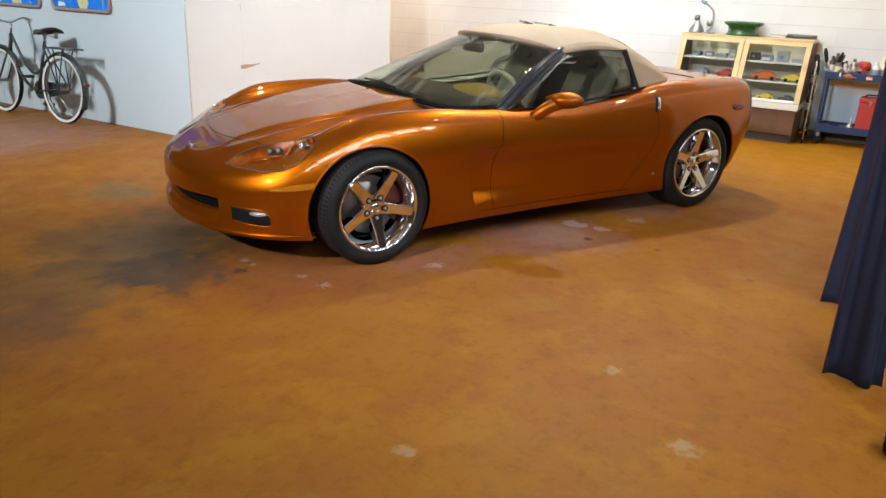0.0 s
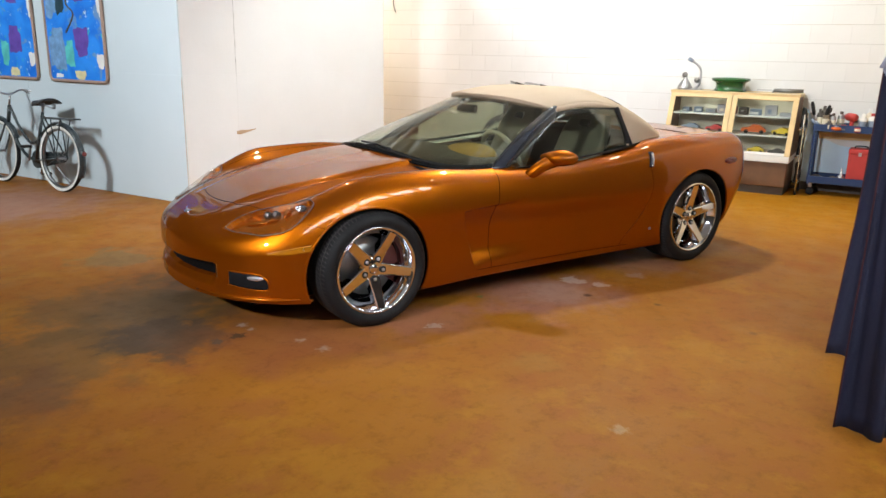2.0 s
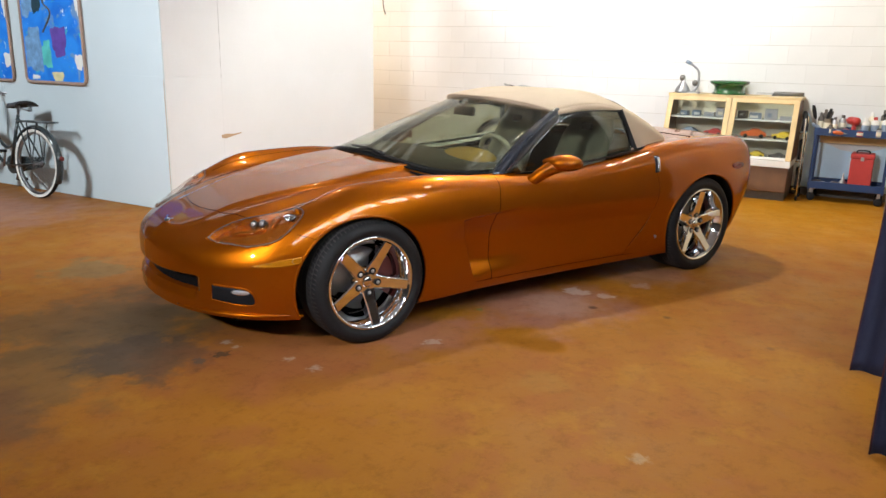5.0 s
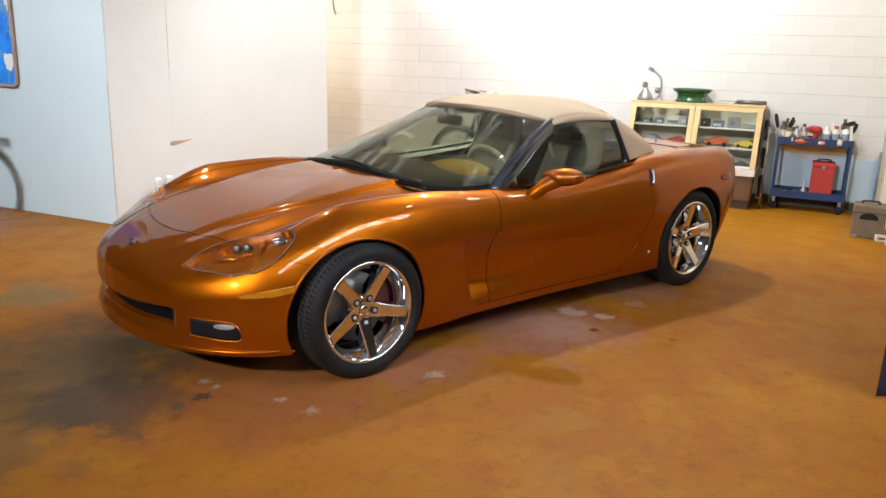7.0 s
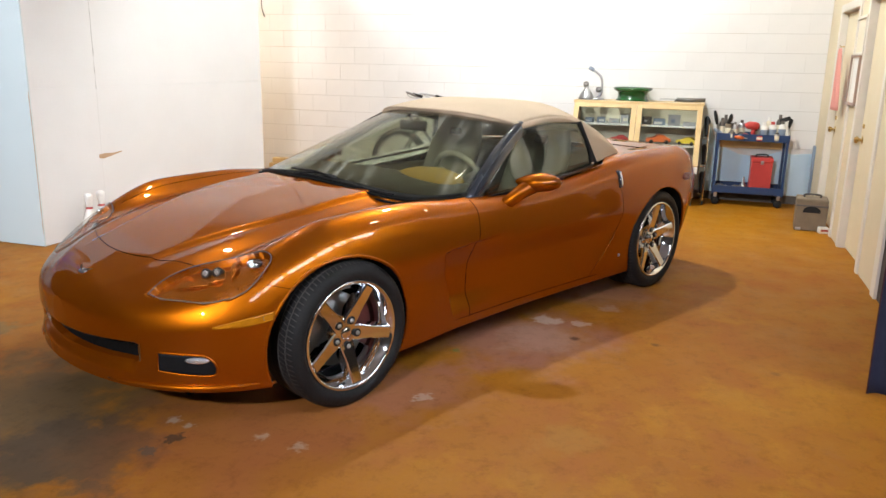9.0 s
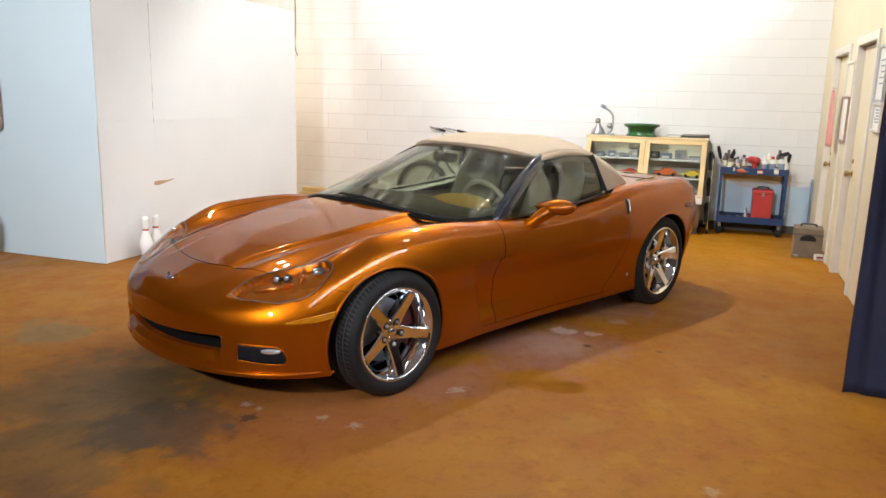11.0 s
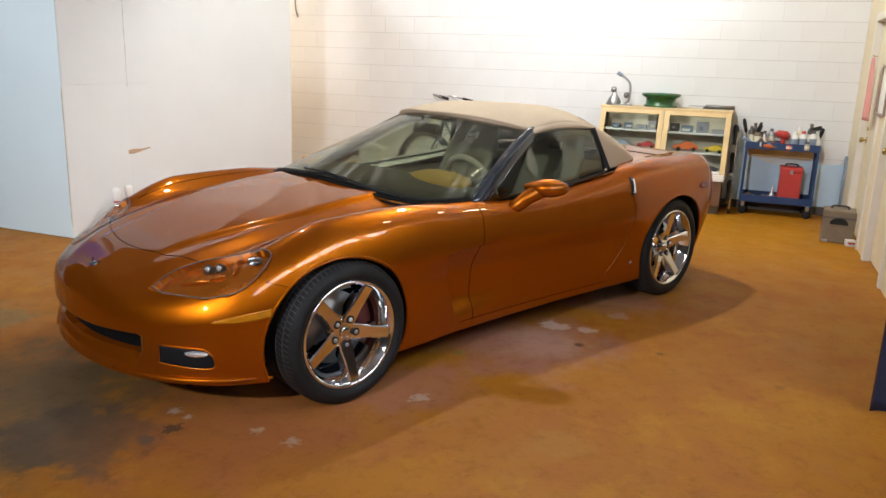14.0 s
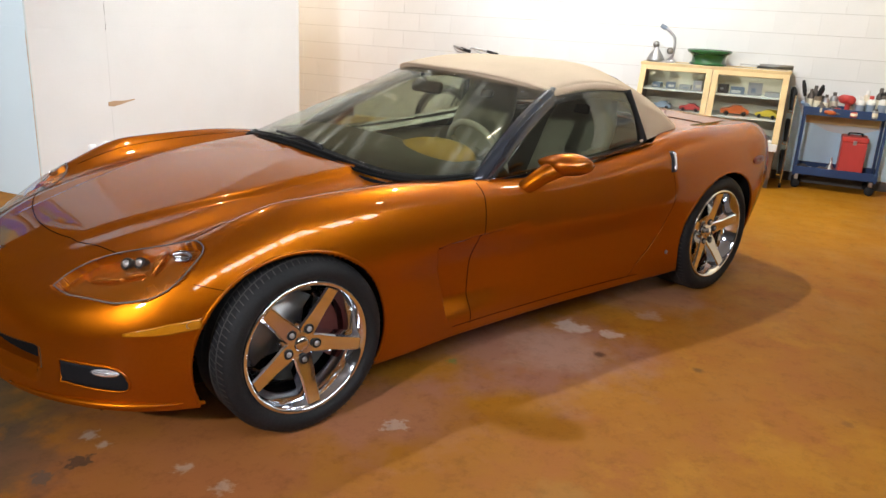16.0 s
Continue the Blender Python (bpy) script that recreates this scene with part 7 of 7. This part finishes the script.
for k, (a, L, r) in enumerate(((20, 0.13, 0.055), (65, 0.12, 0.05), (110, 0.12, 0.05), (150, 0.14, 0.055), (200, 0.11, 0.045), (330, 0.11, 0.045))):
    d = Vector((0, math.cos(radians(a)), math.sin(radians(a))))
    side = Vector((0, -d.z, d.y))
    lv = []
    for i in range(13):
        t = i / 12 * 2 * math.pi
        c0 = d * (L * (0.5 - 0.5 * math.cos(t))) + Vector((-0.03 - 0.035 * math.sin(t), 0, 0))
        for u in (-1, 0, 1):
            lv.append(c0 + side * (u * r * (0.35 + 0.65 * (0.5 - 0.5 * math.cos(t)))) + Vector((0.008 * math.sin(u * 3 + i), 0, 0)))
    surf("bow_loop", lv, grid_faces(13, 3), M_BOW, bow_t, thick=0.002)
for y in (0.03, -0.03):
    tv = [(-0.04 + 0.012 * math.sin(i * 0.9 + y * 30), y + 0.022 * (j - 1) * (1 + i * 0.05) + 0.25 * y * i / 10, -0.03 - 0.014 * i) for i in range(11) for j in range(3)]
    surf("bow_tail", tv, grid_faces(11, 3), M_BOW, bow_t, thick=0.002)
part("bow_knot", lathe_bm([(0, -0.03), (0.025, -0.025), (0.034, 0), (0.025, 0.025), (0, 0.03)], 14, (-0.05, 0, 0)), M_BOW, bow_t, smooth=True)
part("tie_band", lathe_bm([(0.075, -0.03), (0.08, 0), (0.075, 0.03)], 28, (0.02, -0.03, 0)), M_BOW, bow_t, smooth=True)

# black caster stand at the foot of the curtain
st = thing("stand_foot", "black and chrome caster of a stand on the floor", "stand", pose(-0.84, -3.40, 0))
part("caster", lathe_bm([(0, -0.022), (0.045, -0.022), (0.055, -0.012), (0.055, 0.012), (0.045, 0.022), (0, 0.022)], 24, (0, 0.03, 0.055), UPY), M_TYRE, st, smooth=True)
part("hub_cap", lathe_bm([(0, 0.006), (0.022, 0.004), (0.026, 0)], 18, (0, 0.054, 0.055), UPY), M_CHROME, st, smooth=True)
part("leg", tube_bm([(0, 0.0, 0.09), (0.02, -0.02, 0.16), (0.10, -0.16, 0.20)], 0.014, 8), M_CHROME, st, smooth=True)

# wooden pallet board low against the block wall behind the car
lg = thing("timber_baulk", "yellow-brown timber baulk lying along the block wall", "timber", pose(5.84, 2.55, 0))
part("timber", box_bm(0.12, 1.5, 0.11, (0, 0, 0.055), 0.008), M_MAPLE, lg)
part("timber", box_bm(0.12, 1.1, 0.07, (0.005, 0.15, 0.147), 0.008), M_MAPLE, lg)

# ---- blocks of the back wall, laid in running bond ----
BW, BH = 0.4064, 0.2032
blk = bpy.data.meshes.new("block")
bm = box_bm(0.03, BW - 0.0006, BH - 0.0036, (0, 0, 0), 0.0012)
bm.to_mesh(blk)
bm.free()
blk.materials.append(M_BLOCK)
half = bpy.data.meshes.new("half_block")
bm = box_bm(0.03, BW / 2 - 0.0010, BH - 0.0045, (0, 0, 0), 0.0012)
bm.to_mesh(half)
bm.free()
half.materials.append(M_BLOCK)
rest = bmesh.new()
random.seed(9)
for r in range(22):
    z = BH * (r + 0.5)
    y = RIGHT + (BW / 2 if r % 2 == 0 else 0)
    row = [(RIGHT + BW / 4, half)] if r % 2 else []
    y = RIGHT + (BW / 2 if r % 2 == 0 else BW)
    while y < 6.5:
        row.append((y, blk))
        y += BW
    for yy, data in row:
        x = BACK + 0.0165 + random.uniform(-0.0010, 0.0010)
        if yy < 3.3 and z < 2.9:
            ob = new("block", data)
            ob.parent = wall_back
            ob.matrix_basis = pose(x, yy, z, 0, 0, random.uniform(-0.08, 0.08))
        else:
            wdt = BW if data is blk else BW / 2
            box_bm(0.03, wdt - 0.0010, BH - 0.0045, (x, yy, z), 0, rest)
tagged(part("far_blocks", rest, M_BLOCK, wall_back), kind="stuff")
# open, dirty stretches of the bed joints
for k in range(64):
    y, z, w = random.uniform(-3.2, 3.0), BH * random.randint(3, 13), random.uniform(0.06, 0.55)
    part("mortar_crack", span(BACK - 0.0008, BACK + 0.004, y, min(y + w, 3.25), z - 0.0016 - random.uniform(0, 0.0012), z + 0.0014), M_CRACK, wall_back)
structure("trim_3", span(4.60, 4.66, 2.80, 2.86, 0, HIGH, 0.004), M_TRIM, "white steel post behind the partition")
structure("trim_4", tube_bm(curve_points([(5.985, 3.44, HIGH), (5.985, 3.44, 2.6), (5.985, 3.45, 2.15), (5.985, 3.41, 2.0)], 6), 0.006, 6), M_DARK, "thin dark cable down the block wall")
